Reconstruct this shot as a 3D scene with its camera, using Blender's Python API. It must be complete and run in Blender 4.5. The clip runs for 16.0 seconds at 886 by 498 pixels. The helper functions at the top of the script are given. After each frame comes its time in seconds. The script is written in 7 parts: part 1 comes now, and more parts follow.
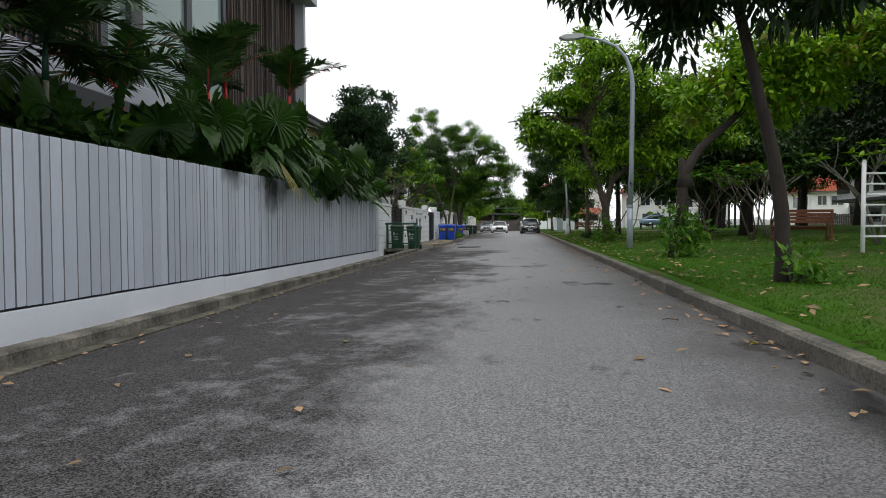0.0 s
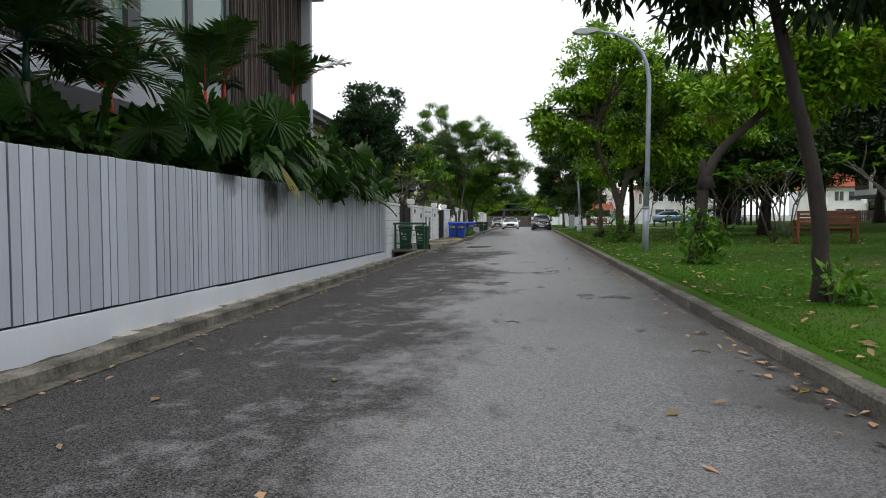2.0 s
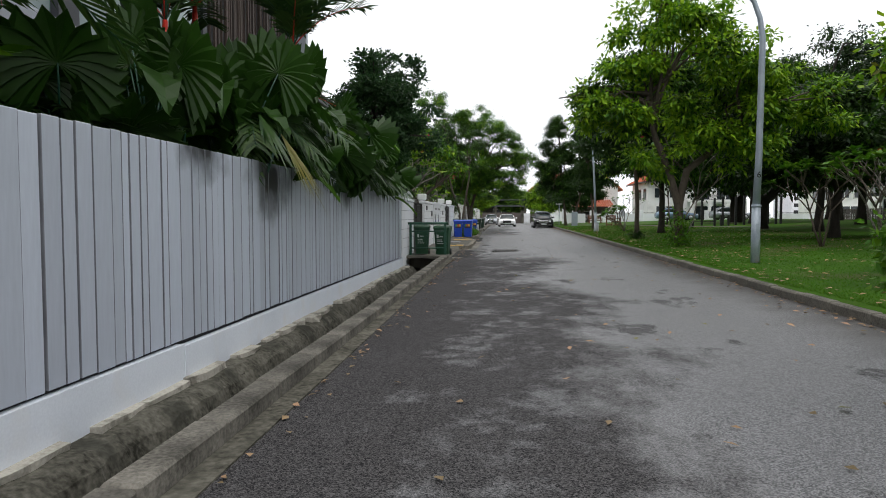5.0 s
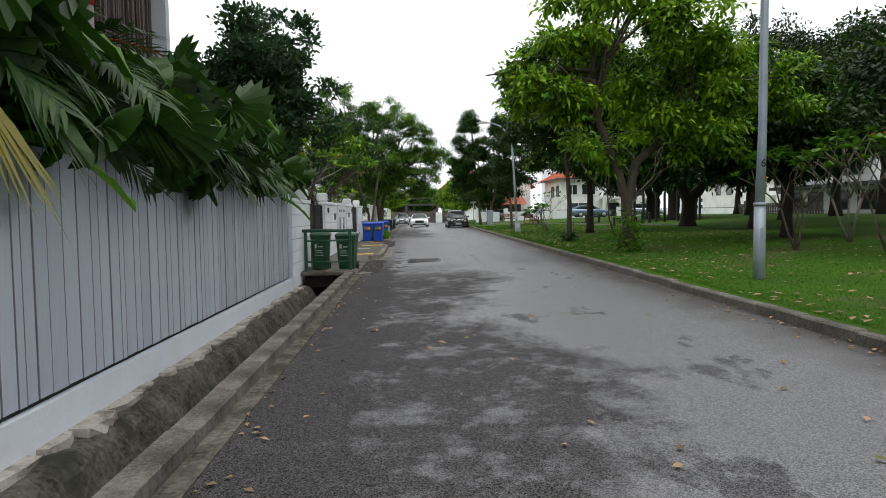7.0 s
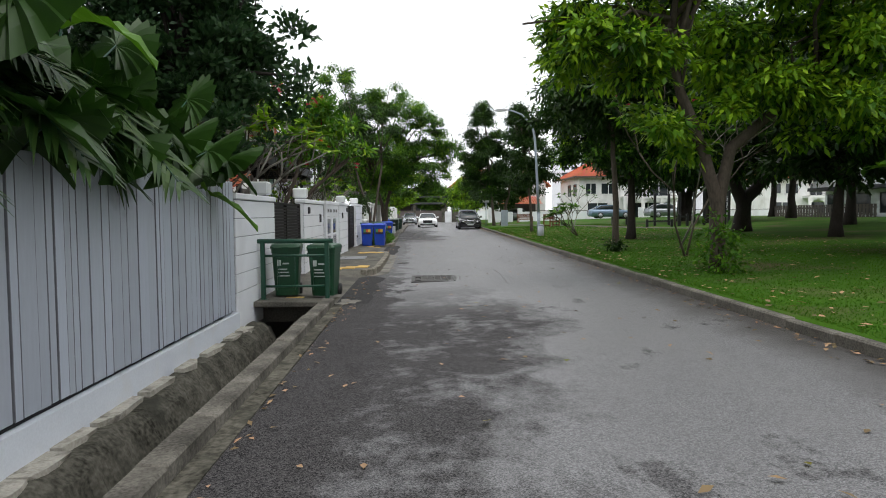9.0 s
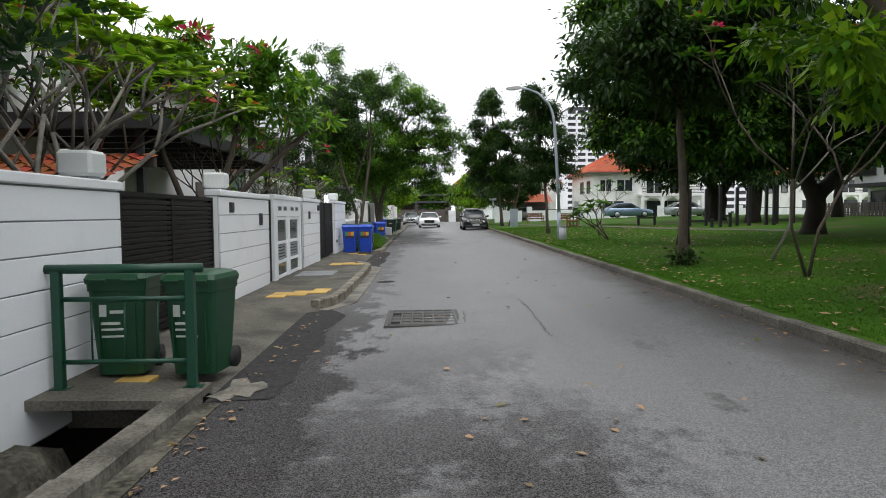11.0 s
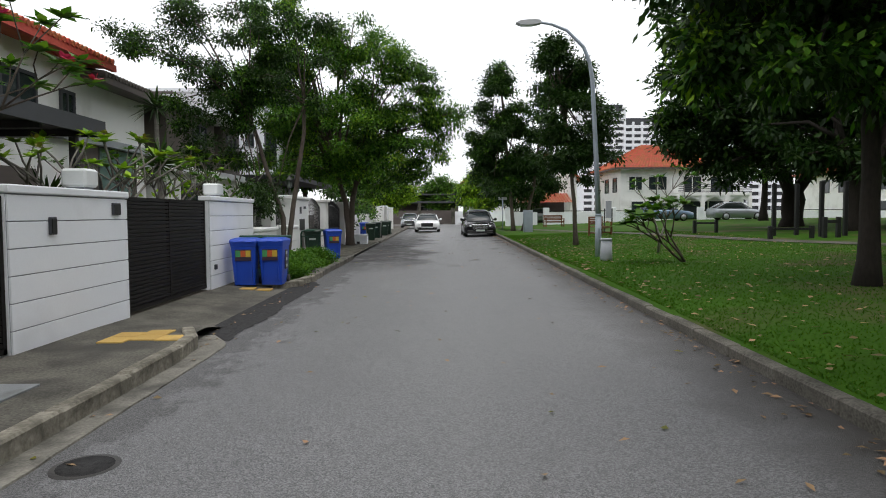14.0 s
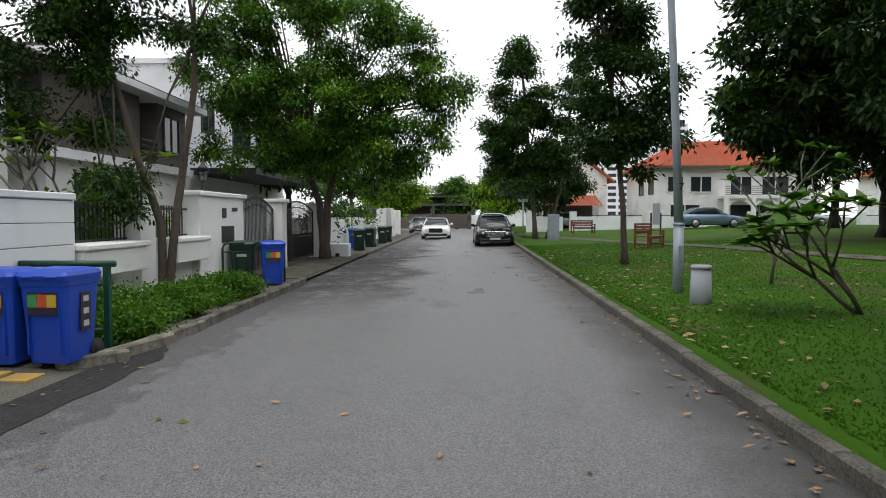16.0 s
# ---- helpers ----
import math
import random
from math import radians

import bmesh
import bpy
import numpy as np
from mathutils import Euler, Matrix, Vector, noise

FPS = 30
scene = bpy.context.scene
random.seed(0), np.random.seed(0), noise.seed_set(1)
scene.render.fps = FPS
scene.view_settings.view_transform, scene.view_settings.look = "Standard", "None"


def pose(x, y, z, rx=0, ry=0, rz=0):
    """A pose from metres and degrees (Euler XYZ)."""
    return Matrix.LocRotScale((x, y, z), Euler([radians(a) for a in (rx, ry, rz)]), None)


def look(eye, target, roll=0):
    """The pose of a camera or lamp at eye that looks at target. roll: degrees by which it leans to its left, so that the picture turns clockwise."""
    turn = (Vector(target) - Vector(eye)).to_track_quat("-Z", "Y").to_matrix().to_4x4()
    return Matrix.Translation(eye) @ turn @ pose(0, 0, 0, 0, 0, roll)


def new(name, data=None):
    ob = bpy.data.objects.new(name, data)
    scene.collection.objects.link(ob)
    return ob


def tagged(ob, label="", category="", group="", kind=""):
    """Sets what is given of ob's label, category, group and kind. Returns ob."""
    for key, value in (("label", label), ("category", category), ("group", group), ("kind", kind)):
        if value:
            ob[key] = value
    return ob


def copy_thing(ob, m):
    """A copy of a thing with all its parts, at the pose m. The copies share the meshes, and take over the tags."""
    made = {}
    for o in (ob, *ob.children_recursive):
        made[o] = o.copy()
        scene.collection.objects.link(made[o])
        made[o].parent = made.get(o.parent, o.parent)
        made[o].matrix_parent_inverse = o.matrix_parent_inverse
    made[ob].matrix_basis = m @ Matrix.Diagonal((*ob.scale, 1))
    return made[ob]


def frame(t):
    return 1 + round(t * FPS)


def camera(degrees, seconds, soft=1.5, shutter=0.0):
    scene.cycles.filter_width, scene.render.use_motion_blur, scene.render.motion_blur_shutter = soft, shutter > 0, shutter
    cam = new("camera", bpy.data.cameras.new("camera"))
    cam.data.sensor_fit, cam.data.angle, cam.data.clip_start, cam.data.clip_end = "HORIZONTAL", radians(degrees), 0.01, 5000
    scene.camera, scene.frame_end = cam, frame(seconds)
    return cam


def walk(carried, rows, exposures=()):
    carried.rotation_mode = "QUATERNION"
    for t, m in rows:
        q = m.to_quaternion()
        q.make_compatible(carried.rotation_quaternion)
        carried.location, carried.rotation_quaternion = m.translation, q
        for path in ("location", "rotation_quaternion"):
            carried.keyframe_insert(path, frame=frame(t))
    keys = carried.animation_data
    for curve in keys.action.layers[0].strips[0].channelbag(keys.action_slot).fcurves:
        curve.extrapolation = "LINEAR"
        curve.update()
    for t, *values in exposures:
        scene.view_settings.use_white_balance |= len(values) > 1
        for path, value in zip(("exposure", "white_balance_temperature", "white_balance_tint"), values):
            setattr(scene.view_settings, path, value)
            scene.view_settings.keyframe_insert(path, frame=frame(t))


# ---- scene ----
cam = camera(67.6, 16.0, soft=1.0)
PATH = [
    (0, (-0.159, 1.943, 0.857), (-0.349, 3.933, 0.789), -0.2),
    (0.5, (-0.225, 2.017, 0.88), (-0.48, 3.999, 0.815), -0.4),
    (1, (-0.138, 2.149, 0.939), (-0.455, 4.123, 0.87), -0.5),
    (1.5, (-0.116, 2.262, 1.002), (-0.42, 4.238, 0.932), -0.4),
    (2, (-0.151, 2.54, 1.05), (-0.374, 4.526, 0.966), -0.2),
    (2.5, (-0.301, 2.994, 1.154), (-0.499, 4.982, 1.065), 0.2),
    (3, (-0.54, 3.527, 1.21), (-0.745, 5.514, 1.113), 0.2),
    (3.5, (-0.864, 4.146, 1.186), (-1.057, 6.135, 1.097), 0.2),
    (5.8, (-2.177, 8.143, 1.166), (-2.298, 10.137, 1.066), -0.5),
    (6, (-2.162, 8.506, 1.18), (-2.223, 10.503, 1.083), -0.6),
    (6.5, (-2.164, 9.478, 1.264), (-2.074, 11.474, 1.165), -0.8),
    (7, (-2.129, 10.612, 1.299), (-2.028, 12.607, 1.196), -0.9),
    (7.5, (-2.1, 11.706, 1.315), (-1.993, 13.701, 1.213), -0.8),
    (8, (-2.079, 12.963, 1.391), (-1.978, 14.957, 1.287), -0.7),
    (10.5, (-1.878, 19.611, 1.401), (-1.826, 21.607, 1.293), -0.2),
    (11, (-1.696, 21.111, 1.388), (-1.633, 23.107, 1.279), -0.5),
    (11.5, (-1.449, 22.537, 1.397), (-1.373, 24.533, 1.288), -0.4),
    (12, (-1.164, 24.124, 1.395), (-1.076, 26.119, 1.285), -0.3),
    (12.5, (-0.944, 25.703, 1.423), (-0.843, 27.698, 1.311), -0.2),
    (13, (-0.717, 27.478, 1.445), (-0.609, 29.472, 1.333), -0.2),
    (13.5, (-0.517, 29.212, 1.458), (-0.422, 31.207, 1.346), -0.3),
    (14, (-0.318, 31.069, 1.476), (-0.296, 33.066, 1.369), -0.3),
    (14.5, (-0.064, 32.776, 1.491), (-0.093, 34.773, 1.385), -0.3),
    (15, (0.156, 34.622, 1.521), (0.123, 36.619, 1.417), -0.1),
    (15.5, (0.361, 36.322, 1.496), (0.323, 38.319, 1.397), -0.1),
    (16, (0.461, 38.127, 1.527), (0.42, 40.124, 1.43), 0.0),
]
walk(cam, [(t, look(eye, target, roll)) for t, eye, target, roll in PATH],
     exposures=((0.0, 0.04), (2.0, 0.10), (5.0, 0.18), (8.0, 0.38), (11.0, 0.45), (13.0, 0.25), (14.5, 0.13), (16.0, 0.18)))

# ---- light ----
world = bpy.data.worlds.new("sky")
scene.world = world
world.use_nodes = True
wn = world.node_tree
sky = wn.nodes.new("ShaderNodeTexSky")
sky.sky_type, sky.sun_disc = "NISHITA", False
sky.sun_elevation, sky.sun_rotation = radians(62), radians(200)
sky.air_density, sky.dust_density, sky.ozone_density = 1.0, 6.0, 1.0
cloud = wn.nodes.new("ShaderNodeMix")
cloud.data_type = "RGBA"
cloud.inputs[0].default_value = 0.88
cloud.inputs[7].default_value = (11.2, 11.4, 11.7, 1)
wn.links.new(sky.outputs[0], cloud.inputs[6])
wn.links.new(cloud.outputs[2], wn.nodes["Background"].inputs[0])
wn.nodes["Background"].inputs[1].default_value = 0.11
sun = new("sun", bpy.data.lights.new("sun", "SUN"))
sun.data.energy, sun.data.angle, sun.data.color = 0.7, radians(30), (1, 0.97, 0.92)
sun.matrix_world = look((0, 0, 50), (-6, 10, 0))
scene.view_settings.exposure = 0.0


# ---- materials ----
def mat(name, a, b=None, scale=3.0, fine=60.0, rough=0.6, bump=0.15, metal=0.0, rand=0.0, island=False, sheer=0.0,
        stretch=(1, 1, 1), stain=None, stain_scale=1.2, stain_amount=0.5, spec=0.5):
    """Two tones mixed by a broad and a fine noise, with stains, relief and a random shade for each piece."""
    m = bpy.data.materials.new(name)
    m.use_nodes = True
    n, l = m.node_tree.nodes, m.node_tree.links
    p = n["Principled BSDF"]
    b = b or tuple(c * 0.75 for c in a)
    co = n.new("ShaderNodeTexCoord")
    mp = n.new("ShaderNodeMapping")
    mp.inputs["Scale"].default_value = stretch
    l.new(co.outputs["Object"], mp.inputs[0])
    n1, n2 = n.new("ShaderNodeTexNoise"), n.new("ShaderNodeTexNoise")
    n1.inputs["Scale"].default_value, n1.inputs["Detail"].default_value = scale, 5
    n2.inputs["Scale"].default_value, n2.inputs["Detail"].default_value = fine, 3
    l.new(mp.outputs[0], n1.inputs[0])
    l.new(mp.outputs[0], n2.inputs[0])
    add = n.new("ShaderNodeMath")
    add.operation = "MULTIPLY_ADD"
    add.inputs[1].default_value = 0.5
    l.new(n2.outputs[0], add.inputs[0])
    half = n.new("ShaderNodeMath")
    half.operation = "MULTIPLY"
    half.inputs[1].default_value = 0.5
    l.new(n1.outputs[0], half.inputs[0])
    l.new(half.outputs[0], add.inputs[2])
    spread = n.new("ShaderNodeMapRange")
    spread.inputs[1].default_value, spread.inputs[2].default_value = 0.34, 0.66
    l.new(add.outputs[0], spread.inputs[0])
    mix = n.new("ShaderNodeMix")
    mix.data_type = "RGBA"
    mix.inputs[6].default_value, mix.inputs[7].default_value = (*a, 1), (*b, 1)
    l.new(spread.outputs[0], mix.inputs[0])
    col = mix.outputs[2]
    if stain:
        n3 = n.new("ShaderNodeTexNoise")
        n3.inputs["Scale"].default_value, n3.inputs["Detail"].default_value = stain_scale, 8
        l.new(mp.outputs[0], n3.inputs[0])
        r3 = n.new("ShaderNodeMapRange")
        r3.inputs[1].default_value, r3.inputs[2].default_value, r3.inputs[4].default_value = 0.52, 0.68, stain_amount
        l.new(n3.outputs[0], r3.inputs[0])
        m3 = n.new("ShaderNodeMix")
        m3.data_type = "RGBA"
        m3.inputs[7].default_value = (*stain, 1)
        l.new(r3.outputs[0], m3.inputs[0])
        l.new(col, m3.inputs[6])
        col = m3.outputs[2]
    if rand or island:
        src = n.new("ShaderNodeNewGeometry").outputs["Random Per Island"] if island else n.new("ShaderNodeObjectInfo").outputs["Random"]
        hsv = n.new("ShaderNodeHueSaturation")
        mr = n.new("ShaderNodeMapRange")
        mr.inputs[3].default_value, mr.inputs[4].default_value = 1 - rand, 1 + rand
        l.new(src, mr.inputs[0])
        l.new(mr.outputs[0], hsv.inputs["Value"])
        if island:
            mh = n.new("ShaderNodeMapRange")
            mh.inputs[3].default_value, mh.inputs[4].default_value = 0.515, 0.475
            l.new(src, mh.inputs[0])
            l.new(mh.outputs[0], hsv.inputs["Hue"])
        l.new(col, hsv.inputs["Color"])
        col = hsv.outputs[0]
    l.new(col, p.inputs["Base Color"])
    p.inputs["Roughness"].default_value = rough
    p.inputs["Metallic"].default_value = metal
    p.inputs["Specular IOR Level"].default_value = spec
    if bump:
        bm = n.new("ShaderNodeBump")
        bm.inputs["Strength"].default_value, bm.inputs["Distance"].default_value = bump, 0.01
        l.new(add.outputs[0], bm.inputs["Height"])
        l.new(bm.outputs[0], p.inputs["Normal"])
    if sheer:
        tr = n.new("ShaderNodeBsdfTranslucent")
        l.new(col, tr.inputs[0])
        ms = n.new("ShaderNodeMixShader")
        ms.inputs[0].default_value = sheer
        l.new(p.outputs[0], ms.inputs[1])
        l.new(tr.outputs[0], ms.inputs[2])
        l.new(ms.outputs[0], n["Material Output"].inputs[0])
    return m


def asphalt():
    """Grey worn asphalt: pale stone grains, dark streaks along the left lane, pale wheel tracks."""
    m = bpy.data.materials.new("asphalt")
    m.use_nodes = True
    n, l = m.node_tree.nodes, m.node_tree.links
    p = n["Principled BSDF"]
    co = n.new("ShaderNodeTexCoord")

    def noise_at(scale, detail, st=(1, 1, 1), rough=0.5):
        mp = n.new("ShaderNodeMapping")
        mp.inputs["Scale"].default_value = st
        l.new(co.outputs["Object"], mp.inputs[0])
        t = n.new("ShaderNodeTexNoise")
        t.inputs["Scale"].default_value, t.inputs["Detail"].default_value, t.inputs["Roughness"].default_value = scale, detail, rough
        l.new(mp.outputs[0], t.inputs[0])
        return t.outputs[0]

    def ramp(v, lo, hi, a=0.0, b=1.0):
        r = n.new("ShaderNodeMapRange")
        for i, k in enumerate((lo, hi, a, b)):
            r.inputs[i + 1].default_value = k
        l.new(v, r.inputs[0])
        return r.outputs[0]

    def math_(op, a, b):
        r = n.new("ShaderNodeMath")
        r.operation = op
        for i, k in enumerate((a, b)):
            if isinstance(k, float):
                r.inputs[i].default_value = k
            else:
                l.new(k, r.inputs[i])
        return r.outputs[0]

    def blend(f, a, b):
        r = n.new("ShaderNodeMix")
        r.data_type = "RGBA"
        l.new(f, r.inputs[0])
        for i, k in ((6, a), (7, b)):
            if isinstance(k, tuple):
                r.inputs[i].default_value = (*k, 1)
            else:
                l.new(k, r.inputs[i])
        return r.outputs[2]

    vor = n.new("ShaderNodeTexVoronoi")
    vor.inputs["Scale"].default_value = 140
    l.new(co.outputs["Object"], vor.inputs[0])
    sep = n.new("ShaderNodeSeparateColor")
    l.new(vor.outputs["Color"], sep.inputs[0])
    grain = ramp(sep.outputs[0], 0.15, 1.0)
    tone = ramp(noise_at(1.1, 6), 0.3, 0.7)
    base = blend(grain, (0.024, 0.026, 0.029), (0.28, 0.28, 0.288))
    base = blend(math_("MULTIPLY", tone, 0.35), base, (0.135, 0.135, 0.138))
    xyz = n.new("ShaderNodeSeparateXYZ")
    l.new(co.outputs["Object"], xyz.inputs[0])
    pale = ramp(noise_at(0.32, 5, (2.4, 0.16, 1)), 0.52, 0.72)
    base = blend(math_("MULTIPLY", pale, 0.28), base, (0.23, 0.228, 0.228))
    tread = ramp(xyz.outputs[1], 10.0, 24.0, 0.0, 0.2)
    base = blend(tread, base, (0.22, 0.218, 0.218))
    # worn, oil-dark lane: the grains stay visible in it, paler worn patches break it up
    wob = ramp(noise_at(0.35, 4), 0.3, 0.7, -0.8, 0.8)
    ragged = ramp(noise_at(3.2, 8, (1, 0.6, 1), 0.75), 0.25, 0.75, -0.55, 0.55)
    left = ramp(math_("ADD", math_("ADD", xyz.outputs[0], wob), ragged), -0.55, -1.35, 0.0, 1.0)
    far = ramp(xyz.outputs[1], 28.5, 24.0, 0.1, 1.0)
    farther = math_("MULTIPLY", ramp(xyz.outputs[1], 47.0, 53.0, 0.0, 0.8), ramp(xyz.outputs[1], 88.0, 70.0))
    far = math_("MAXIMUM", far, farther)
    streak = ramp(math_("ADD", noise_at(1.15, 9, (1.0, 0.85, 1), 0.76), ramp(noise_at(5.0, 6), 0.2, 0.8, -0.12, 0.12)), 0.36, 0.50, 0.34, 1.0)
    dark = math_("MULTIPLY", math_("MULTIPLY", streak, left), far)
    oily = blend(grain, (0.010, 0.010, 0.011), (0.105, 0.100, 0.100))
    base = blend(math_("MULTIPLY", dark, 0.92), base, oily)
    gutter_wet = ramp(math_("ADD", xyz.outputs[0], ramp(noise_at(2.6, 8, (1, 0.6, 1), 0.7), 0.3, 0.7, -0.5, 0.5)), -2.3, -2.55, 0.0, 0.9)
    gutter_wet = math_("MULTIPLY", gutter_wet, ramp(xyz.outputs[1], 33.0, 28.0, 0.45, 1.0))
    base = blend(gutter_wet, base, oily)
    spot = ramp(noise_at(0.9, 9, (1, 0.55, 1), 0.68), 0.58, 0.63)
    base = blend(math_("MULTIPLY", math_("MULTIPLY", spot, far), 0.6), base, oily)
    off = math_("SUBTRACT", xyz.outputs[0], math_("MULTIPLY", xyz.outputs[1], 0.027))
    edge = ramp(math_("ADD", off, ramp(noise_at(1.4, 6), 0.3, 0.7, -0.22, 0.22)), 0.55, 1.3, 0.0, 0.85)
    base = blend(edge, base, (0.035, 0.031, 0.027))
    l.new(base, p.inputs["Base Color"])
    patchy = math_("MAXIMUM", math_("MAXIMUM", dark, gutter_wet), math_("MULTIPLY", math_("MULTIPLY", spot, far), 0.8))
    l.new(ramp(patchy, 0.0, 1.0, 0.52, 0.9), p.inputs["Roughness"])
    l.new(ramp(patchy, 0.1, 0.9, 0.5, 0.12), p.inputs["Specular IOR Level"])
    bp = n.new("ShaderNodeBump")
    bp.inputs["Strength"].default_value, bp.inputs["Distance"].default_value = 0.45, 0.006
    l.new(vor.outputs["Distance"], bp.inputs["Height"])
    l.new(bp.outputs[0], p.inputs["Normal"])
    return m


ASPHALT = asphalt()
GRASS = mat("grass_ground", (0.050, 0.126, 0.008), (0.030, 0.080, 0.007), scale=0.7, fine=30, rough=0.95, bump=0.5, spec=0.1, stain=(0.10, 0.085, 0.045), stain_scale=0.5, stain_amount=0.85)
BLADE = mat("grass_blade", (0.066, 0.178, 0.009), (0.040, 0.112, 0.007), scale=0.6, rough=0.8, bump=0, rand=0.10, island=True, sheer=0.5, spec=0.2)
SOIL = mat("soil", (0.07, 0.055, 0.04), (0.04, 0.032, 0.024), scale=2, rough=0.95, bump=0.6)
KERB = mat("kerb_concrete", (0.225, 0.21, 0.18), (0.06, 0.056, 0.047), spec=0.25, scale=2.5, fine=45, rough=0.9, bump=0.5, rand=0.15, stain=(0.030, 0.028, 0.023), stain_scale=1.6, stain_amount=0.8)
SLAB = mat("footpath_concrete", (0.165, 0.155, 0.13), (0.042, 0.040, 0.033), spec=0.3, scale=1.8, fine=40, rough=0.9, bump=0.4, stain=(0.055, 0.052, 0.046), stain_scale=0.9, stain_amount=0.85)
DRAIN = mat("drain_concrete", (0.075, 0.070, 0.060), (0.018, 0.017, 0.014), spec=0.1, scale=2, fine=25, rough=0.95, bump=0.9)
LEDGE = mat("rough_ledge", (0.16, 0.152, 0.125), (0.026, 0.025, 0.019), spec=0.1, scale=3.5, fine=25, rough=0.95, bump=1.0, stain=(0.04, 0.04, 0.032), stain_scale=2.5, stain_amount=0.9)
PLINTH = mat("plinth_paint", (0.76, 0.80, 0.86), (0.66, 0.70, 0.76), scale=1.2, rough=0.7, bump=0.15, stain=(0.70, 0.70, 0.70), stain_scale=2.5, stain_amount=0.5)
FENCE = mat("fence_paint", (0.50, 0.54, 0.61), (0.43, 0.465, 0.53), scale=1.3, fine=35, rough=0.45, bump=0.2, rand=0.10, stretch=(1, 1, 0.25), stain=(0.36, 0.38, 0.43), stain_scale=1.6, stain_amount=0.5)


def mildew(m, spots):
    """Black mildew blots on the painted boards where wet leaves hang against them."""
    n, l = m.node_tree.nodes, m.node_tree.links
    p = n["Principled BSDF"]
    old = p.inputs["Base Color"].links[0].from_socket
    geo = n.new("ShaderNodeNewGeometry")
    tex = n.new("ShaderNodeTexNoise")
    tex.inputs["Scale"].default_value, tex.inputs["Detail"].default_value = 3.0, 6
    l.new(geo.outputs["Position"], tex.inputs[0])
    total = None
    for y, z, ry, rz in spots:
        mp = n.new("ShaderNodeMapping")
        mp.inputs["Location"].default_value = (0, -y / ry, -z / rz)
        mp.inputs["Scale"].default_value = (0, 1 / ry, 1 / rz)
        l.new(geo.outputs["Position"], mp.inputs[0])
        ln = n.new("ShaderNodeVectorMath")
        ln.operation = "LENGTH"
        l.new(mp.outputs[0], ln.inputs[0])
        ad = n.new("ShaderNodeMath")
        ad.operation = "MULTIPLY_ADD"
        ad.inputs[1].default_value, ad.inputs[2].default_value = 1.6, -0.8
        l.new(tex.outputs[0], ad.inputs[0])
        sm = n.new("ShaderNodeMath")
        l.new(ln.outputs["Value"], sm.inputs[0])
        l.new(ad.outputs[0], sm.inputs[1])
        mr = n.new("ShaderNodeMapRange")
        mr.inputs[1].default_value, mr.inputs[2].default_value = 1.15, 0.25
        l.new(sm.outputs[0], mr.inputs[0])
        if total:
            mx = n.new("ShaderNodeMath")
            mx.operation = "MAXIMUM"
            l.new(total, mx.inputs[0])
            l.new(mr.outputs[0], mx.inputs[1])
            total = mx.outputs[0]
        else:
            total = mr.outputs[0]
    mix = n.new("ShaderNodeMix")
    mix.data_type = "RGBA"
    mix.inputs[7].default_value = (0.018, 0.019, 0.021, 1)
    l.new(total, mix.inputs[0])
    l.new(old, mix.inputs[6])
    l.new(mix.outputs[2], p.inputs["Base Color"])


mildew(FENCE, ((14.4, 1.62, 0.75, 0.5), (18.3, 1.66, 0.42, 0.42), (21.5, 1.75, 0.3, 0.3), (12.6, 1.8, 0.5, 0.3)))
DARK = mat("dark_gap", (0.02, 0.02, 0.022), (0.012, 0.012, 0.014), rough=0.9, bump=0)
WHITE = mat("white_wall_paint", (0.87, 0.89, 0.92), (0.82, 0.84, 0.87), scale=1.0, rough=0.65, bump=0.12, stain=(0.55, 0.55, 0.56), stain_scale=0.8, stain_amount=0.35)
CREAM = mat("cream_paint", (0.88, 0.88, 0.86), (0.83, 0.83, 0.81), scale=1.0, rough=0.65, bump=0.12, stain=(0.45, 0.44, 0.40), stain_scale=0.8, stain_amount=0.35)
SEAM = mat("wall_seam", (0.33, 0.34, 0.37), (0.25, 0.26, 0.29), rough=0.9, bump=0)
CAPW = mat("white_cap_light", (0.82, 0.84, 0.84), (0.74, 0.77, 0.77), rough=0.35, bump=0.05)
BROWN = mat("dark_brown_metal", (0.011, 0.009, 0.008), (0.006, 0.005, 0.0045), spec=0.25, rough=0.6, bump=0.05, rand=0.12)
BLACK = mat("black_metal", (0.012, 0.012, 0.013), (0.008, 0.008, 0.009), rough=0.4, bump=0.05)
ALU = mat("grey_aluminium", (0.42, 0.43, 0.46), (0.33, 0.34, 0.37), rough=0.4, metal=0.4, bump=0.03)
FROST = mat("frosted_glass", (0.16, 0.19, 0.17), (0.09, 0.12, 0.10), scale=4, rough=0.15, bump=0.02)
GREENBIN = mat("green_plastic", (0.007, 0.062, 0.025), (0.005, 0.046, 0.018), scale=2, rough=0.42, bump=0.04)
DKGREENBIN = mat("dark_green_plastic", (0.012, 0.040, 0.024), (0.008, 0.028, 0.016), scale=2, rough=0.42, bump=0.04)
BLUEBIN = mat("blue_plastic", (0.014, 0.078, 0.55), (0.010, 0.058, 0.44), scale=2, rough=0.38, bump=0.04)
RUBBER = mat("black_rubber", (0.015, 0.015, 0.015), (0.022, 0.022, 0.022), rough=0.75, bump=0.1)
PRINT = mat("white_print", (0.55, 0.60, 0.57), (0.45, 0.50, 0.47), rough=0.6, bump=0)
LABELD = mat("dark_label", (0.03, 0.02, 0.04), (0.05, 0.03, 0.05), rough=0.4, bump=0)
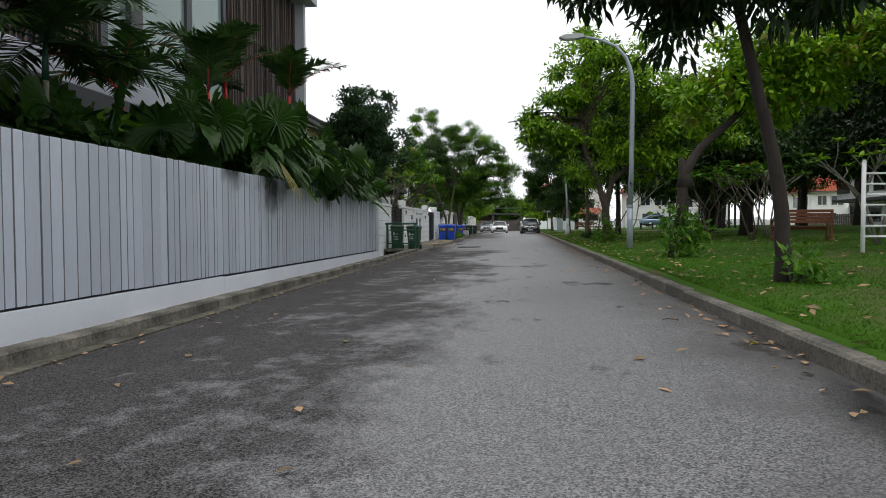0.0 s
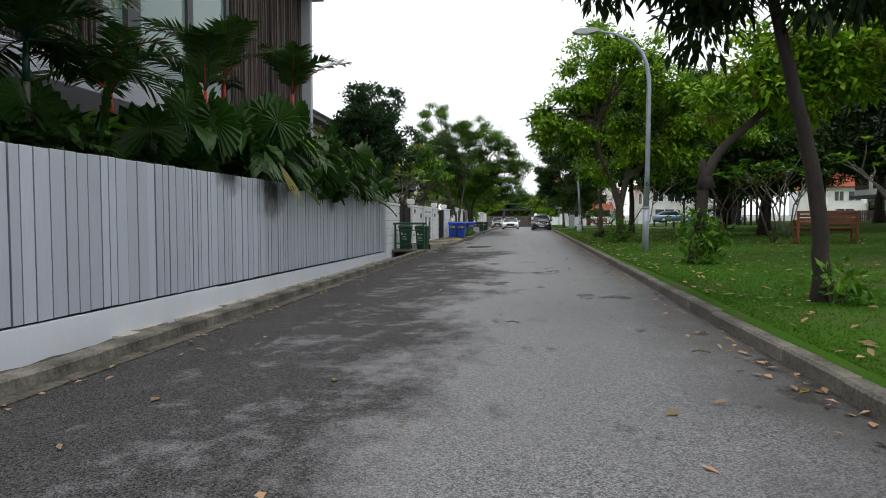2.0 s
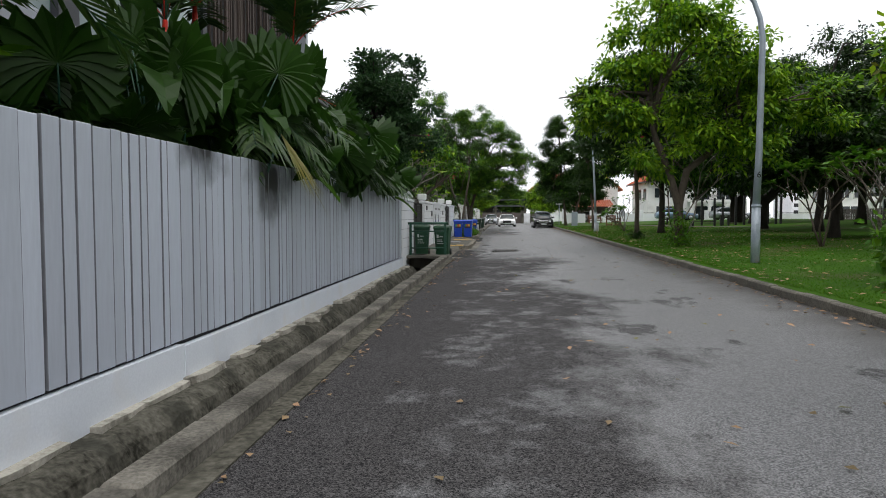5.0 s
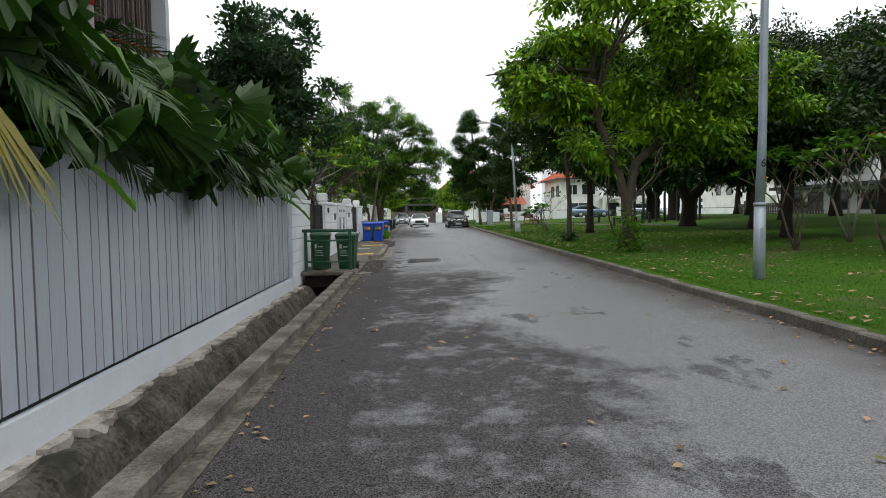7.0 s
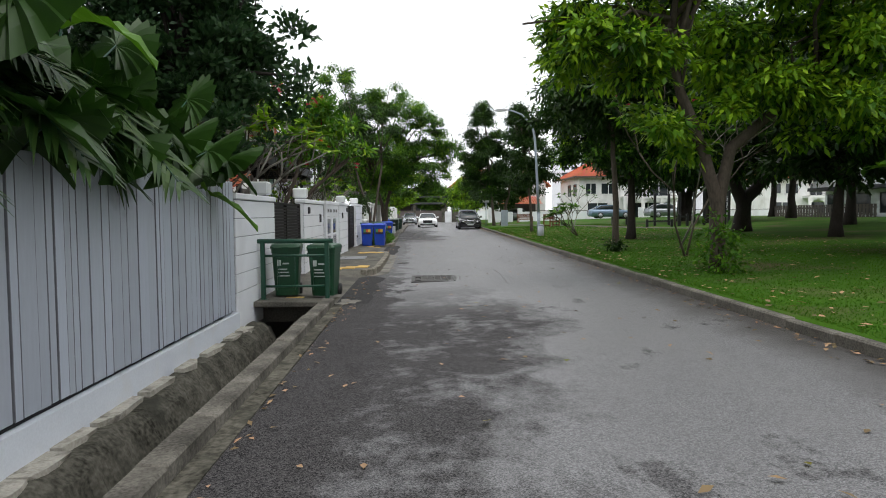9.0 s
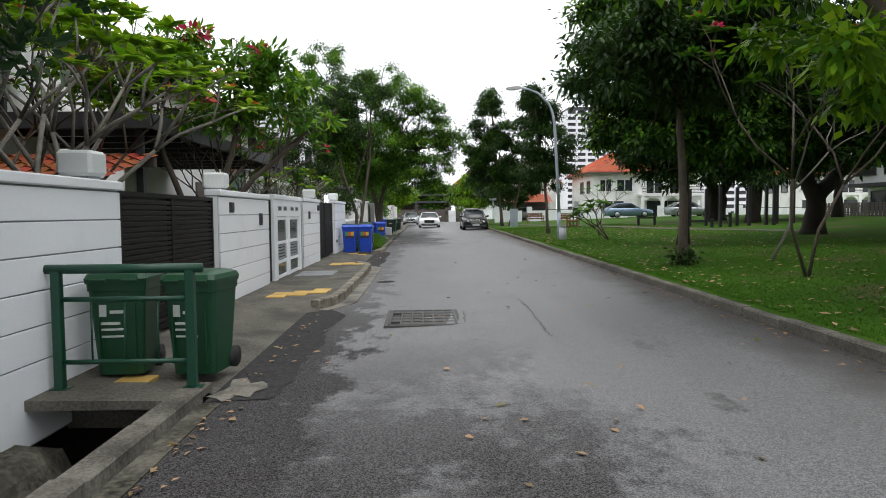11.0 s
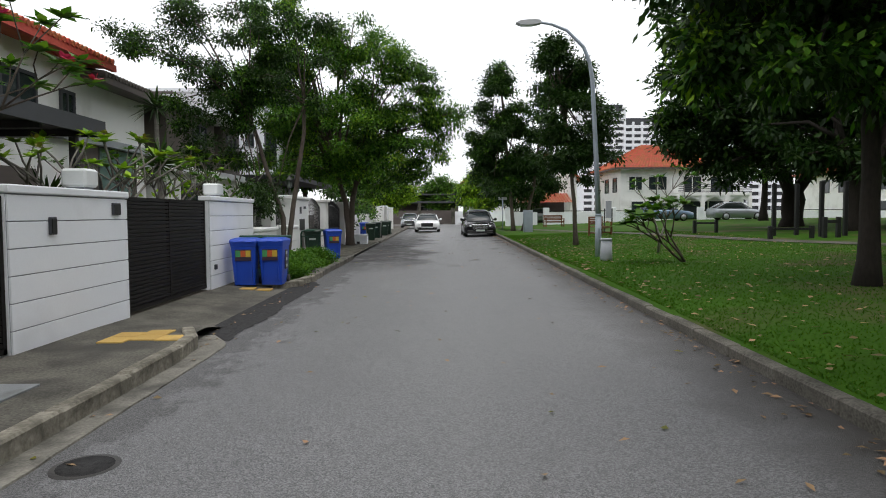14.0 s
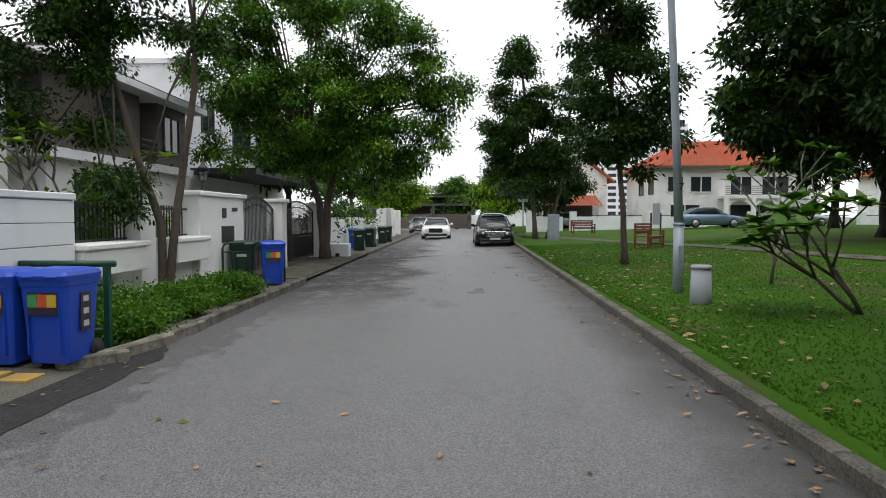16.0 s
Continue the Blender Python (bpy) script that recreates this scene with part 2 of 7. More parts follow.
ORANGE_ = mat("orange_print", (0.55, 0.11, 0.03), (0.45, 0.08, 0.02), rough=0.5, bump=0)
YELLOWP = mat("yellow_print", (0.6, 0.42, 0.05), (0.5, 0.35, 0.04), rough=0.5, bump=0)
GREENP = mat("green_print", (0.07, 0.33, 0.12), (0.05, 0.28, 0.1), rough=0.5, bump=0)
RAIL = mat("green_rail_paint", (0.007, 0.064, 0.036), (0.006, 0.048, 0.027), rough=0.4, bump=0.05)
TACTILE = mat("yellow_tactile_slab", (0.56, 0.37, 0.10), (0.43, 0.27, 0.07), scale=3, rough=0.85, bump=0.3, rand=0.1, stain=(0.20, 0.16, 0.09), stain_scale=2, stain_amount=0.6)
GALV = mat("galvanised_steel", (0.36, 0.41, 0.46), (0.27, 0.31, 0.36), scale=3, rough=0.5, metal=0.35, bump=0.04)
LAMPHEAD = mat("lamp_head_grey", (0.45, 0.46, 0.46), (0.38, 0.39, 0.4), rough=0.4, bump=0.02)
IRON = mat("cast_iron", (0.085, 0.082, 0.08), (0.045, 0.043, 0.042), scale=6, rough=0.75, bump=0.4, stain=(0.15, 0.14, 0.13), stain_scale=3, stain_amount=0.5)
TIMBER = mat("weathered_timber", (0.085, 0.058, 0.047), (0.042, 0.03, 0.026), scale=2, fine=30, rough=0.75, bump=0.3, rand=0.35, stretch=(6, 6, 0.6))
BENCHWOOD = mat("bench_hardwood", (0.20, 0.062, 0.020), (0.13, 0.038, 0.012), scale=3, rough=0.55, bump=0.2, rand=0.15)
WINDOWG = mat("tinted_window", (0.20, 0.29, 0.27), (0.16, 0.24, 0.225), scale=0.4, rough=0.06, bump=0)
PANE = mat("dark_window_glass", (0.035, 0.045, 0.05), (0.02, 0.028, 0.03), scale=0.5, rough=0.06, bump=0)
GATEGLASS = mat("dark_gate_glass", (0.045, 0.062, 0.056), (0.028, 0.040, 0.036), scale=0.8, rough=0.12, bump=0)
BLIND = mat("window_blind", (0.26, 0.31, 0.31), (0.21, 0.26, 0.26), rough=0.7, bump=0)
SLATE = mat("dark_fascia", (0.05, 0.052, 0.06), (0.035, 0.037, 0.043), rough=0.6, bump=0.05)
BAND = mat("grey_band", (0.40, 0.42, 0.46), (0.34, 0.36, 0.40), rough=0.7, bump=0.08)
ROOF = mat("terracotta_tile", (0.52, 0.14, 0.05), (0.38, 0.09, 0.035), scale=1.5, fine=12, rough=0.75, bump=0.3, rand=0.2, island=True)
BROWNWOOD = mat("brown_cladding", (0.12, 0.10, 0.09), (0.08, 0.066, 0.06), scale=1, rough=0.7, bump=0.2, stretch=(1, 1, 8))
BARK = mat("grey_brown_bark", (0.12, 0.095, 0.075), (0.055, 0.043, 0.034), scale=5, fine=30, rough=0.95, bump=1.0, stretch=(1, 1, 0.35))
BARKD = mat("dark_bark", (0.036, 0.028, 0.023), (0.017, 0.013, 0.011), scale=5, fine=30, rough=0.95, bump=1.0, stretch=(1, 1, 0.35))
BARKG = mat("pale_grey_bark", (0.27, 0.25, 0.225), (0.15, 0.135, 0.12), scale=5, fine=30, rough=0.9, bump=0.7, stretch=(1, 1, 2.5))
PALMRED = mat("red_palm_shaft", (0.55, 0.030, 0.014), (0.38, 0.018, 0.010), scale=5, rough=0.45, bump=0.05)


def leafmat(name, a, rand=0.35, sheer=0.32, rough=0.5, b=None):
    return mat(name, a, b or tuple(c * 0.7 for c in a), scale=0.9, fine=9, rough=rough, bump=0, spec=0.3, rand=rand, island=True, sheer=sheer)


LIGHTLEAF = leafmat("bright_leaf", (0.21, 0.42, 0.015))
MIDLEAF = leafmat("mid_leaf", (0.078, 0.215, 0.012))
DARKLEAF = leafmat("dark_leaf", (0.024, 0.068, 0.0085))
DEEPLEAF = leafmat("deep_leaf", (0.014, 0.038, 0.008))
COOLLEAF = leafmat("cool_leaf", (0.032, 0.082, 0.027))
PALMLEAF = leafmat("palm_leaflet", (0.034, 0.084, 0.016), sheer=0.25)
FANLEAF = leafmat("fan_leaf", (0.022, 0.072, 0.008), rand=0.35, sheer=0.25, rough=0.42)
YELLEAF = leafmat("yellowed_leaf", (0.20, 0.20, 0.022), rand=0.2)
FLOWER = leafmat("red_blossom", (0.50, 0.03, 0.05), rand=0.3)
ORANGEFL = leafmat("orange_blossom", (0.60, 0.14, 0.03), rand=0.3)
DRYLEAF = leafmat("dry_leaf", (0.33, 0.225, 0.115), rand=0.6, sheer=0.05, rough=0.7)


# ---- mesh helpers ----
def raw(name, verts, faces, material, parent=None, label="", smooth=False):
    me = bpy.data.meshes.new(name)
    me.from_pydata([tuple(v) for v in verts], [], faces)
    me.materials.append(material)
    if smooth:
        me.polygons.foreach_set("use_smooth", [True] * len(me.polygons))
    ob = new(name, me)
    if parent:
        ob.parent = parent
    return tagged(ob, label) if label else ob


def tri_mesh(name, verts, tris, material):
    """A mesh from arrays of corners and triangles."""
    me = bpy.data.meshes.new(name)
    nv, nt = len(verts), len(tris)
    me.vertices.add(nv)
    me.vertices.foreach_set("co", np.asarray(verts, dtype=np.float32).ravel())
    me.loops.add(nt * 3)
    me.loops.foreach_set("vertex_index", np.asarray(tris, dtype=np.int32).ravel())
    me.polygons.add(nt)
    me.polygons.foreach_set("loop_start", np.arange(0, nt * 3, 3, dtype=np.int32))
    me.update(calc_edges=True)
    me.materials.append(material)
    return me


def part(name, bm, material, parent=None, label=""):
    me = bpy.data.meshes.new(name)
    bm.normal_update()
    bm.to_mesh(me)
    bm.free()
    me.materials.append(material)
    ob = new(name, me)
    if parent:
        ob.parent = parent
    return tagged(ob, label) if label else ob


def box(bm, x0, x1, y0, y1, z0, z1, bevel=0.0):
    made = bmesh.ops.create_cube(bm, size=1.0)
    vs = made["verts"]
    bmesh.ops.scale(bm, vec=(x1 - x0, y1 - y0, z1 - z0), verts=vs)
    bmesh.ops.translate(bm, vec=((x0 + x1) / 2, (y0 + y1) / 2, (z0 + z1) / 2), verts=vs)
    if bevel:
        bmesh.ops.bevel(bm, geom=list({e for v in vs for e in v.link_edges}), offset=bevel, segments=1, affect="EDGES")
    return bm


def boxes(name, rows, material, parent=None, label="", bevel=0.0):
    bm = bmesh.new()
    for r in rows:
        box(bm, *r, bevel=bevel)
    return part(name, bm, material, parent, label)


def tube_data(points, radii, sides=8):
    """Corners and faces of a tube along points, with a ring of its own radius at each."""
    pts = [Vector(p) for p in points]
    verts, faces = [], []
    up = Vector((0.31, 0.95, 0.05)).normalized()
    for i, p in enumerate(pts):
        d = (pts[min(i + 1, len(pts) - 1)] - pts[max(i - 1, 0)]).normalized()
        u = d.cross(up)
        u = u.normalized() if u.length > 1e-4 else Vector((1, 0, 0))
        w = d.cross(u)
        r = radii[i] if hasattr(radii, "__len__") else radii
        for k in range(sides):
            a = 2 * math.pi * k / sides
            verts.append(p + (u * math.cos(a) + w * math.sin(a)) * r)
    for i in range(len(pts) - 1):
        for k in range(sides):
            a, b = i * sides + k, i * sides + (k + 1) % sides
            faces.append((a, b, b + sides, a + sides))
    faces.append(tuple(range(sides))[::-1])
    faces.append(tuple(range((len(pts) - 1) * sides, len(pts) * sides)))
    return verts, faces


def tubes(name, lines, material, parent=None, label="", sides=8):
    verts, faces = [], []
    for pts, rad in lines:
        v, f = tube_data(pts, rad, sides)
        o = len(verts)
        verts += v
        faces += [tuple(i + o for i in q) for q in f]
    return raw(name, verts, faces, material, parent, label, True)


def empty(name, x, y, z, label, category, group="", kind=""):
    e = new(name)
    e.location = (x, y, z)
    bpy.context.view_layer.update()
    return tagged(e, label, category, group, kind)


def prism(bm, outline, y0, y1):
    """A solid from an outline in x and z, drawn out along y."""
    a = [bm.verts.new((x, y0, z)) for x, z in outline]
    b = [bm.verts.new((x, y1, z)) for x, z in outline]
    n = len(a)
    for i in range(n):
        bm.faces.new((a[i], a[(i + 1) % n], b[(i + 1) % n], b[i]))
    bm.faces.new(a[::-1])
    bm.faces.new(b)
    bmesh.ops.recalc_face_normals(bm, faces=bm.faces)
    return bm


# ---- the ground ----
def kerb_x(y):
    return 1.45 + 0.027 * y


def road_z(x, y=0):
    return 0.03 * x + 0.02


def lawn_z(x, y):
    if x < kerb_x(y) + 0.1:
        return road_z(x) + 0.04
    return min(0.03 * x + 0.14, 0.9) + 0.05 * noise.noise(Vector((x * 0.12, y * 0.12, 0)))


def sheet(name, xs, ys, height, material, label, category):
    verts = [(x(y) if callable(x) else x, y, 0) for y in ys for x in xs]
    verts = [(x, y, height(x, y)) for x, y, _ in verts]
    n = len(xs)
    faces = [(j * n + i, j * n + i + 1, (j + 1) * n + i + 1, (j + 1) * n + i) for j in range(len(ys) - 1) for i in range(n - 1)]
    return tagged(raw(name, verts, faces, material, smooth=True), label, category, kind="structure")


def span(a, b, step):
    k = max(1, round((b - a) / step))
    return [a + (b - a) * i / k for i in range(k + 1)]


raw_ground = raw("ground", [(-2500, -2500, -1.2), (2500, -2500, -1.2), (2500, 2500, -1.2), (-2500, 2500, -1.2)], [(0, 1, 2, 3)], SOIL)
tagged(raw_ground, "brown bare earth under the whole neighbourhood", "ground", kind="structure")
sheet("road", [-3.42, -3.3, -3, -2.5, -2, -1.5, -1, -0.5, 0, 0.5, 1, 1.5, lambda y: kerb_x(y) - 0.1, lambda y: kerb_x(y) + 0.03],
      span(-25, 112, 1.0), lambda x, y: road_z(x) + 0.012 * noise.noise(Vector((x * 0.5, y * 0.35, 3))), ASPHALT,
      "worn grey asphalt road with dark stains and pale wheel tracks", "road")
sheet("lawn", [lambda y: kerb_x(y) + 0.07, lambda y: kerb_x(y) + 0.125, lambda y: kerb_x(y) + 1, 4.5, 6, 8, 10, 13, 17, 22, 30, 45, 80],
      span(-25, 130, 1.5), lawn_z, GRASS, "mown green park lawn with bare patches and fallen leaves", "lawn")
sheet("garden", [-60, -30, -16, -10, -7, -5.4, -4.72], span(-25, 112, 4), lambda x, y: 0.02, SOIL, "dark planted garden soil behind the walls", "garden bed")
sheet("cross_road", [-90, -40, -10, 0, 10, 40, 90], span(112, 119, 3.5), lambda x, y: 0.04, ASPHALT, "grey asphalt cross street at the road's end", "road")


# ---- kerbs ----
def stone_mesh(name, length, w, h):
    bm = bmesh.new()
    box(bm, 0, w, 0.006, length - 0.006, -0.3, h, bevel=0.018)
    for v in bm.verts:
        v.co += Vector(noise.noise_vector(v.co * 3.1)) * 0.006
    me = bpy.data.meshes.new(name)
    bm.to_mesh(me)
    bm.free()
    me.materials.append(KERB)
    return me


def row_of_stones(parent, mesh, line, step, rise):
    """Kerb stones end to end along a line of points."""
    rnd = random.Random(5)
    for (xa, ya), (xb, yb) in zip(line, line[1:]):
        k = max(1, round(math.hypot(xb - xa, yb - ya) / step))
        turn = math.degrees(math.atan2(-(xb - xa), yb - ya))
        stretch = math.hypot(xb - xa, yb - ya) / k / step
        for i in range(k):
            x, y = xa + (xb - xa) * i / k, ya + (yb - ya) * i / k
            ob = new("kerb_stone", mesh)
            ob.parent = parent
            ob.matrix_basis = pose(x + rnd.uniform(-0.006, 0.006), y, road_z(x) + rise + rnd.uniform(-0.008, 0.006), rnd.uniform(-0.3, 0.3), 0, turn) @ Matrix.Diagonal((1, stretch, 1, 1))


stone = stone_mesh("kerb_stone", 0.9, 0.14, 0.12)
kerb_right = empty("kerb_right", 0, 0, 0, "weathered grey concrete kerb along the lawn", "kerb", kind="structure")
row_of_stones(kerb_right, stone, [(kerb_x(y), y) for y in (-20, 20, 60, 105)], 0.9, 0.0)
kerb_left = empty("kerb_left", 0, 0, 0, "dark mossy concrete kerb beside the open drain", "kerb", kind="structure")
row_of_stones(kerb_left, stone_mesh("drain_kerb_stone", 0.9, 0.19, 0.13), [(-3.62, -6), (-3.62, 26.3)], 0.9, 0.0)
gutter = boxes("gutter", [(-3.425, -3.27, -6, 26.2, -0.25, -0.066)], LEDGE)
tagged(gutter, "flat stained concrete gutter strip along the kerb", "gutter", kind="structure")

# the open drain between the plinth and the kerb
bm = bmesh.new()
prof = [(-4.64, -0.34), (-4.42, -0.36), (-4.22, -0.80), (-3.86, -0.86), (-3.72, -0.80), (-3.63, -0.3), (-3.63, -1.15), (-4.64, -1.15)]
prism(bm, prof, -6, 26.1)
tagged(part("drain", bm, DRAIN), "open dark concrete drain channel with damp walls", "drain", kind="structure")


def ledge():
    """The broken rough concrete shelf at the foot of the plinth."""
    ys = span(-6, 25.9, 0.06)
    verts, faces = [], []
    for y in ys:
        j = noise.noise(Vector((0.3, y * 1.3, 0)))
        k = noise.noise(Vector((4.3, y * 2.9, 0)))
        q = noise.noise(Vector((8.3, y * 5.7, 0))) + 0.7 * noise.noise(Vector((2.3, y * 13.0, 0)))
        ring = [(-4.645, -0.25 + 0.02 * k), (-4.46 + 0.07 * j + 0.03 * q, -0.27 + 0.035 * k), (-4.36 + 0.07 * j + 0.05 * k, -0.36 + 0.05 * j + 0.03 * q),
                (-4.27 + 0.06 * k + 0.04 * q, -0.55 + 0.05 * j), (-4.16 + 0.05 * j + 0.04 * k, -0.74 + 0.04 * q), (-4.14 + 0.05 * k, -0.9), (-4.645, -0.95)]
        verts += [(x, y, z) for x, z in ring]
    for i in range(len(ys) - 1):
        for a in range(7):
            b = (a + 1) % 7
            faces.append((i * 7 + a, i * 7 + b, i * 7 + 7 + b, i * 7 + 7 + a))
    return tagged(raw("drain_ledge", verts, faces, LEDGE), "broken rough concrete ledge above the open drain", "ledge", kind="structure")


ledge()
# pale broken mortar left along the ledge's top edge
rnd = random.Random(21)
PALEMORTAR = mat("pale_mortar", (0.52, 0.49, 0.42), (0.30, 0.28, 0.24), scale=6, fine=40, rough=0.95, bump=1.0, stain=(0.10, 0.09, 0.07), stain_scale=5, stain_amount=0.8)
capping = empty("ledge_capping", -4.6, 17, -0.25, "pale broken mortar capping on the drain ledge", "capping", kind="structure")
y = 9.4
while y < 25.2:
    n = rnd.uniform(0.25, 0.8)
    w, h = rnd.uniform(0.10, 0.21), rnd.uniform(0.004, 0.022)
    vs = []
    for z in (-0.30, -0.232 + h):
        vs += [(-4.64, y, z), (-4.64, y + n, z), (-4.64 + w * rnd.uniform(0.6, 1.0), y + n * 0.97, z), (-4.64 + w, y + n * 0.6, z), (-4.64 + w * rnd.uniform(0.75, 1.1), y + n * 0.3, z), (-4.64 + w * rnd.uniform(0.5, 0.9), y + n * 0.02, z)]
    fs = [(6, 11, 10, 9, 8, 7)] + [(i, i + 6, (i + 1) % 6 + 6, (i + 1) % 6) for i in range(6)]
    piece = raw("mortar_piece", vs, fs, PALEMORTAR)
    piece.parent = capping
    piece.matrix_parent_inverse = capping.matrix_world.inverted()
    y += n + rnd.choice((0.01, 0.03, 0.1, 0.3))

# footpath slabs and aprons on the left
def path_z(x, y):
    """The footpath falls to the road at the gates and stands level behind the island kerb."""
    low = 0.03 - 0.13 * (x + 4.7) / 1.45
    f = max(0.0, min(1.0, (y - 30.9) / 0.8, (40.3 - y) / 0.8))
    return low + (0.045 - low) * f


sheet("footpath", [-4.7, -4.2, -3.7, -3.25], span(26.55, 46.2, 0.2), path_z, SLAB,
      "stained grey concrete footpath in front of the gates", "footpath")
bm = bmesh.new()
prism(bm, [(-4.7, -0.06), (-4.7, 0.02), (-3.45, 0.0), (-3.45, -0.06)], 26.05, 26.6)
tagged(part("drain_bridge", bm, SLAB), "thick concrete slab bridging the open drain", "slab", kind="structure")
sheet("footpath_island", [-3.27, lambda y: max(-3.24, -3.08 - 0.42 * max(0, abs(y - 35.2) - 3.2))], span(31.2, 39.6, 0.2), lambda x, y: path_z(x, y) + 0.004, SLAB,
      "raised stained concrete strip behind the island kerb", "footpath")
base = boxes("footpath_base", [(-4.7, -3.3, 26.7, 46.1, -0.4, -0.115), (-3.3, -3.12, 30.9, 39.9, -0.4, -0.09)], SLAB)
tagged(base, "rough concrete bed under the footpath", "footpath", kind="structure")
sheet("forecourt", [-5.2, -4.3, -3.25], span(46.1, 100, 1.0), lambda x, y: 0.0 if y > 54 else -0.03, SLAB, "stained concrete verge and driveways along the walls", "driveway")
kerb_island = empty("kerb_island", 0, 0, 0, "pale rounded concrete kerb round the footpath strip", "kerb", kind="structure")
pale_stone = stone_mesh("pale_kerb_stone", 1.1, 0.15, 0.12)
pale_stone.materials[0] = mat("pale_kerb", (0.36, 0.335, 0.28), (0.13, 0.12, 0.095), scale=4, fine=30, rough=0.95, bump=1.0, spec=0.12, rand=0.15, stain=(0.05, 0.045, 0.035), stain_scale=1.6, stain_amount=0.9)
row_of_stones(kerb_island, pale_stone, [(-3.42, 31.25), (-3.22, 31.65), (-3.15, 32.4), (-3.15, 38.0), (-3.24, 38.7), (-3.50, 39.3)], 1.1, 0.045)
# the shallow concrete gutter round the outside of that kerb, and two cover plates in the path
vs, fs = [], []
ys = span(31.1, 39.5, 0.15)
for i, y in enumerate(ys):
    bend = max(0.0, abs(y - 35.3) - 3.3)
    x0, x1 = -3.06 - 0.55 * bend ** 1.5, -2.77 - 0.45 * bend ** 1.6 + 0.02 * noise.noise(Vector((2.0, y * 2.3, 0)))
    for x, up in ((x0, 0.012), (x1 - 0.05, 0.016), (x1, 0.014), (x1 + 0.012, -0.03)):
        vs.append((x, y, road_z(x) + 0.012 * noise.noise(Vector((x * 0.5, y * 0.35, 3))) + up))
    if i:
        fs += [(4 * i - 4 + k, 4 * i - 3 + k, 4 * i + 1 + k, 4 * i + k) for k in range(3)]
GUTTERC = mat("gutter_concrete", (0.26, 0.245, 0.21), (0.10, 0.095, 0.08), scale=3, fine=40, rough=0.85, bump=0.5, stain=(0.035, 0.033, 0.028), stain_scale=1.8, stain_amount=0.85)
tagged(raw("island_gutter", vs, fs, GUTTERC), "stained concrete gutter strip round the footpath kerb", "gutter", kind="structure")
PLATE = mat("grey_cover_plate", (0.24, 0.25, 0.26), (0.16, 0.17, 0.175), scale=4, fine=70, rough=0.6, bump=0.2, stain=(0.08, 0.078, 0.07), stain_scale=2.5, stain_amount=0.6)
for y0, y1 in ((35.42, 36.0), (36.03, 36.62)):
    cover = empty("cover_plate", -4.05, y0, 0.05, "flat grey cover plate let into the footpath", "cover plate", "cover plates")
    lid = boxes("plate", [(-4.46, -3.66, y0, y1, 0.02, 0.062)], PLATE, bevel=0.004)
    lid.parent, lid.matrix_parent_inverse = cover, cover.matrix_world.inverted()
    for x in (-4.3, -3.86):
        slot = boxes("lifting_slot", [(x, x + 0.05, y0 + 0.05, y0 + 0.075, 0.06, 0.0635)], DARK)
        slot.parent, slot.matrix_parent_inverse = cover, cover.matrix_world.inverted()
kerb_hedge = empty("kerb_hedge", 0, 0, 0, "dark concrete kerb in front of the low hedge", "kerb", kind="structure")
row_of_stones(kerb_hedge, pale_stone, [(-3.78, 44.95), (-3.52, 45.2), (-3.38, 45.8), (-3.30, 46.9)], 0.55, 0.02)
row_of_stones(kerb_hedge, stone, [(-3.30, 46.9), (-3.30, 54.0)], 0.9, 0.02)
row_of_stones(kerb_hedge, stone, [(-3.35, 66.0), (-3.3, 100.0)], 0.9, 0.02)


# black tar apron patched along the footpath's edge
TARPATCH = mat("black_tar_patch", (0.065, 0.064, 0.065), (0.026, 0.026, 0.026), scale=20, fine=150, rough=0.95, bump=0.8, spec=0.1)
for start, end, outer, closing in ((26.3, 31.6, -2.86, 30.6), (39.1, 46.4, -2.84, 45.3)):
    vs, fs = [], []
    for i, y in enumerate(span(start, end, 0.1)):
        k = noise.noise(Vector((1.7, y * 1.1, 0))) * 0.10 + noise.noise(Vector((5.1, y * 5.0, 0))) * 0.05
        x1 = outer + k - 0.3 * max(0, y - closing)
        for x in (-3.42, (-3.42 + x1) / 2, x1):
            vs.append((x, y, road_z(x) + 0.012 * noise.noise(Vector((x * 0.5, y * 0.35, 3))) + 0.007))
        if i:
            fs += [(3 * i - 3, 3 * i - 2, 3 * i + 1, 3 * i), (3 * i - 2, 3 * i - 1, 3 * i + 2, 3 * i + 1)]
    tagged(raw("tar_apron", vs, fs, TARPATCH), "black tar patch along the footpath edge", "road patch", kind="structure")
SMEAR = mat("worn_mortar_smear", (0.25, 0.235, 0.20), (0.10, 0.095, 0.08), scale=5, fine=50, rough=0.9, bump=0.6, stain=(0.05, 0.048, 0.04), stain_scale=3.5, stain_amount=0.9)
for x0, x1, y0, y1 in ((-3.42, -3.02, 26.3, 26.95),):
    vs = []
    for k in range(14):
        a = 2 * math.pi * k / 14
        r = 0.45 * (1 + 0.75 * noise.noise(Vector((k * 1.3, y0, 0.4))))
        x, y = (x0 + x1) / 2 + (x1 - x0) * r * math.cos(a) * 1.1, (y0 + y1) / 2 + (y1 - y0) * r * math.sin(a) * 1.1
        z = (0.03 - 0.13 * (x + 4.7) / 1.45 + 0.005) if x < -3.44 else road_z(x) + 0.012 * noise.noise(Vector((x * 0.5, y * 0.35, 3))) + 0.013
        vs.append((x, y, z))
    tagged(raw("mortar_patch", vs, [tuple(range(14))], SMEAR), "pale mortar patch smeared on the ground", "road patch", kind="structure")


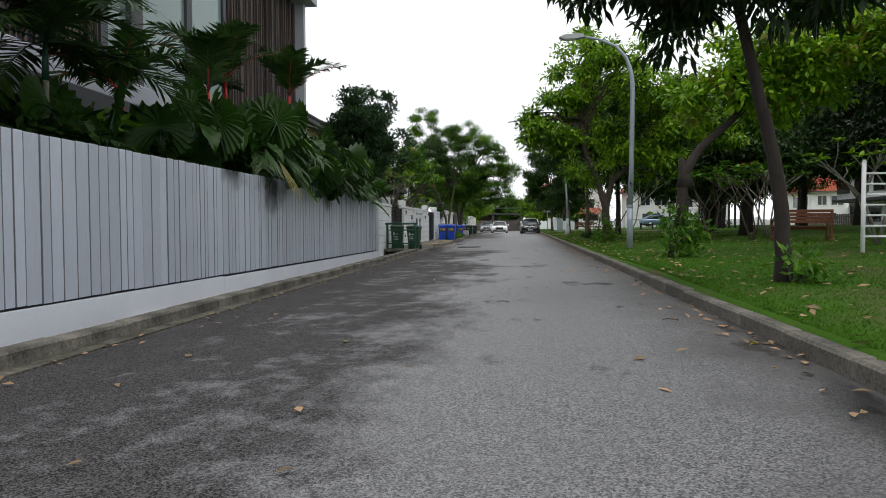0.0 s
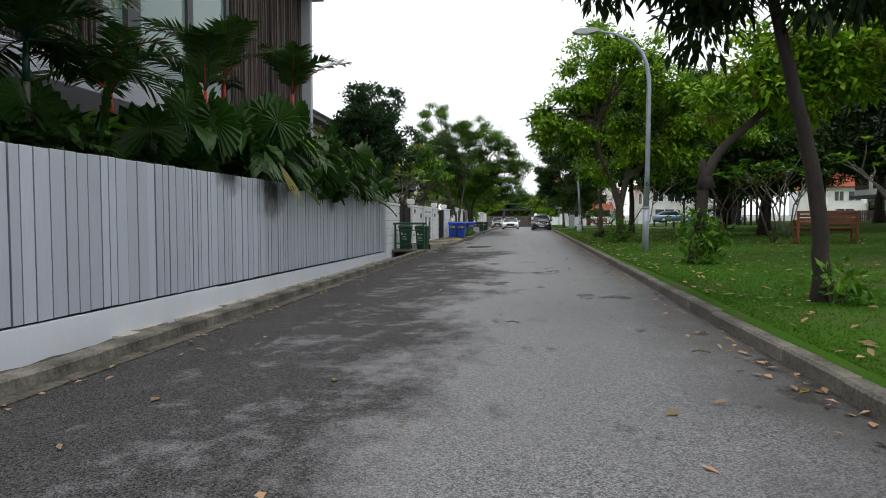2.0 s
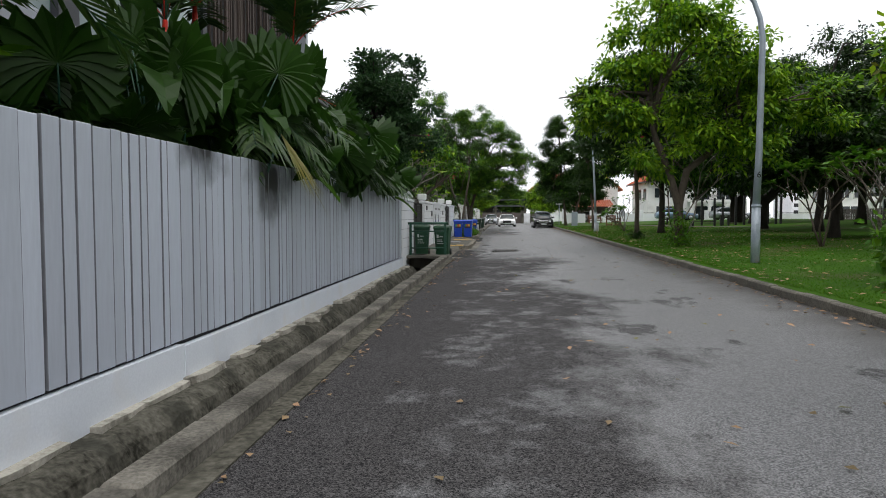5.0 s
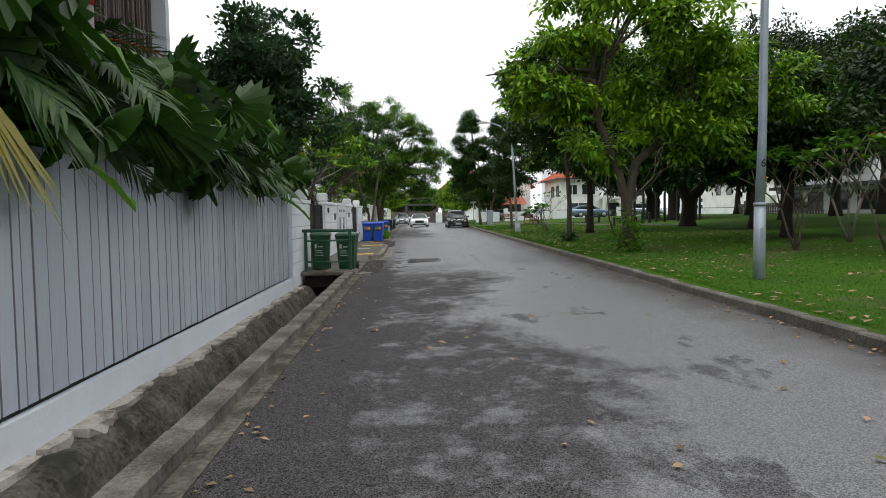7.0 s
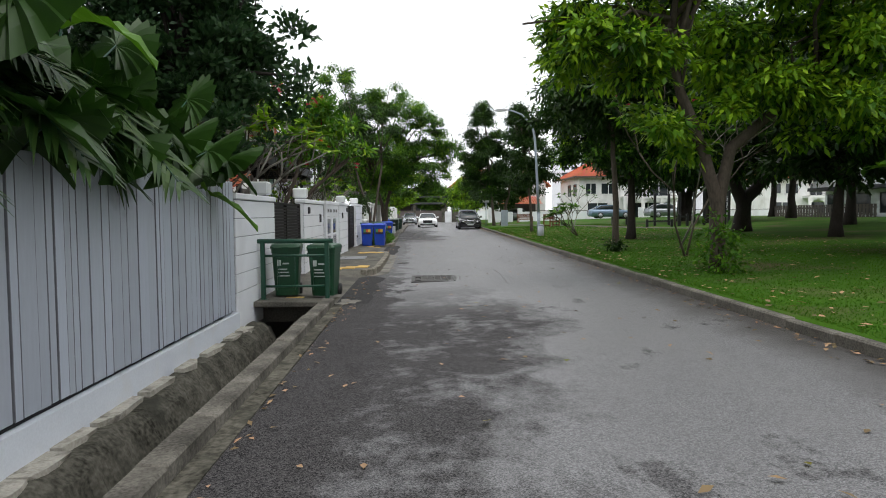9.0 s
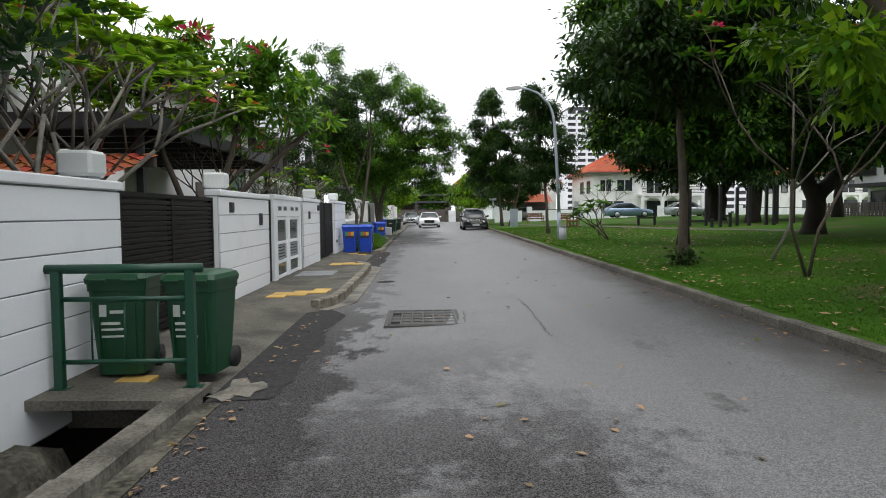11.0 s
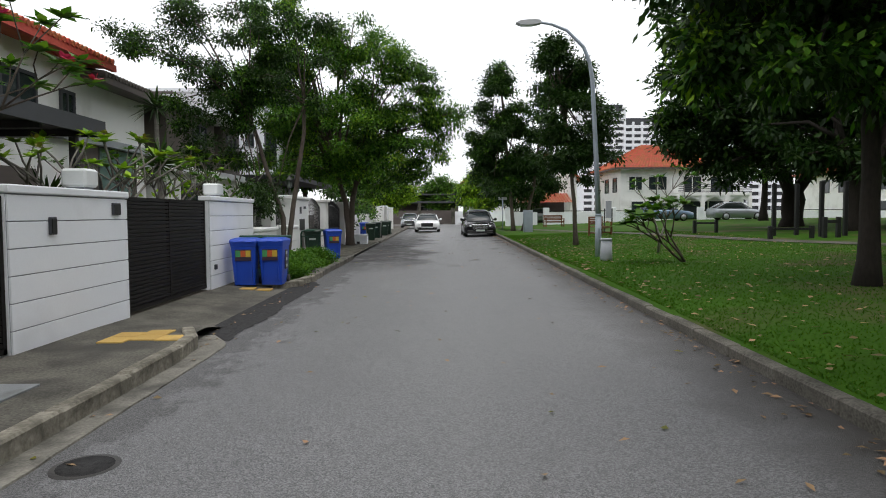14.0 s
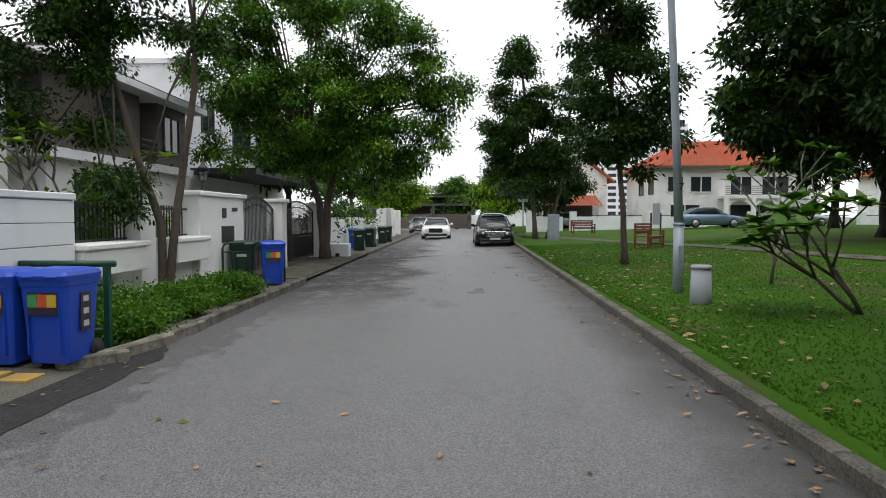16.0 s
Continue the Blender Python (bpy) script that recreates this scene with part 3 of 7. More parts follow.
# ---- the grey slatted fence ----
fence = empty("slatted_fence", -4.66, 9, 0, "grey painted fence of upright boards over a pale plinth", "fence")
boxes("backing", [(-4.76, -4.70, -6, 25.05, 0.02, 1.72)], DARK, fence).matrix_parent_inverse = fence.matrix_world.inverted()
for y0, y1, face, rise in ((-6, 12.1, -4.63, 0.128), (12.1, 25.1, -4.624, 0.112)):
    bm = bmesh.new()
    prism(bm, [(-4.74, -0.6), (face, -0.6), (face, 0.0), (-4.74, 0.0)], y0, y1)
    for v in bm.verts:
        if v.co.z > -0.1:
            v.co.z = rise - 0.0045 * v.co.y
    part("plinth", bm, PLINTH, fence).matrix_parent_inverse = fence.matrix_world.inverted()
# darker colour for the boards' side faces, painting in the shade of the gaps
GROOVESHADE = mat("shaded_board_edge", (0.12, 0.125, 0.138), (0.30, 0.31, 0.345), scale=1.5, fine=20, rough=0.9, bump=0.3, stretch=(1, 1, 0.3))
rnd = random.Random(11)
shapes = {}
for w in (0.085, 0.125, 0.165, 0.205):
    bm = bmesh.new()
    box(bm, -0.018, 0.018, 0, w, 0, 1.0, bevel=0.003)
    me = bpy.data.meshes.new("board")
    bm.to_mesh(me)
    bm.free()
    me.materials.append(FENCE)
    me.materials.append(GROOVESHADE)
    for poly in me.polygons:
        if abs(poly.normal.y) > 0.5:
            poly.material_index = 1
    shapes[w] = me
y = -5.95
while y < 24.9:
    w = rnd.choice((0.085, 0.125, 0.125, 0.165, 0.205, 0.205))
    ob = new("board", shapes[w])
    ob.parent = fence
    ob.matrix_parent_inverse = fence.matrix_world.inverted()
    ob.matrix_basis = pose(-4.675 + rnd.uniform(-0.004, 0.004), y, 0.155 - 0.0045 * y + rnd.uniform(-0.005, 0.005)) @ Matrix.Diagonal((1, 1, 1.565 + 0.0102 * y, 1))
    y += w + rnd.choice((0.006, 0.010, 0.014, 0.020))


# ---- the white panelled boundary wall ----
def keep(ob, parent):
    """Parents ob where it stands."""
    ob.parent = parent
    ob.matrix_parent_inverse = parent.matrix_world.inverted()
    return ob


def panel_wall(y0, y1, top, label, x=-4.66, thick=0.2, rows=6, foot=-0.15):
    w = empty("boundary_wall", x, y0, 0, label, "wall", "white wall pieces")
    keep(boxes("core", [(x - thick, x - 0.022, y0 + 0.004, y1 - 0.004, foot, top - 0.07)], SEAM), w)
    h = (top - 0.10) / rows
    for i in range(rows):
        keep(boxes("panel", [(x - 0.025, x, y0, y1, foot + 0.02 if i == 0 else i * h + 0.006, (i + 1) * h - 0.006)], WHITE, bevel=0.004), w)
    keep(boxes("end_face", [(x - thick, x - 0.03, y0 - 0.006, y0 + 0.004, -0.13, top - 0.1)], WHITE), w)
    keep(boxes("coping", [(x - thick - 0.02, x + 0.03, y0 - 0.02, y1 + 0.01, top - 0.09, top)], WHITE, bevel=0.012), w)
    return w


def cap_light(y, top, x=-4.80, s=0.32):
    c = empty("wall_lamp", x, y, top, "white block wall lamp on a pillar top", "wall lamp", "block lamps")
    bm = bmesh.new()
    box(bm, x - s / 2, x + s / 2, y - s / 2, y + s / 2, top + 0.03, top + 0.26, bevel=0.03)
    keep(part("cover", bm, CAPW), c)
    keep(boxes("foot", [(x - s * 0.35, x + s * 0.35, y - s * 0.35, y + s * 0.35, top, top + 0.035)], SEAM), c)


def slat_gate(y0, y1, top, label, x=-4.78):
    g = empty("sliding_gate", x, y0, 0, label, "gate", "slatted gates")
    keep(boxes("frame", [(x - 0.03, x + 0.03, y0, y0 + 0.06, 0.06, top), (x - 0.03, x + 0.03, y1 - 0.06, y1, 0.06, top),
                         (x - 0.03, x + 0.03, (y0 + y1) / 2 - 0.03, (y0 + y1) / 2 + 0.03, 0.06, top), (x - 0.03, x + 0.03, y0, y1, 0.06, 0.12), (x - 0.03, x + 0.03, y0, y1, top - 0.05, top)], BROWN), g)
    keep(boxes("backing", [(x - 0.05, x - 0.04, y0, y1, 0.08, top - 0.02)], BLACK), g)
    bm = bmesh.new()
    box(bm, -0.012, 0.022, 0, y1 - y0 - 0.1, 0, 0.048, bevel=0.004)
    me = bpy.data.meshes.new("slat")
    bm.to_mesh(me)
    bm.free()
    me.materials.append(BROWN)
    z = 0.13
    while z < top - 0.1:
        ob = new("slat", me)
        ob.matrix_world = pose(x, y0 + 0.05, z)
        keep(ob, g)
        z += 0.06
    return g


panel_wall(25.12, 27.73, 1.72, "white panelled wall with a dark shadow line under its coping", foot=-0.36)
panel_wall(30.94, 34.05, 1.76, "white panelled wall with a grey switch plate")
panel_wall(37.85, 40.45, 1.80, "white panelled wall between the two gates")
panel_wall(43.88, 46.9, 1.84, "white panelled end wall beside the blue bins")
for y, top in ((27.3, 1.72), (31.25, 1.76), (39.5, 1.80), (44.5, 1.84)):
    cap_light(y, top)
slat_gate(27.76, 30.92, 1.64, "dark brown slatted metal gate, closed")
slat_gate(40.48, 43.86, 1.74, "dark brown double slatted gate, closed")
for y0, y1 in ((34.07, 34.45), (37.45, 37.83)):
    slat_gate(y0, y1, 1.68, "narrow dark brown slatted infill panel", -4.74)


def plate(y, z, w, h, x=-4.66):
    p = empty("switch_box", x, y, z, "small dark grey box fixed to the white wall", "switch box", "wall boxes")
    keep(boxes("body", [(x, x + 0.035, y - w / 2, y + w / 2, z - h / 2, z + h / 2)], SLATE, bevel=0.006), p)
    keep(boxes("lid", [(x + 0.035, x + 0.042, y - w / 2 + 0.015, y + w / 2 - 0.015, z - h / 2 + 0.02, z + h / 2 - 0.02)], BLACK), p)


for y, z, w, h in ((33.35, 1.30, 0.14, 0.22), (31.5, 1.5, 0.16, 0.16), (31.2, 0.45, 0.10, 0.10), (38.6, 1.36, 0.12, 0.2), (40.1, 1.56, 0.2, 0.16), (44.1, 0.45, 0.1, 0.1)):
    plate(y, z, w, h)


def side_gate(y0, y1, x=-4.66, top=1.78):
    """The white utility unit with two framed doors, letter slots and louvres."""
    u = empty("utility_gate", x, y0, 0, "white wall unit with two grey framed glass and louvre doors", "gate")
    m = (y0 + y1) / 2
    for r in ((x - 0.18, x + 0.01, y0, y0 + 0.32, -0.1, top), (x - 0.18, x + 0.01, y1 - 0.25, y1, -0.1, top), (x - 0.18, x + 0.006, m - 0.12, m + 0.12, -0.1, top - 0.43)):
        keep(boxes("jamb", [r], WHITE, bevel=0.006), u)
    keep(boxes("lintel", [(x - 0.18, x + 0.008, y0 + 0.33, y1 - 0.26, top - 0.44, top - 0.09)], WHITE, bevel=0.006), u)
    keep(boxes("coping", [(x - 0.2, x + 0.03, y0 - 0.01, y1 + 0.01, top - 0.09, top + 0.012)], WHITE, bevel=0.01), u)
    for a, b in ((y0 + 0.32, m - 0.12), (m + 0.12, y1 - 0.25)):
        d = keep(boxes("door", [(x - 0.07, x - 0.05, a + 0.002, b - 0.002, 0.05, top - 0.44)], DARK), u)
        for s in (a, b - 0.07):
            keep(boxes("stile", [(x - 0.05, x - 0.01, s, s + 0.07, 0.05, top - 0.44)], WHITE), d)
        for s in (0.05, 0.36, 0.76, top - 0.51):
            keep(boxes("rail", [(x - 0.048, x - 0.012, a + 0.07, b - 0.07, s, s + 0.065)], WHITE), d)
        keep(boxes("pane", [(x - 0.045, x - 0.03, a + 0.06, b - 0.06, 0.81, top - 0.5)], GATEGLASS), d)
        keep(boxes("pane", [(x - 0.045, x - 0.03, a + 0.06, b - 0.06, 0.11, 0.37)], GATEGLASS), d)
        for k in range(5):
            keep(boxes("louvre", [(x - 0.05, x - 0.02, a + 0.07, b - 0.07, 0.44 + 0.065 * k, 0.48 + 0.065 * k)], ALU), d)
        c = (a + b) / 2
        for off in (-0.3, 0.25):
            keep(boxes("letter_slot", [(x + 0.008, x + 0.016, c + off - 0.16, c + off + 0.16, top - 0.32, top - 0.22)], ALU, bevel=0.003), u)
            keep(boxes("slot_gap", [(x + 0.016, x + 0.02, c + off - 0.12, c + off + 0.12, top - 0.30, top - 0.24)], BLACK), u)


side_gate(34.47, 37.43)


# ---- wheeled bins ----
def bin_proto(name, colour, label, group, printed, w=0.54, d=0.64, h=0.98):
    """A two-wheeled bin, front towards -y, standing at the origin."""
    b = tagged(new(name), label, "bin", group)

    def ring(z, wx, y0, y1, r=0.05):
        out = []
        for sx, sy in ((-1, -1), (1, -1), (1, 1), (-1, 1)):
            cx, cy = sx * (wx / 2 - r), (y0 + r if sy < 0 else y1 - r)
            a0 = {(-1, -1): 180, (1, -1): 270, (1, 1): 0, (-1, 1): 90}[(sx, sy)]
            for k in range(4):
                a = radians(a0 + 30 * k)
                out.append((cx + r * math.cos(a), cy + r * math.sin(a), z))
        return out

    def shell(nm, rings, material, par, lab=""):
        vs, fs = [], []
        for r in rings:
            vs += r
        n = len(rings[0])
        for i in range(len(rings) - 1):
            fs += [(i * n + k, i * n + (k + 1) % n, (i + 1) * n + (k + 1) % n, (i + 1) * n + k) for k in range(n)]
        fs += [tuple(range(n))[::-1], tuple(range((len(rings) - 1) * n, len(rings) * n))]
        return raw(nm, vs, fs, material, par, lab)

    body = shell("body", [ring(0.02, w * 0.78, -d * 0.36, d * 0.33), ring(0.10, w * 0.80, -d * 0.375, d * 0.34), ring(h - 0.16, w * 0.95, -d * 0.48, d * 0.42), ring(h - 0.155, w * 0.99, -d * 0.5, d * 0.44), ring(h - 0.09, w, -d * 0.51, d * 0.45)], colour, b)
    lid = shell("lid", [ring(h - 0.09, w * 1.03, -d * 0.54, d * 0.46), ring(h - 0.05, w * 1.05, -d * 0.55, d * 0.47), ring(h - 0.01, w * 0.98, -d * 0.5, d * 0.44), ring(h + 0.015, w * 0.7, -d * 0.34, d * 0.3)], colour, b)
    for q in (-0.125, 0.125):
        boxes("lid_grip", [(q - 0.065, q + 0.065, -d * 0.57, -d * 0.53, h - 0.075, h - 0.05)], colour, lid, bevel=0.006)
    for q in (-0.305, 0.305):
        boxes("rib", [(w * (q - 0.015), w * (q + 0.015), -d * 0.475, -d * 0.40, 0.12, h - 0.18)], colour, body)
        boxes("handle_bracket", [(w * q * 1.31 - 0.01, w * q * 1.31 + 0.01, d * 0.42, d * 0.53, h - 0.13, h - 0.09)], colour, b)
    tubes("handle", [([(-w * 0.4, d * 0.52, h - 0.1), (w * 0.4, d * 0.52, h - 0.1)], 0.016)], colour, b)
    for s in (-1, 1):
        tubes("wheel", [([(s * w * 0.36, d * 0.36, 0.1), (s * w * 0.46, d * 0.36, 0.1)], 0.1)], RUBBER, b, sides=14)
    tubes("axle", [([(-w * 0.4, d * 0.36, 0.1), (w * 0.4, d * 0.36, 0.1)], 0.012)], BLACK, b)
    printed(b, w, d, h)
    return b


def green_print(b, w, d, h):
    f = -d * 0.468
    boxes("printed_bar", [(-w * 0.28, -w * 0.16, f - 0.012, f, h - 0.37, h - 0.27), (-w * 0.1, w * 0.12, f - 0.012, f, h - 0.345, h - 0.32), (-w * 0.26, w * 0.05, f - 0.006, f + 0.02, h - 0.44, h - 0.42),
                          (-w * 0.26, w * 0.1, f - 0.002, f + 0.02, h - 0.49, h - 0.475), (-w * 0.26, w * 0.14, f + 0.004, f + 0.02, h - 0.55, h - 0.535)], PRINT, b, "faded white printing")


def blue_print(b, w, d, h):
    f = -d * 0.468
    boxes("poster", [(-w * 0.3, w * 0.3, f - 0.014, f, h - 0.45, h - 0.22)], LABELD, b, "dark square sticker")
    for k, (m, lab) in enumerate(((GREENP, "green stripe"), (ORANGE_, "orange patch"), (YELLOWP, "yellow patch"))):
        boxes("sticker_patch", [(-w * 0.28 + k * w * 0.19, -w * 0.28 + (k + 1) * w * 0.19 - 0.004, f - 0.02, f - 0.01, h - 0.37, h - 0.24)], m, b, lab)
    boxes("side_label", [(w * 0.445, w * 0.485, -d * 0.12, d * 0.14, 0.34, h - 0.24)], LABELD, b, "dark upright side label")
    boxes("side_mark", [(w * 0.484, w * 0.49, -d * 0.06, d * 0.08, h - 0.34 - 0.13 * k, h - 0.28 - 0.13 * k) for k in range(3)], PRINT, b)


def plain_print(b, w, d, h):
    boxes("printed_bar", [(-w * 0.2, w * 0.2, -d * 0.478, -d * 0.46, h - 0.34, h - 0.28)], PRINT, b, "small white printing")


green_bin = bin_proto("wheeled_bin", GREENBIN, "green plastic wheeled bin with faded white printing", "green bins", green_print, 0.48, 0.55, 0.90)
green_bin.matrix_basis = pose(-4.30, 27.0, 0.01, 0, 0, 4)
copy_thing(green_bin, pose(-3.66, 27.05, -0.01, 0, 0, -8))
blue_bin = bin_proto("wheeled_bin", BLUEBIN, "blue plastic recycling bin with a coloured sticker", "blue bins", blue_print)
blue_bin.matrix_basis = pose(-4.28, 44.95, 0.0, 0, 0, 3)
copy_thing(blue_bin, pose(-3.72, 45.02, 0.0, 0, 0, -3))
copy_thing(blue_bin, pose(-3.78, 53.25, -0.01, 0, 0, 20))
dark_bin = bin_proto("wheeled_bin", DKGREENBIN, "dark green plastic wheeled bin with a closed lid", "dark green bins", plain_print)
dark_bin.matrix_basis = pose(-4.42, 53.2, -0.01, 0, 0, 8)
for x, y, a in ((-3.95, 68.0, 10), (-3.9, 71.5, -5), (-3.8, 76.0, 8), (-3.75, 78.5, 0)):
    copy_thing(dark_bin, pose(x, y, 0.0, 0, 0, a))
copy_thing(blue_bin, pose(-4.5, 70.0, 0.0, 0, 0, 12))


def guard_rail(name, x0, x1, y, top, base, ends=True, posts=2, label="dark green painted steel guard rail over the drain"):
    g = empty(name, (x0 + x1) / 2, y, base, label, "guard rail", "guard rails")
    keep(tubes("top_rail", [([(x0 - 0.1, y, top), (x1 + 0.1, y, top)], 0.038)], RAIL, sides=10), g)
    keep(tubes("lower_rail", [([(x0, y, base + 0.22), (x1, y, base + 0.22)], 0.02), ([(x0, y, top - 0.24), (x1, y, top - 0.24)], 0.02)], RAIL), g)
    for k in range(posts):
        x = x0 + (x1 - x0) * k / (posts - 1)
        keep(boxes("post", [(x - 0.035, x + 0.035, y - 0.035, y + 0.035, base, top)], RAIL, bevel=0.006), g)
        keep(boxes("foot_plate", [(x - 0.07, x + 0.07, y - 0.06, y + 0.06, base, base + 0.012)], RAIL), g)
    for k in range(1, 4):
        x = x0 + (x1 - x0) * k / 4
        keep(tubes("bar", [([(x, y, base + 0.22), (x, y, top - 0.24)], 0.008)], RAIL, sides=6), g)


guard_rail("guard_rail", -4.58, -3.54, 26.4, 0.97, 0.01)
guard_rail("guard_rail", -4.55, -3.62, 45.75, 0.98, -0.02)


def looped_rail(y0, y1, x0, x1):
    g = empty("guard_rail", (x0 + x1) / 2, y0, 0, "rounded dark green tube rail in front of the bins", "guard rail", "guard rails")
    r = 0.12
    loop = [(x0, y0, -0.02), (x0, y0, 0.95 - r), (x0 + r * 0.3, y0, 0.95 - r * 0.3), (x0 + r, y0, 0.95), (x1 - r, y1, 0.95), (x1 - r * 0.3, y1, 0.95 - r * 0.3), (x1, y1, 0.95 - r), (x1, y1, -0.02)]
    keep(tubes("frame", [(loop, 0.026)], RAIL, sides=10), g)
    keep(tubes("lower_rail", [([(x0, y0, 0.18), (x1, y1, 0.18)], 0.018), ([(x0, y0, 0.75), (x1, y1, 0.75)], 0.014)], RAIL), g)
    for k in range(1, 6):
        f = k / 6
        keep(tubes("bar", [([(x0 + (x1 - x0) * f, y0 + (y1 - y0) * f, 0.18), (x0 + (x1 - x0) * f, y0 + (y1 - y0) * f, 0.75)], 0.008)], RAIL, sides=6), g)


looped_rail(52.55, 53.7, -4.68, -3.62)


# ---- trees ----
def leaf_cloud(centres, spreads, count, length, width, droop, rng, flat=0.0):
    """Corners and triangles of count folded leaves, scattered round the centres."""
    pick = rng.integers(0, len(centres), count)
    off = rng.normal(0, 1, (count, 3))
    p = centres[pick] + off * spreads[pick][:, None] * np.array((1, 1, 0.5))
    d = off * 0.6 + rng.normal(0, 1, (count, 3)) * 0.7
    d[:, 2] -= droop
    d /= np.linalg.norm(d, axis=1)[:, None] + 1e-6
    side = np.cross(d, rng.normal(0, 1, (count, 3)) * (1 - flat) + np.array((0, 0, 1.0)) * (0.6 + flat))
    side /= np.linalg.norm(side, axis=1)[:, None] + 1e-6
    nrm = np.cross(side, d)
    ln = length * rng.uniform(0.6, 1.25, count)[:, None]
    wd = width * rng.uniform(0.7, 1.2, count)[:, None]
    v = np.empty((count, 4, 3))
    v[:, 0] = p
    v[:, 1] = p + d * ln * 0.45 + side * wd - nrm * wd * 0.25
    v[:, 2] = p + d * ln - np.array((0, 0, 1)) * ln * 0.12
    v[:, 3] = p + d * ln * 0.45 - side * wd - nrm * wd * 0.25
    i = np.arange(count)[:, None] * 4
    tris = np.concatenate([i + np.array((0, 1, 2)), i + np.array((0, 2, 3))], axis=1).reshape(-1, 3)
    return v.reshape(-1, 3), tris


def crown_points(blobs, clumps, rng, gap=0.0):
    """Clump centres inside squashed balls, thicker near their skins, uneven by noise."""
    vol = np.array([b[3] * b[4] * (b[3] + b[4]) / 2 for b in blobs]) ** 0.75
    pick = rng.choice(len(blobs), clumps, p=vol / vol.sum())
    out, lim = [], []
    for k in pick:
        x, y, z, rx, rz = blobs[k]
        d = rng.normal(0, 1, 3)
        d /= np.linalg.norm(d)
        wob = 1.0 + 0.5 * noise.noise(Vector((x + d[0] * 2.2, y + d[1] * 2.2, z + d[2] * 2.2)))
        r = rng.uniform(0.3, 1.0) ** 0.4 * wob
        q = np.array((x + d[0] * rx * r, y + d[1] * (rx + rz) * 0.5 * r, z + d[2] * rz * r))
        if noise.noise(Vector(q * (1.5 / max(0.6, (rx + rz) * 0.5) ** 0.5))) < gap - 0.12:
            continue
        out.append(q)
        lim.append(min(rx, rz))
    return np.array(out), np.array(lim)


def tree(label, trunks, radius, blobs, bark, leaf, clumps=300, leaves=14000, length=0.16, width=0.035, clump=0.22, droop=0.3, seed=1,
         branches=26, sub=None, second=None, category="tree", group="", taper=0.55, flat=0.6, name="tree", ring=True):
    """A tree: bent tapered trunks, limbs to every mass of the crown, twigs to its clumps, and a crown of single leaves."""
    rng = np.random.default_rng(seed)
    x0, y0, z0 = trunks[0][0]
    extra = random.Random(seed + 500)
    more = []
    for b in blobs if ring else ():
        for k in range(3):
            a, e, q = extra.uniform(0, 6.28), extra.uniform(-0.5, 1.2), extra.uniform(0.28, 0.42)
            more.append((b[0] + math.cos(a) * math.cos(e) * b[3] * 1.02, b[1] + math.sin(a) * math.cos(e) * b[3] * 0.8, b[2] + math.sin(e) * b[4] * 1.05, b[3] * q, b[4] * q))
    blobs = list(blobs) + more
    t = empty(name, x0, y0, z0, label, category, group)
    rr = random.Random(seed)
    lines = []
    for pts in trunks:
        fine = []
        for a, b in zip(pts, pts[1:]):
            for k in range(4):
                f = k / 4
                fine.append(Vector(a).lerp(Vector(b), f) + Vector((rr.uniform(-1, 1), rr.uniform(-1, 1), 0)) * radius * 0.12)
        fine.append(Vector(pts[-1]))
        n = len(fine) - 1
        rad = [radius * (1 - (1 - taper) * i / n) * (1.0 + 0.55 * math.exp(-i * 1.6)) for i in range(n + 1)]
        fine[0] = fine[0] - Vector((0, 0, 0.15))
        lines.append((fine, rad))
    keep(tubes("trunk", lines, bark, sides=10), t)
    centres, lim = crown_points(blobs, int(clumps * 0.85), rng)
    limbs = []
    tops = [Vector(p[-1]) for p in trunks]
    mids = [Vector(p[max(len(p) - 2, 0)]) for p in trunks]
    for b in blobs:
        c = Vector(b[:3])
        k = min(range(len(tops)), key=lambda i: (tops[i] - c).length)
        s = mids[k].lerp(tops[k], rr.uniform(0.3, 1.0))
        m = s.lerp(c, 0.5) + Vector((rr.uniform(-0.2, 0.2), rr.uniform(-0.2, 0.2), 0.12 * (c - s).length))
        limbs.append(([s, s.lerp(m, 0.5), m, c], [radius * taper * 0.8, radius * taper * 0.6, radius * taper * 0.42, radius * 0.14]))
    for k in range(branches):
        q = Vector(centres[rr.randrange(len(centres))])
        c = min((Vector(b[:3]) for b in blobs), key=lambda v: (v - q).length)
        m = c.lerp(q, 0.5) + Vector((rr.uniform(-0.1, 0.1), rr.uniform(-0.1, 0.1), rr.uniform(0, 0.15)))
        limbs.append(([c, m, q], [max(0.010, radius * 0.13), max(0.008, radius * 0.08), 0.005]))
    keep(tubes("limb", limbs, bark, sides=6), t)
    spread = np.full(len(centres), clump)
    v, f = leaf_cloud(centres, spread, leaves, length, width, droop, rng, flat)
    keep(new("crown", tri_mesh("crown", v, f, leaf)), t)
    for mat2, share in second or ():
        some = centres[rng.permutation(len(centres))[:max(3, int(len(centres) * share * 1.5))]]
        v, f = leaf_cloud(some, np.full(len(some), clump * 0.9), int(leaves * share), length, width, droop, rng, flat)
        keep(tagged(new("leaf_tuft", tri_mesh("leaf_tuft", v, f, mat2)), "paler young leaves"), t)
    return t


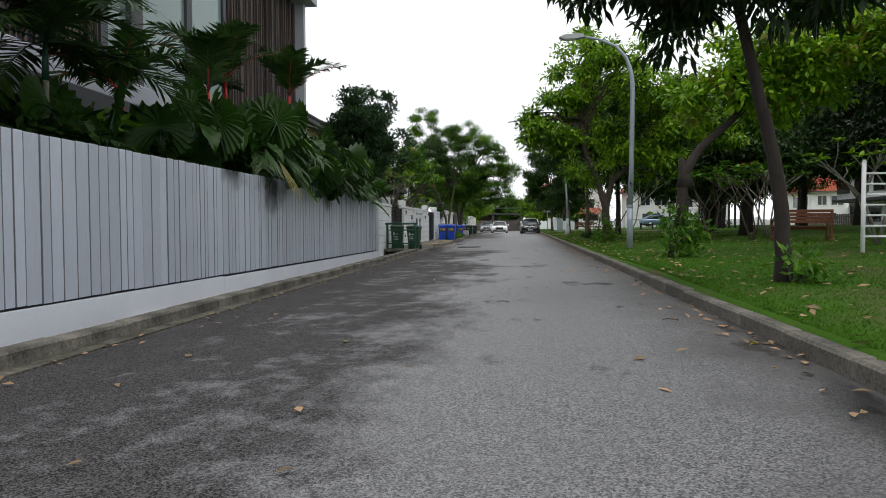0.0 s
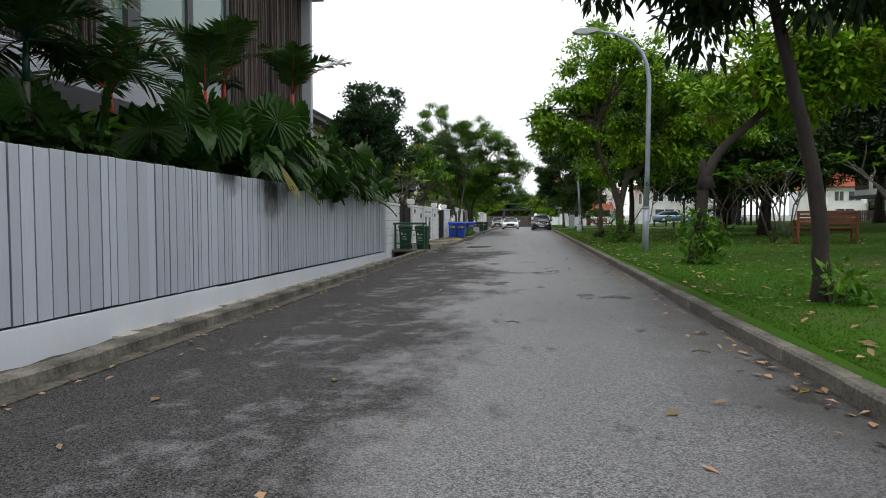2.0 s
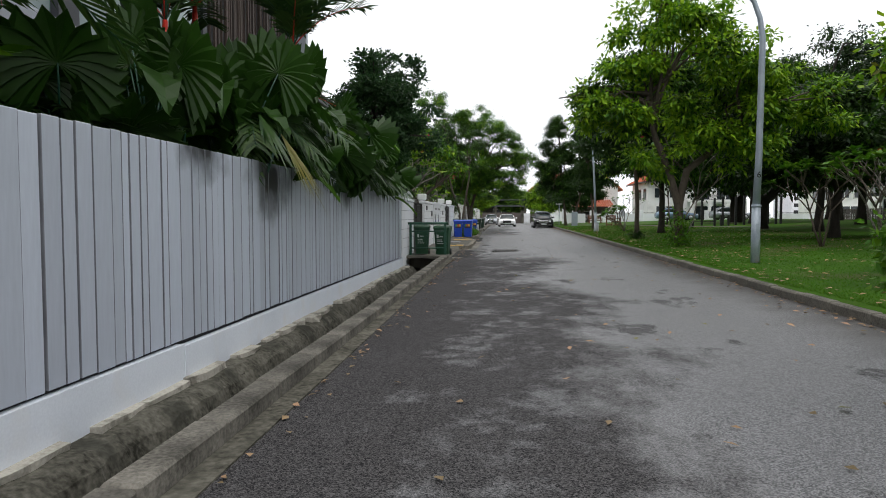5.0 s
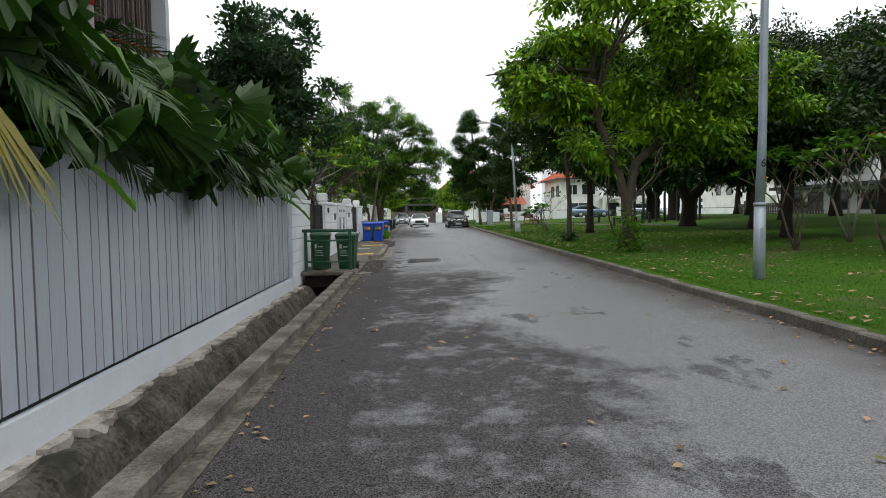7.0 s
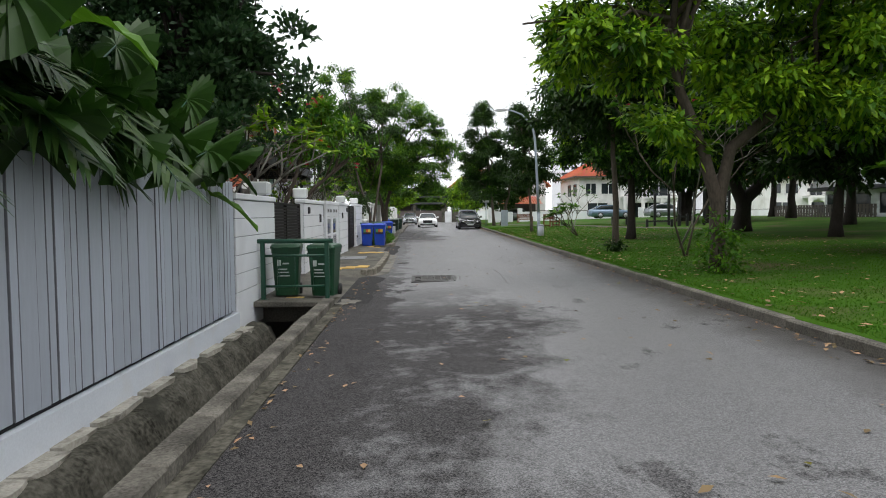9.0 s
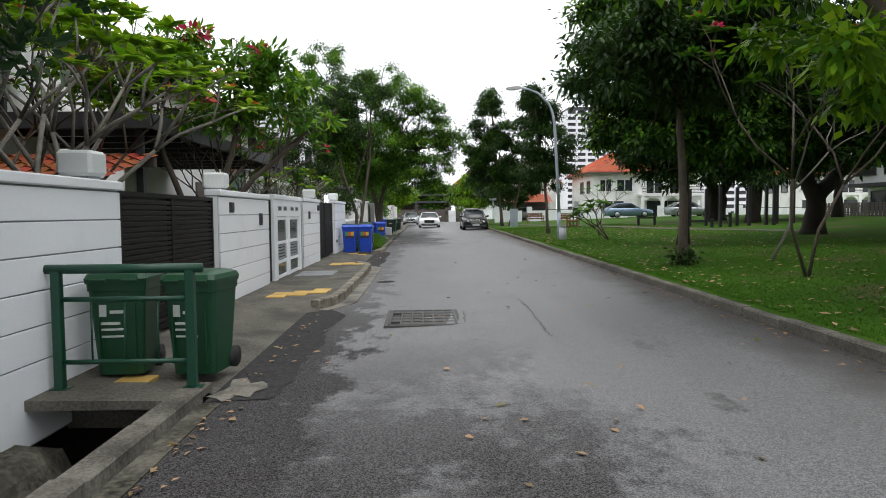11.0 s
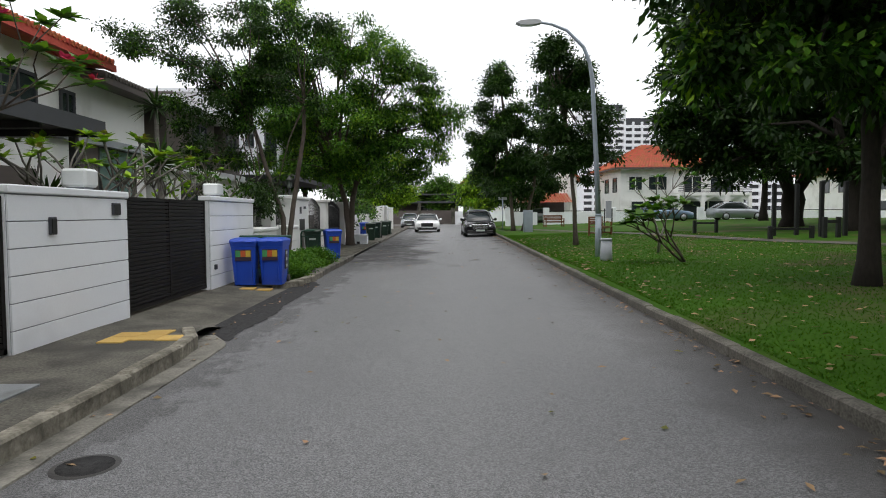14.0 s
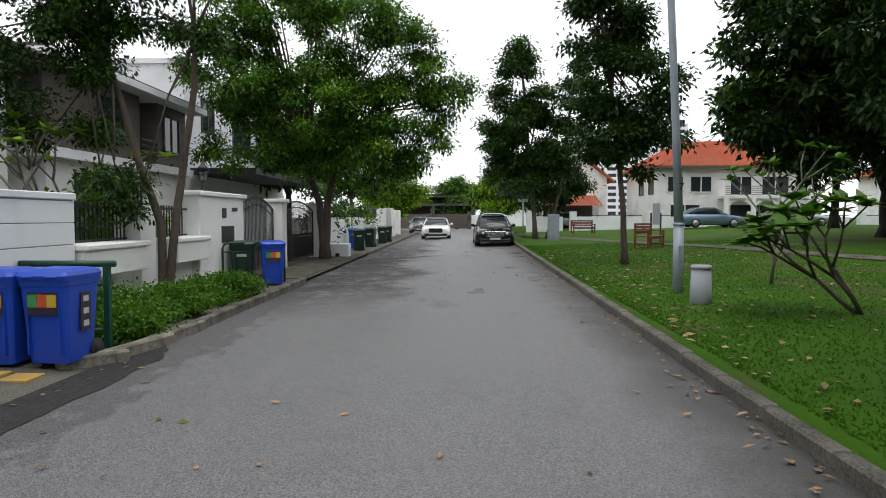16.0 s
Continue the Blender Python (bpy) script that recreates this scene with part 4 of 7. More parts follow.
# along the lawn
tree("slim leaning tree with dark drooping leaves above the kerb", [[(2.83, 9.4, 0.22), (2.81, 9.4, 0.85), (2.71, 9.4, 1.58), (2.53, 9.4, 2.31), (2.35, 9.4, 3.1), (2.2, 9.4, 3.8)]], 0.085,
     [(2.3, 9.4, 3.5, 1.2, 0.5), (1.35, 9.3, 3.65, 0.7, 0.35), (3.0, 9.5, 3.4, 0.7, 0.5), (1.68, 9.4, 2.95, 0.25, 0.35), (2.0, 9.5, 4.2, 1.9, 0.8), (3.4, 9.6, 4.3, 0.9, 0.6)], BARKD, DEEPLEAF,
     clumps=230, leaves=11000, length=0.21, width=0.032, clump=0.16, droop=0.8, seed=3)
tree("leaning tree with a forked hollow trunk and yellow-green leaves", [[(3.22, 15.6, 0.25), (3.31, 15.6, 1.1), (3.43, 15.7, 1.94), (3.77, 15.9, 2.44), (4.38, 16.2, 2.94), (4.98, 16.4, 3.5)], [(3.43, 15.7, 1.8), (3.40, 15.75, 2.0), (3.37, 15.8, 2.2)]], 0.115,
     [(4.6, 16.5, 3.6, 1.0, 0.7), (5.8, 16.5, 3.8, 1.3, 0.9), (6.6, 16.5, 4.3, 1.2, 0.8), (5.2, 16.6, 4.4, 1.0, 0.6)], BARKD, LIGHTLEAF,
     clumps=170, leaves=10000, length=0.17, width=0.045, clump=0.2, seed=4, second=((YELLEAF, 0.12), (MIDLEAF, 0.3)))
tree("spreading tree with bright fresh green leaves by the kerb", [[(3.69, 27.9, 0.23), (3.62, 27.9, 1.54), (3.35, 27.9, 2.58), (2.9, 27.9, 3.62), (2.7, 27.9, 5.0)], [(3.72, 27.95, 0.23), (3.66, 27.95, 1.54), (3.9, 27.9, 2.6), (4.72, 27.9, 3.31), (5.63, 27.9, 4.05)]], 0.14,
     [(2.0, 27.9, 4.9, 1.6, 1.1), (3.5, 27.9, 6.0, 2.2, 1.2), (5.0, 27.9, 4.5, 2.0, 1.2), (7.0, 27.9, 4.6, 1.6, 0.9), (2.9, 27.9, 3.6, 1.9, 0.9), (5.3, 27.9, 3.3, 1.6, 0.6), (3.5, 27.9, 7.3, 1.6, 0.9), (1.1, 27.8, 4.2, 0.8, 0.5), (0.6, 27.8, 5.0, 0.7, 0.4)], BARK, LIGHTLEAF,
     clumps=300, leaves=27000, length=0.19, width=0.046, clump=0.21, seed=5, droop=0.45, second=((MIDLEAF, 0.35), (DARKLEAF, 0.2)), branches=50)
tree("straight slender tree with a ringed grey-brown trunk", [[(3.81, 34.9, 0.30), (3.82, 34.9, 1.67), (3.72, 34.9, 3.09), (3.67, 34.9, 4.6)]], 0.10,
     [(3.1, 34.9, 4.3, 1.3, 0.6), (4.6, 34.9, 4.5, 1.6, 0.8), (3.9, 34.9, 5.2, 1.9, 0.9)], BARK, DARKLEAF, clumps=260, leaves=18000, length=0.2, width=0.04, clump=0.22, seed=6, droop=0.6)
tree("tall dense tree with a thick dark trunk and hanging foliage", [[(6.28, 41.1, 0.3), (6.33, 41.1, 2.0), (6.2, 41.1, 4.0), (6.4, 41.1, 6.2)]], 0.16,
     [(5.2, 41, 6.0, 2.0, 1.6), (4.6, 41, 8.0, 1.7, 1.3), (7.9, 41, 5.4, 2.3, 2.0), (5.3, 41, 3.6, 1.3, 0.8), (7.6, 41, 3.5, 2.0, 0.9), (8.2, 41, 8.0, 2.8, 1.7), (3.6, 41, 5.2, 0.7, 0.7), (4.2, 41, 4.1, 0.7, 0.8), (6.2, 40.4, 7.0, 2.4, 1.5), (9.7, 41, 3.3, 1.4, 0.8)], BARKD, DARKLEAF,
     clumps=760, leaves=52000, length=0.2, width=0.05, clump=0.26, droop=0.6, seed=7, second=((MIDLEAF, 0.5), (LIGHTLEAF, 0.06)))
tree("wide rain tree with a dark twisting trunk and low limbs", [[(12.4, 44.5, 0.45), (12.4, 44.5, 1.8), (12.0, 44.5, 2.9), (10.8, 44.5, 4.4)], [(12.45, 44.5, 0.45), (12.5, 44.5, 1.9), (13.4, 44.5, 2.8), (15.5, 44.5, 4.2)]], 0.34,
     [(10.6, 44, 5.2, 2.6, 1.2), (12.4, 44, 6.6, 2.8, 1.7), (15.5, 44.5, 6.0, 3.2, 1.6), (19.1, 44.5, 8.2, 4.6, 2.6), (14.2, 43, 4.2, 3.2, 0.7), (20.0, 44, 5.2, 3.4, 1.3), (9.6, 43, 4.4, 1.6, 0.7)], BARKD, DEEPLEAF,
     clumps=700, leaves=44000, length=0.22, width=0.055, clump=0.32, seed=8, second=((DARKLEAF, 0.35),))
tree("young upright tree with a narrow layered crown", [[(4.95, 55.8, 0.28), (4.85, 55.8, 2.0), (4.7, 55.9, 3.8), (4.4, 56, 6.2)]], 0.085,
     [(4.3, 56, 6.7, 0.75, 1.0), (4.1, 56, 7.7, 0.5, 0.45), (5.0, 56, 5.0, 1.1, 1.2), (4.7, 56, 3.8, 1.3, 0.9), (5.7, 56, 3.3, 0.8, 0.6), (5.2, 56, 6.3, 0.45, 0.8)], BARK, DARKLEAF,
     clumps=170, leaves=26000, length=0.15, width=0.04, clump=0.22, seed=9)
tree("twin upright street trees with dark layered crowns", [[(4.9, 75.4, 0.28), (4.7, 75.6, 3.0), (4.3, 76, 8.0)], [(5.6, 75.8, 0.28), (6.3, 76, 3.0), (6.9, 76, 8.0)]], 0.13,
     [(3.7, 76, 8.5, 1.3, 1.8), (4.7, 76, 6.2, 1.9, 2.0), (3.0, 76, 5.5, 1.2, 1.4), (4.2, 76, 3.9, 2.0, 1.3), (3.9, 76, 10.5, 0.7, 0.9), (6.9, 76, 8.7, 1.2, 1.9), (6.7, 76, 5.3, 1.4, 2.0)], BARK, DARKLEAF,
     clumps=300, leaves=42000, length=0.2, width=0.055, clump=0.3, seed=10, second=((MIDLEAF, 0.15),))
tree("huge old park tree with a massive trunk and domed crown", [[(18.5, 66, 0.7), (18.4, 66, 2.6), (17.2, 66, 5.5)], [(18.7, 66, 0.7), (18.9, 66, 2.6), (20.5, 66, 5.5)]], 0.42,
     [(13.8, 66, 7.6, 2.9, 2.9), (16.6, 66, 9.7, 4.7, 3.2), (19.8, 66, 7.6, 3.8, 3.2), (15.6, 66, 5.0, 3.2, 0.9), (12.4, 66, 6.6, 1.3, 1.9), (20, 66, 11, 4.5, 2.5), (17.5, 65.5, 3.9, 4.0, 0.7)], BARKD, DARKLEAF,
     clumps=600, leaves=36000, length=0.36, width=0.09, clump=0.42, seed=12, second=((DEEPLEAF, 0.4), (MIDLEAF, 0.12)))
tree("old park tree with low dark limbs over the lawn", [[(17.5, 59, 0.65), (17.4, 59, 2.8), (16.6, 59, 5.0)], [(17.6, 59, 0.65), (17.8, 59, 2.8), (19.5, 59, 5.5)]], 0.32,
     [(16.8, 60, 7.3, 3.4, 2.3), (15.8, 60, 4.9, 2.3, 0.8), (17.1, 60, 10.4, 3.6, 2.3), (21, 60, 7.2, 3.4, 2.4), (22, 59, 10, 3.6, 2.4), (18.5, 59, 3.7, 3.4, 0.7)], BARKD, DARKLEAF,
     clumps=480, leaves=28000, length=0.34, width=0.08, clump=0.4, seed=13, second=((DEEPLEAF, 0.4),))
for i, (x, y, s) in enumerate(((9.8, 31, 0.8), (16, 31, 1.1), (19, 36, 1.2), (12.5, 22, 1.2), (17, 22, 1.4), (10.5, 14, 1.1), (24, 50, 1.5), (27, 66, 1.5), (23, 28, 1.5), (15, 12, 1.3), (12.5, 38, 0.95), (30, 40, 1.6), (30, 54, 1.6), (31, 76, 1.5), (29, 26, 1.6), (33, 14, 1.6), (19, 47, 1.2), (24, 80, 1.3), (22, 12, 1.5))):
    z = lawn_z(x, y)
    tree("shady park tree with a dark spreading crown", [[(x, y, z), (x + 0.1, y, z + 2.0 * s), (x - 0.2, y, z + 3.6 * s)]], 0.2 * s,
         [(x - 1.6 * s, y, z + 4.4 * s, 2.0 * s, 1.0 * s), (x + 1.6 * s, y, z + 4.5 * s, 2.1 * s, 1.1 * s), (x, y + 1.0, z + 5.8 * s, 2.4 * s, 1.4 * s), (x + 0.3, y - 1.2, z + 4.0 * s, 1.9 * s, 0.8 * s), (x - 0.4, y + 0.6, z + 2.9 * s, 2.3 * s, 0.6 * s)], BARKD, (DARKLEAF, DEEPLEAF)[i % 2],
         clumps=280, leaves=14000, length=0.24, width=0.065, clump=0.34, seed=20 + i, second=((DEEPLEAF, 0.3), (MIDLEAF, 0.08)), group="park trees")

# behind the walls on the left
spires = []
for k in range(30):
    dx = 1.55 * math.sin(k * 2.4) * (0.3 + 0.7 * (k % 6) / 5)
    spires.append((-5.35 + dx, 25.2 + 0.8 * math.cos(k * 2.4), 5.35 - 0.75 * abs(dx) - 0.16 * ((k * 7) % 9), 0.21, 0.85))
tree("dense upright cool-green tree with spiky shoots behind the fence end", [[(-5.6, 25.3, 0.02), (-5.5, 25.2, 2.0), (-5.35, 25.2, 4.0)]], 0.12,
     [(-5.4, 25.2, 3.9, 1.1, 1.1), (-4.7, 25.2, 3.3, 0.6, 0.9), (-6.3, 25.2, 3.4, 0.8, 1.1), (-5.2, 25.2, 2.8, 1.1, 0.8)] + spires, BARKD, COOLLEAF,
     clumps=620, leaves=36000, length=0.12, width=0.034, clump=0.11, droop=-0.9, seed=40, flat=0.0, ring=False)
tree("street tree with two slim forking trunks and feathery leaves", [[(-4.41, 49.0, 0.0), (-4.43, 49.0, 1.38), (-4.83, 49.0, 2.59), (-5.05, 49.0, 3.42), (-5.45, 49.0, 4.6)], [(-4.38, 49.05, 0.0), (-4.2, 49.0, 1.38), (-3.99, 49.0, 2.68), (-3.83, 49.0, 3.69), (-3.81, 49.0, 4.6)]], 0.075,
     [(-7.7, 49, 5.9, 1.3, 0.6), (-5.3, 49, 5.3, 1.3, 0.7), (-6.5, 49, 4.1, 1.1, 0.5), (-3.9, 49, 5.9, 0.9, 0.7), (-5.2, 49, 6.6, 1.2, 0.6), (-6.6, 49, 6.7, 1.0, 0.5), (-6.1, 49, 3.1, 0.75, 0.7), (-6.2, 49, 4.6, 1.3, 0.5), (-4.0, 49, 4.5, 0.9, 0.35), (-4.9, 48.6, 2.0, 0.35, 0.6)], BARK, DARKLEAF,
     clumps=240, leaves=30000, length=0.10, width=0.026, clump=0.17, seed=41, second=((MIDLEAF, 0.2),), branches=60)
tree("broad street tree with dense green foliage overhanging the road", [[(-4.3, 62.0, 0.0), (-4.2, 62.0, 2.0), (-3.6, 61.5, 4.2)], [(-4.3, 62.0, 0.0), (-4.5, 62.0, 2.0), (-5.2, 61.5, 4.8)]], 0.16,
     [(-4.6, 61, 5.4, 2.5, 1.9), (-3.0, 61, 8.0, 2.0, 1.3), (-0.9, 61, 6.1, 1.5, 1.0), (-2.6, 61, 3.9, 2.4, 1.1), (-5.6, 61, 8.6, 1.8, 1.2), (-1.8, 61, 5.0, 2.1, 1.2), (-7.0, 61, 6.6, 1.9, 1.8), (-8.0, 61, 9.9, 0.6, 1.4), (-6.6, 61, 10.2, 0.5, 1.2),
      (-4.4, 61, 9.2, 1.4, 0.8), (-6.2, 61, 3.7, 1.9, 1.0), (0.1, 61, 5.6, 0.8, 0.6)], BARK, MIDLEAF,
     clumps=620, leaves=78000, length=0.15, width=0.036, clump=0.25, seed=42, second=((LIGHTLEAF, 0.14), (DARKLEAF, 0.4)), branches=50)
for i, (x, y, s, m) in enumerate(((-7.5, 88, 1.3, MIDLEAF), (-5.5, 103, 1.0, LIGHTLEAF), (4.8, 104, 1.0, LIGHTLEAF), (-9, 75, 1.5, MIDLEAF), (7.5, 92, 1.2, DARKLEAF), (0.5, 124, 1.1, MIDLEAF), (11, 108, 1.2, MIDLEAF))):
    tree("distant leafy street tree in full leaf", [[(x, y, 0.0), (x + 0.1, y, 1.6 * s), (x - 0.1, y, 3.0 * s)]], 0.14 * s,
         [(x - 1.2 * s, y, 3.4 * s, 1.7 * s, 1.0 * s), (x + 1.2 * s, y, 3.6 * s, 1.7 * s, 1.1 * s), (x, y, 4.9 * s, 1.9 * s, 1.2 * s), (x, y - 0.8, 2.6 * s, 1.6 * s, 0.8 * s)], BARK, m,
         clumps=200, leaves=11000, length=0.3, width=0.08, clump=0.36, seed=60 + i, group="distant trees", second=((DARKLEAF, 0.4),))


# ---- street lamps ----
def street_lamp(pts, tip, label, number):
    x, y, z = pts[0]
    s = empty("street_lamp", x, y, z, label, "street lamp", "street lamps")
    n = len(pts) - 1
    keep(tubes("pole", [([(x, y, z - 0.2), (x, y, z + 1.15)], 0.085)], GALV, sides=12), s)
    keep(tubes("collar", [([(x, y, z + 1.13), (x, y, z + 1.18)], 0.094)], GALV, sides=12), s)
    keep(tubes("shaft", [([(x, y, z + 1.15)] + pts[1:], [0.075] + [0.07 - 0.04 * i / n for i in range(1, n + 1)])], GALV, sides=12), s)
    bm = bmesh.new()
    tx, ty, tz = tip
    prism(bm, [(tx - 0.62, tz - 0.03), (tx - 0.5, tz + 0.03), (tx - 0.1, tz + 0.06), (tx + 0.05, tz + 0.03), (tx + 0.05, tz - 0.04), (tx - 0.15, tz - 0.08), (tx - 0.5, tz - 0.08)], ty - 0.11, ty + 0.11)
    keep(part("lamp_head", bm, LAMPHEAD), s)
    keep(boxes("lens", [(tx - 0.5, tx - 0.18, ty - 0.08, ty + 0.08, tz - 0.10, tz - 0.075)], CAPW), s)
    keep(boxes("access_door", [(x - 0.03, x + 0.03, y - 0.093, y - 0.083, z + 0.5, z + 0.8)], GALV), s)
    digit = bpy.data.curves.new("number", "FONT")
    digit.body, digit.size, digit.extrude, digit.align_x = number, 0.17, 0.002, "CENTER"
    tmp = new("number_curve", digit)
    bpy.context.view_layer.update()
    me = bpy.data.meshes.new_from_object(tmp.evaluated_get(bpy.context.evaluated_depsgraph_get()))
    bpy.data.objects.remove(tmp)
    me.materials.append(BLACK)
    sign = new("number", me)
    sign.matrix_world = pose(x + 0.01, y - 0.079, z + 1.72, 90, 0, 0)
    bpy.context.view_layer.update()
    keep(tagged(sign, "black painted number"), s)


street_lamp([(3.21, 20.45, 0.23), (3.24, 20.45, 2.39), (3.26, 20.45, 4.69), (3.20, 20.45, 5.1), (3.08, 20.45, 5.42), (2.81, 20.45, 5.73), (2.36, 20.45, 5.93), (1.91, 20.45, 6.02)], (1.9, 20.45, 6.03), "tall grey steel street lamp with a curved arm", "6")
street_lamp([(4.15, 49.2, 0.25), (4.08, 49.2, 2.92), (3.96, 49.2, 5.1), (3.88, 49.2, 5.55), (3.72, 49.2, 5.95), (3.26, 49.2, 6.4), (2.85, 49.2, 6.56), (2.5, 49.2, 6.62)], (2.5, 49.2, 6.62), "tall grey steel street lamp beside a concrete bollard", "7")


# ---- palms and garden plants behind the fence ----
def strip_leaf(v, f, a, d, side, length, width, sag):
    """A narrow leaf of two quads that bends down towards its tip."""
    o = len(v)
    m, e = a + d * length * 0.5 - Vector((0, 0, sag * 0.25)), a + d * length - Vector((0, 0, sag))
    v += [a - side * width * 0.3, a + side * width * 0.3, m - side * width * 0.5, m + side * width * 0.5, e]
    f += [(o, o + 1, o + 3, o + 2), (o + 2, o + 3, o + 4)]


def frond(v, f, root, heading, rise, length, rr, leaflets=26, leaf=0.42, width=0.05, sag=0.55, hang=0.15):
    """One feather frond: an arching rib with two rows of leaflets; gives back the rib."""
    hd = Vector((math.cos(heading), math.sin(heading), 0))
    rib = []
    for k in range(9):
        s = k / 8
        rib.append(root + hd * length * (s * math.cos(rise) + 0.1 * s * s) + Vector((0, 0, length * (s * math.sin(rise) - sag * s * s))))
    for k in range(leaflets):
        s = 0.12 + 0.88 * k / (leaflets - 1)
        i = min(int(s * 8), 7)
        p = rib[i].lerp(rib[i + 1], s * 8 - i)
        d0 = (rib[i + 1] - rib[i]).normalized()
        sd = d0.cross(Vector((0, 0, 1))).normalized()
        up = sd.cross(d0)
        n = leaf * (0.55 + 0.9 * math.sin(math.pi * (0.15 + 0.75 * s))) * rr.uniform(0.85, 1.1) * 0.75
        for q in (-1, 1):
            d = (d0 * (0.5 + 0.4 * s) + sd * q * 0.85 + up * rr.uniform(0.1, 0.45)).normalized()
            strip_leaf(v, f, p, d, (d.cross(up)).normalized(), n, width, n * (hang + rr.uniform(0, 0.25)))
    return rib


def palm(x, y, height, label, fronds=9, length=1.5, shaft=0.5, red=True, lean=(0, 0), seed=1, stem=0.045, leaf=0.42, rise=(0.5, 1.3), leaflets=26, base=0.02, sag=0.55):
    rr = random.Random(seed)
    p = empty("palm", x, y, base, label, "palm", "garden palms")
    top = Vector((x + lean[0], y + lean[1], height))
    foot = Vector((x, y, base - 0.1))
    if height > 0.6:
        keep(tubes("trunk", [([foot, foot.lerp(top, 0.5), top - Vector((0, 0, shaft))], [stem, stem * 0.85, stem * 0.85])], BARKG), p)
        keep(tagged(tubes("crownshaft", [([top - Vector((0, 0, shaft)), top - Vector((0, 0, shaft * 0.5)), top], [stem * 1.05, stem * 0.95, stem * 0.6])], PALMRED if red else RAIL), "glossy red sheath" if red else ""), p)
    for k in range(fronds):
        v, f = [], []
        a = 2 * math.pi * k / fronds + rr.uniform(-0.3, 0.3)
        rib = frond(v, f, top, a, rr.uniform(*rise), length * rr.uniform(0.8, 1.15), rr, leaflets, leaf, sag=sag * rr.uniform(0.8, 1.2))
        fr = keep(raw("frond", v, f, PALMLEAF), p)
        keep(tubes("rib", [(rib, [0.014 - 0.0012 * i for i in range(9)])], PALMRED if red and k % 2 else RAIL, sides=5), fr)
    return p


palm(-5.73, 14.0, 3.4, "sealing wax palm with a glossy red crownshaft", seed=1, length=1.8, fronds=9, rise=(0.75, 1.4), leaf=0.5, sag=0.42, leaflets=34)
palm(-5.75, 14.8, 3.8, "sealing wax palm with a glossy red crownshaft", seed=2, length=1.9, fronds=10, rise=(0.75, 1.4), leaf=0.5, sag=0.42, leaflets=34)
palm(-5.5, 18.0, 4.1, "sealing wax palm with a glossy red crownshaft", seed=3, length=1.8, fronds=9, rise=(0.75, 1.4), leaf=0.5, sag=0.42, leaflets=34)
palm(-6.3, 18.6, 3.3, "sealing wax palm with a glossy red crownshaft", seed=4, length=1.5, fronds=8, rise=(0.5, 1.2))
palm(-6.0, 11.6, 2.9, "sealing wax palm with an orange-red crownshaft", seed=5, length=1.8, fronds=10)
for i, (x, y, h, n) in enumerate(((-6.2, 10.2, 3.3, 1.9), (-6.3, 9.4, 3.6, 2.0))):
    palm(x, y, h, "large feather palm arching behind the fence", seed=6 + i, length=n, fronds=12, red=False, leaf=0.6, leaflets=34, rise=(0.2, 1.25), sag=0.6)
for i, (x, y, h) in enumerate(((-6.1, 10.4, 1.75), (-6.1, 11.4, 1.8), (-6.1, 12.3, 1.7), (-6.1, 13.1, 1.8), (-5.9, 15.4, 1.7), (-6.4, 12.8, 1.8), (-6.5, 16.5, 1.9), (-6.6, 14.2, 1.9), (-6.5, 10.8, 1.8))):
    palm(x, y, h, "bushy young palm with upright feather fronds", seed=30 + i, length=1.0, fronds=14, red=False, leaf=0.42, leaflets=26, rise=(0.2, 1.1), sag=0.5)


def fan_leaf(v, f, root, centre, facing, radius, rr, folds=36, sweep=2.6, sag=0.3):
    """A round pleated leaf hung at centre, opening away from root."""
    out = (centre - root).normalized()
    nrm = facing - out * facing.dot(out)
    nrm.normalize()
    sd = nrm.cross(out)
    o = len(v)
    v.append(centre)
    rings = (0.35, 0.7, 1.0)
    for k in range(folds + 1):
        a = -sweep + 2 * sweep * k / folds
        r = radius * (0.72 + 0.28 * math.cos(a * 0.5)) * rr.uniform(0.95, 1.03) * (1.0 if k % 2 else 0.84)
        for s in rings:
            z = (0.035 if k % 2 else -0.035) * radius * s
            drop = sag * radius * s * s * (0.5 + 0.5 * abs(math.sin(a)))
            v.append(centre + out * math.cos(a) * r * s + sd * math.sin(a) * r * s + nrm * z - Vector((0, 0, drop)))
    for k in range(folds):
        b = o + 1 + k * 3
        f.append((o, b, b + 3))
        f += [(b, b + 1, b + 4, b + 3), (b + 1, b + 2, b + 5, b + 4)]


def fan_palm(x, y, base, leaves, label, seed, radius=0.62, yellow=()):
    """leaves: the place of each leaf's centre."""
    rr = random.Random(seed)
    p = empty("fan_palm", x, y, 0.02, label, "fan palm", "garden palms")
    keep(tubes("trunk", [([(x, y, -0.05), (x, y, base)], 0.07)], BARK), p)
    root = Vector((x, y, base))
    for k, (lx, ly, lz) in enumerate(leaves):
        c = Vector((lx, ly, lz))
        v, f = [], []
        fan_leaf(v, f, root, c, Vector((rr.uniform(-0.2, 0.6), rr.uniform(-0.7, 0.1), 1.0)), radius * rr.uniform(0.85, 1.2), rr)
        lf = keep(raw("leaf", v, f, YELLEAF if k in yellow else FANLEAF), p)
        keep(tubes("stalk", [([root, root.lerp(c, 0.5) + Vector((0, 0, 0.12)), c], [0.016, 0.012, 0.008])], RAIL, sides=5), lf)


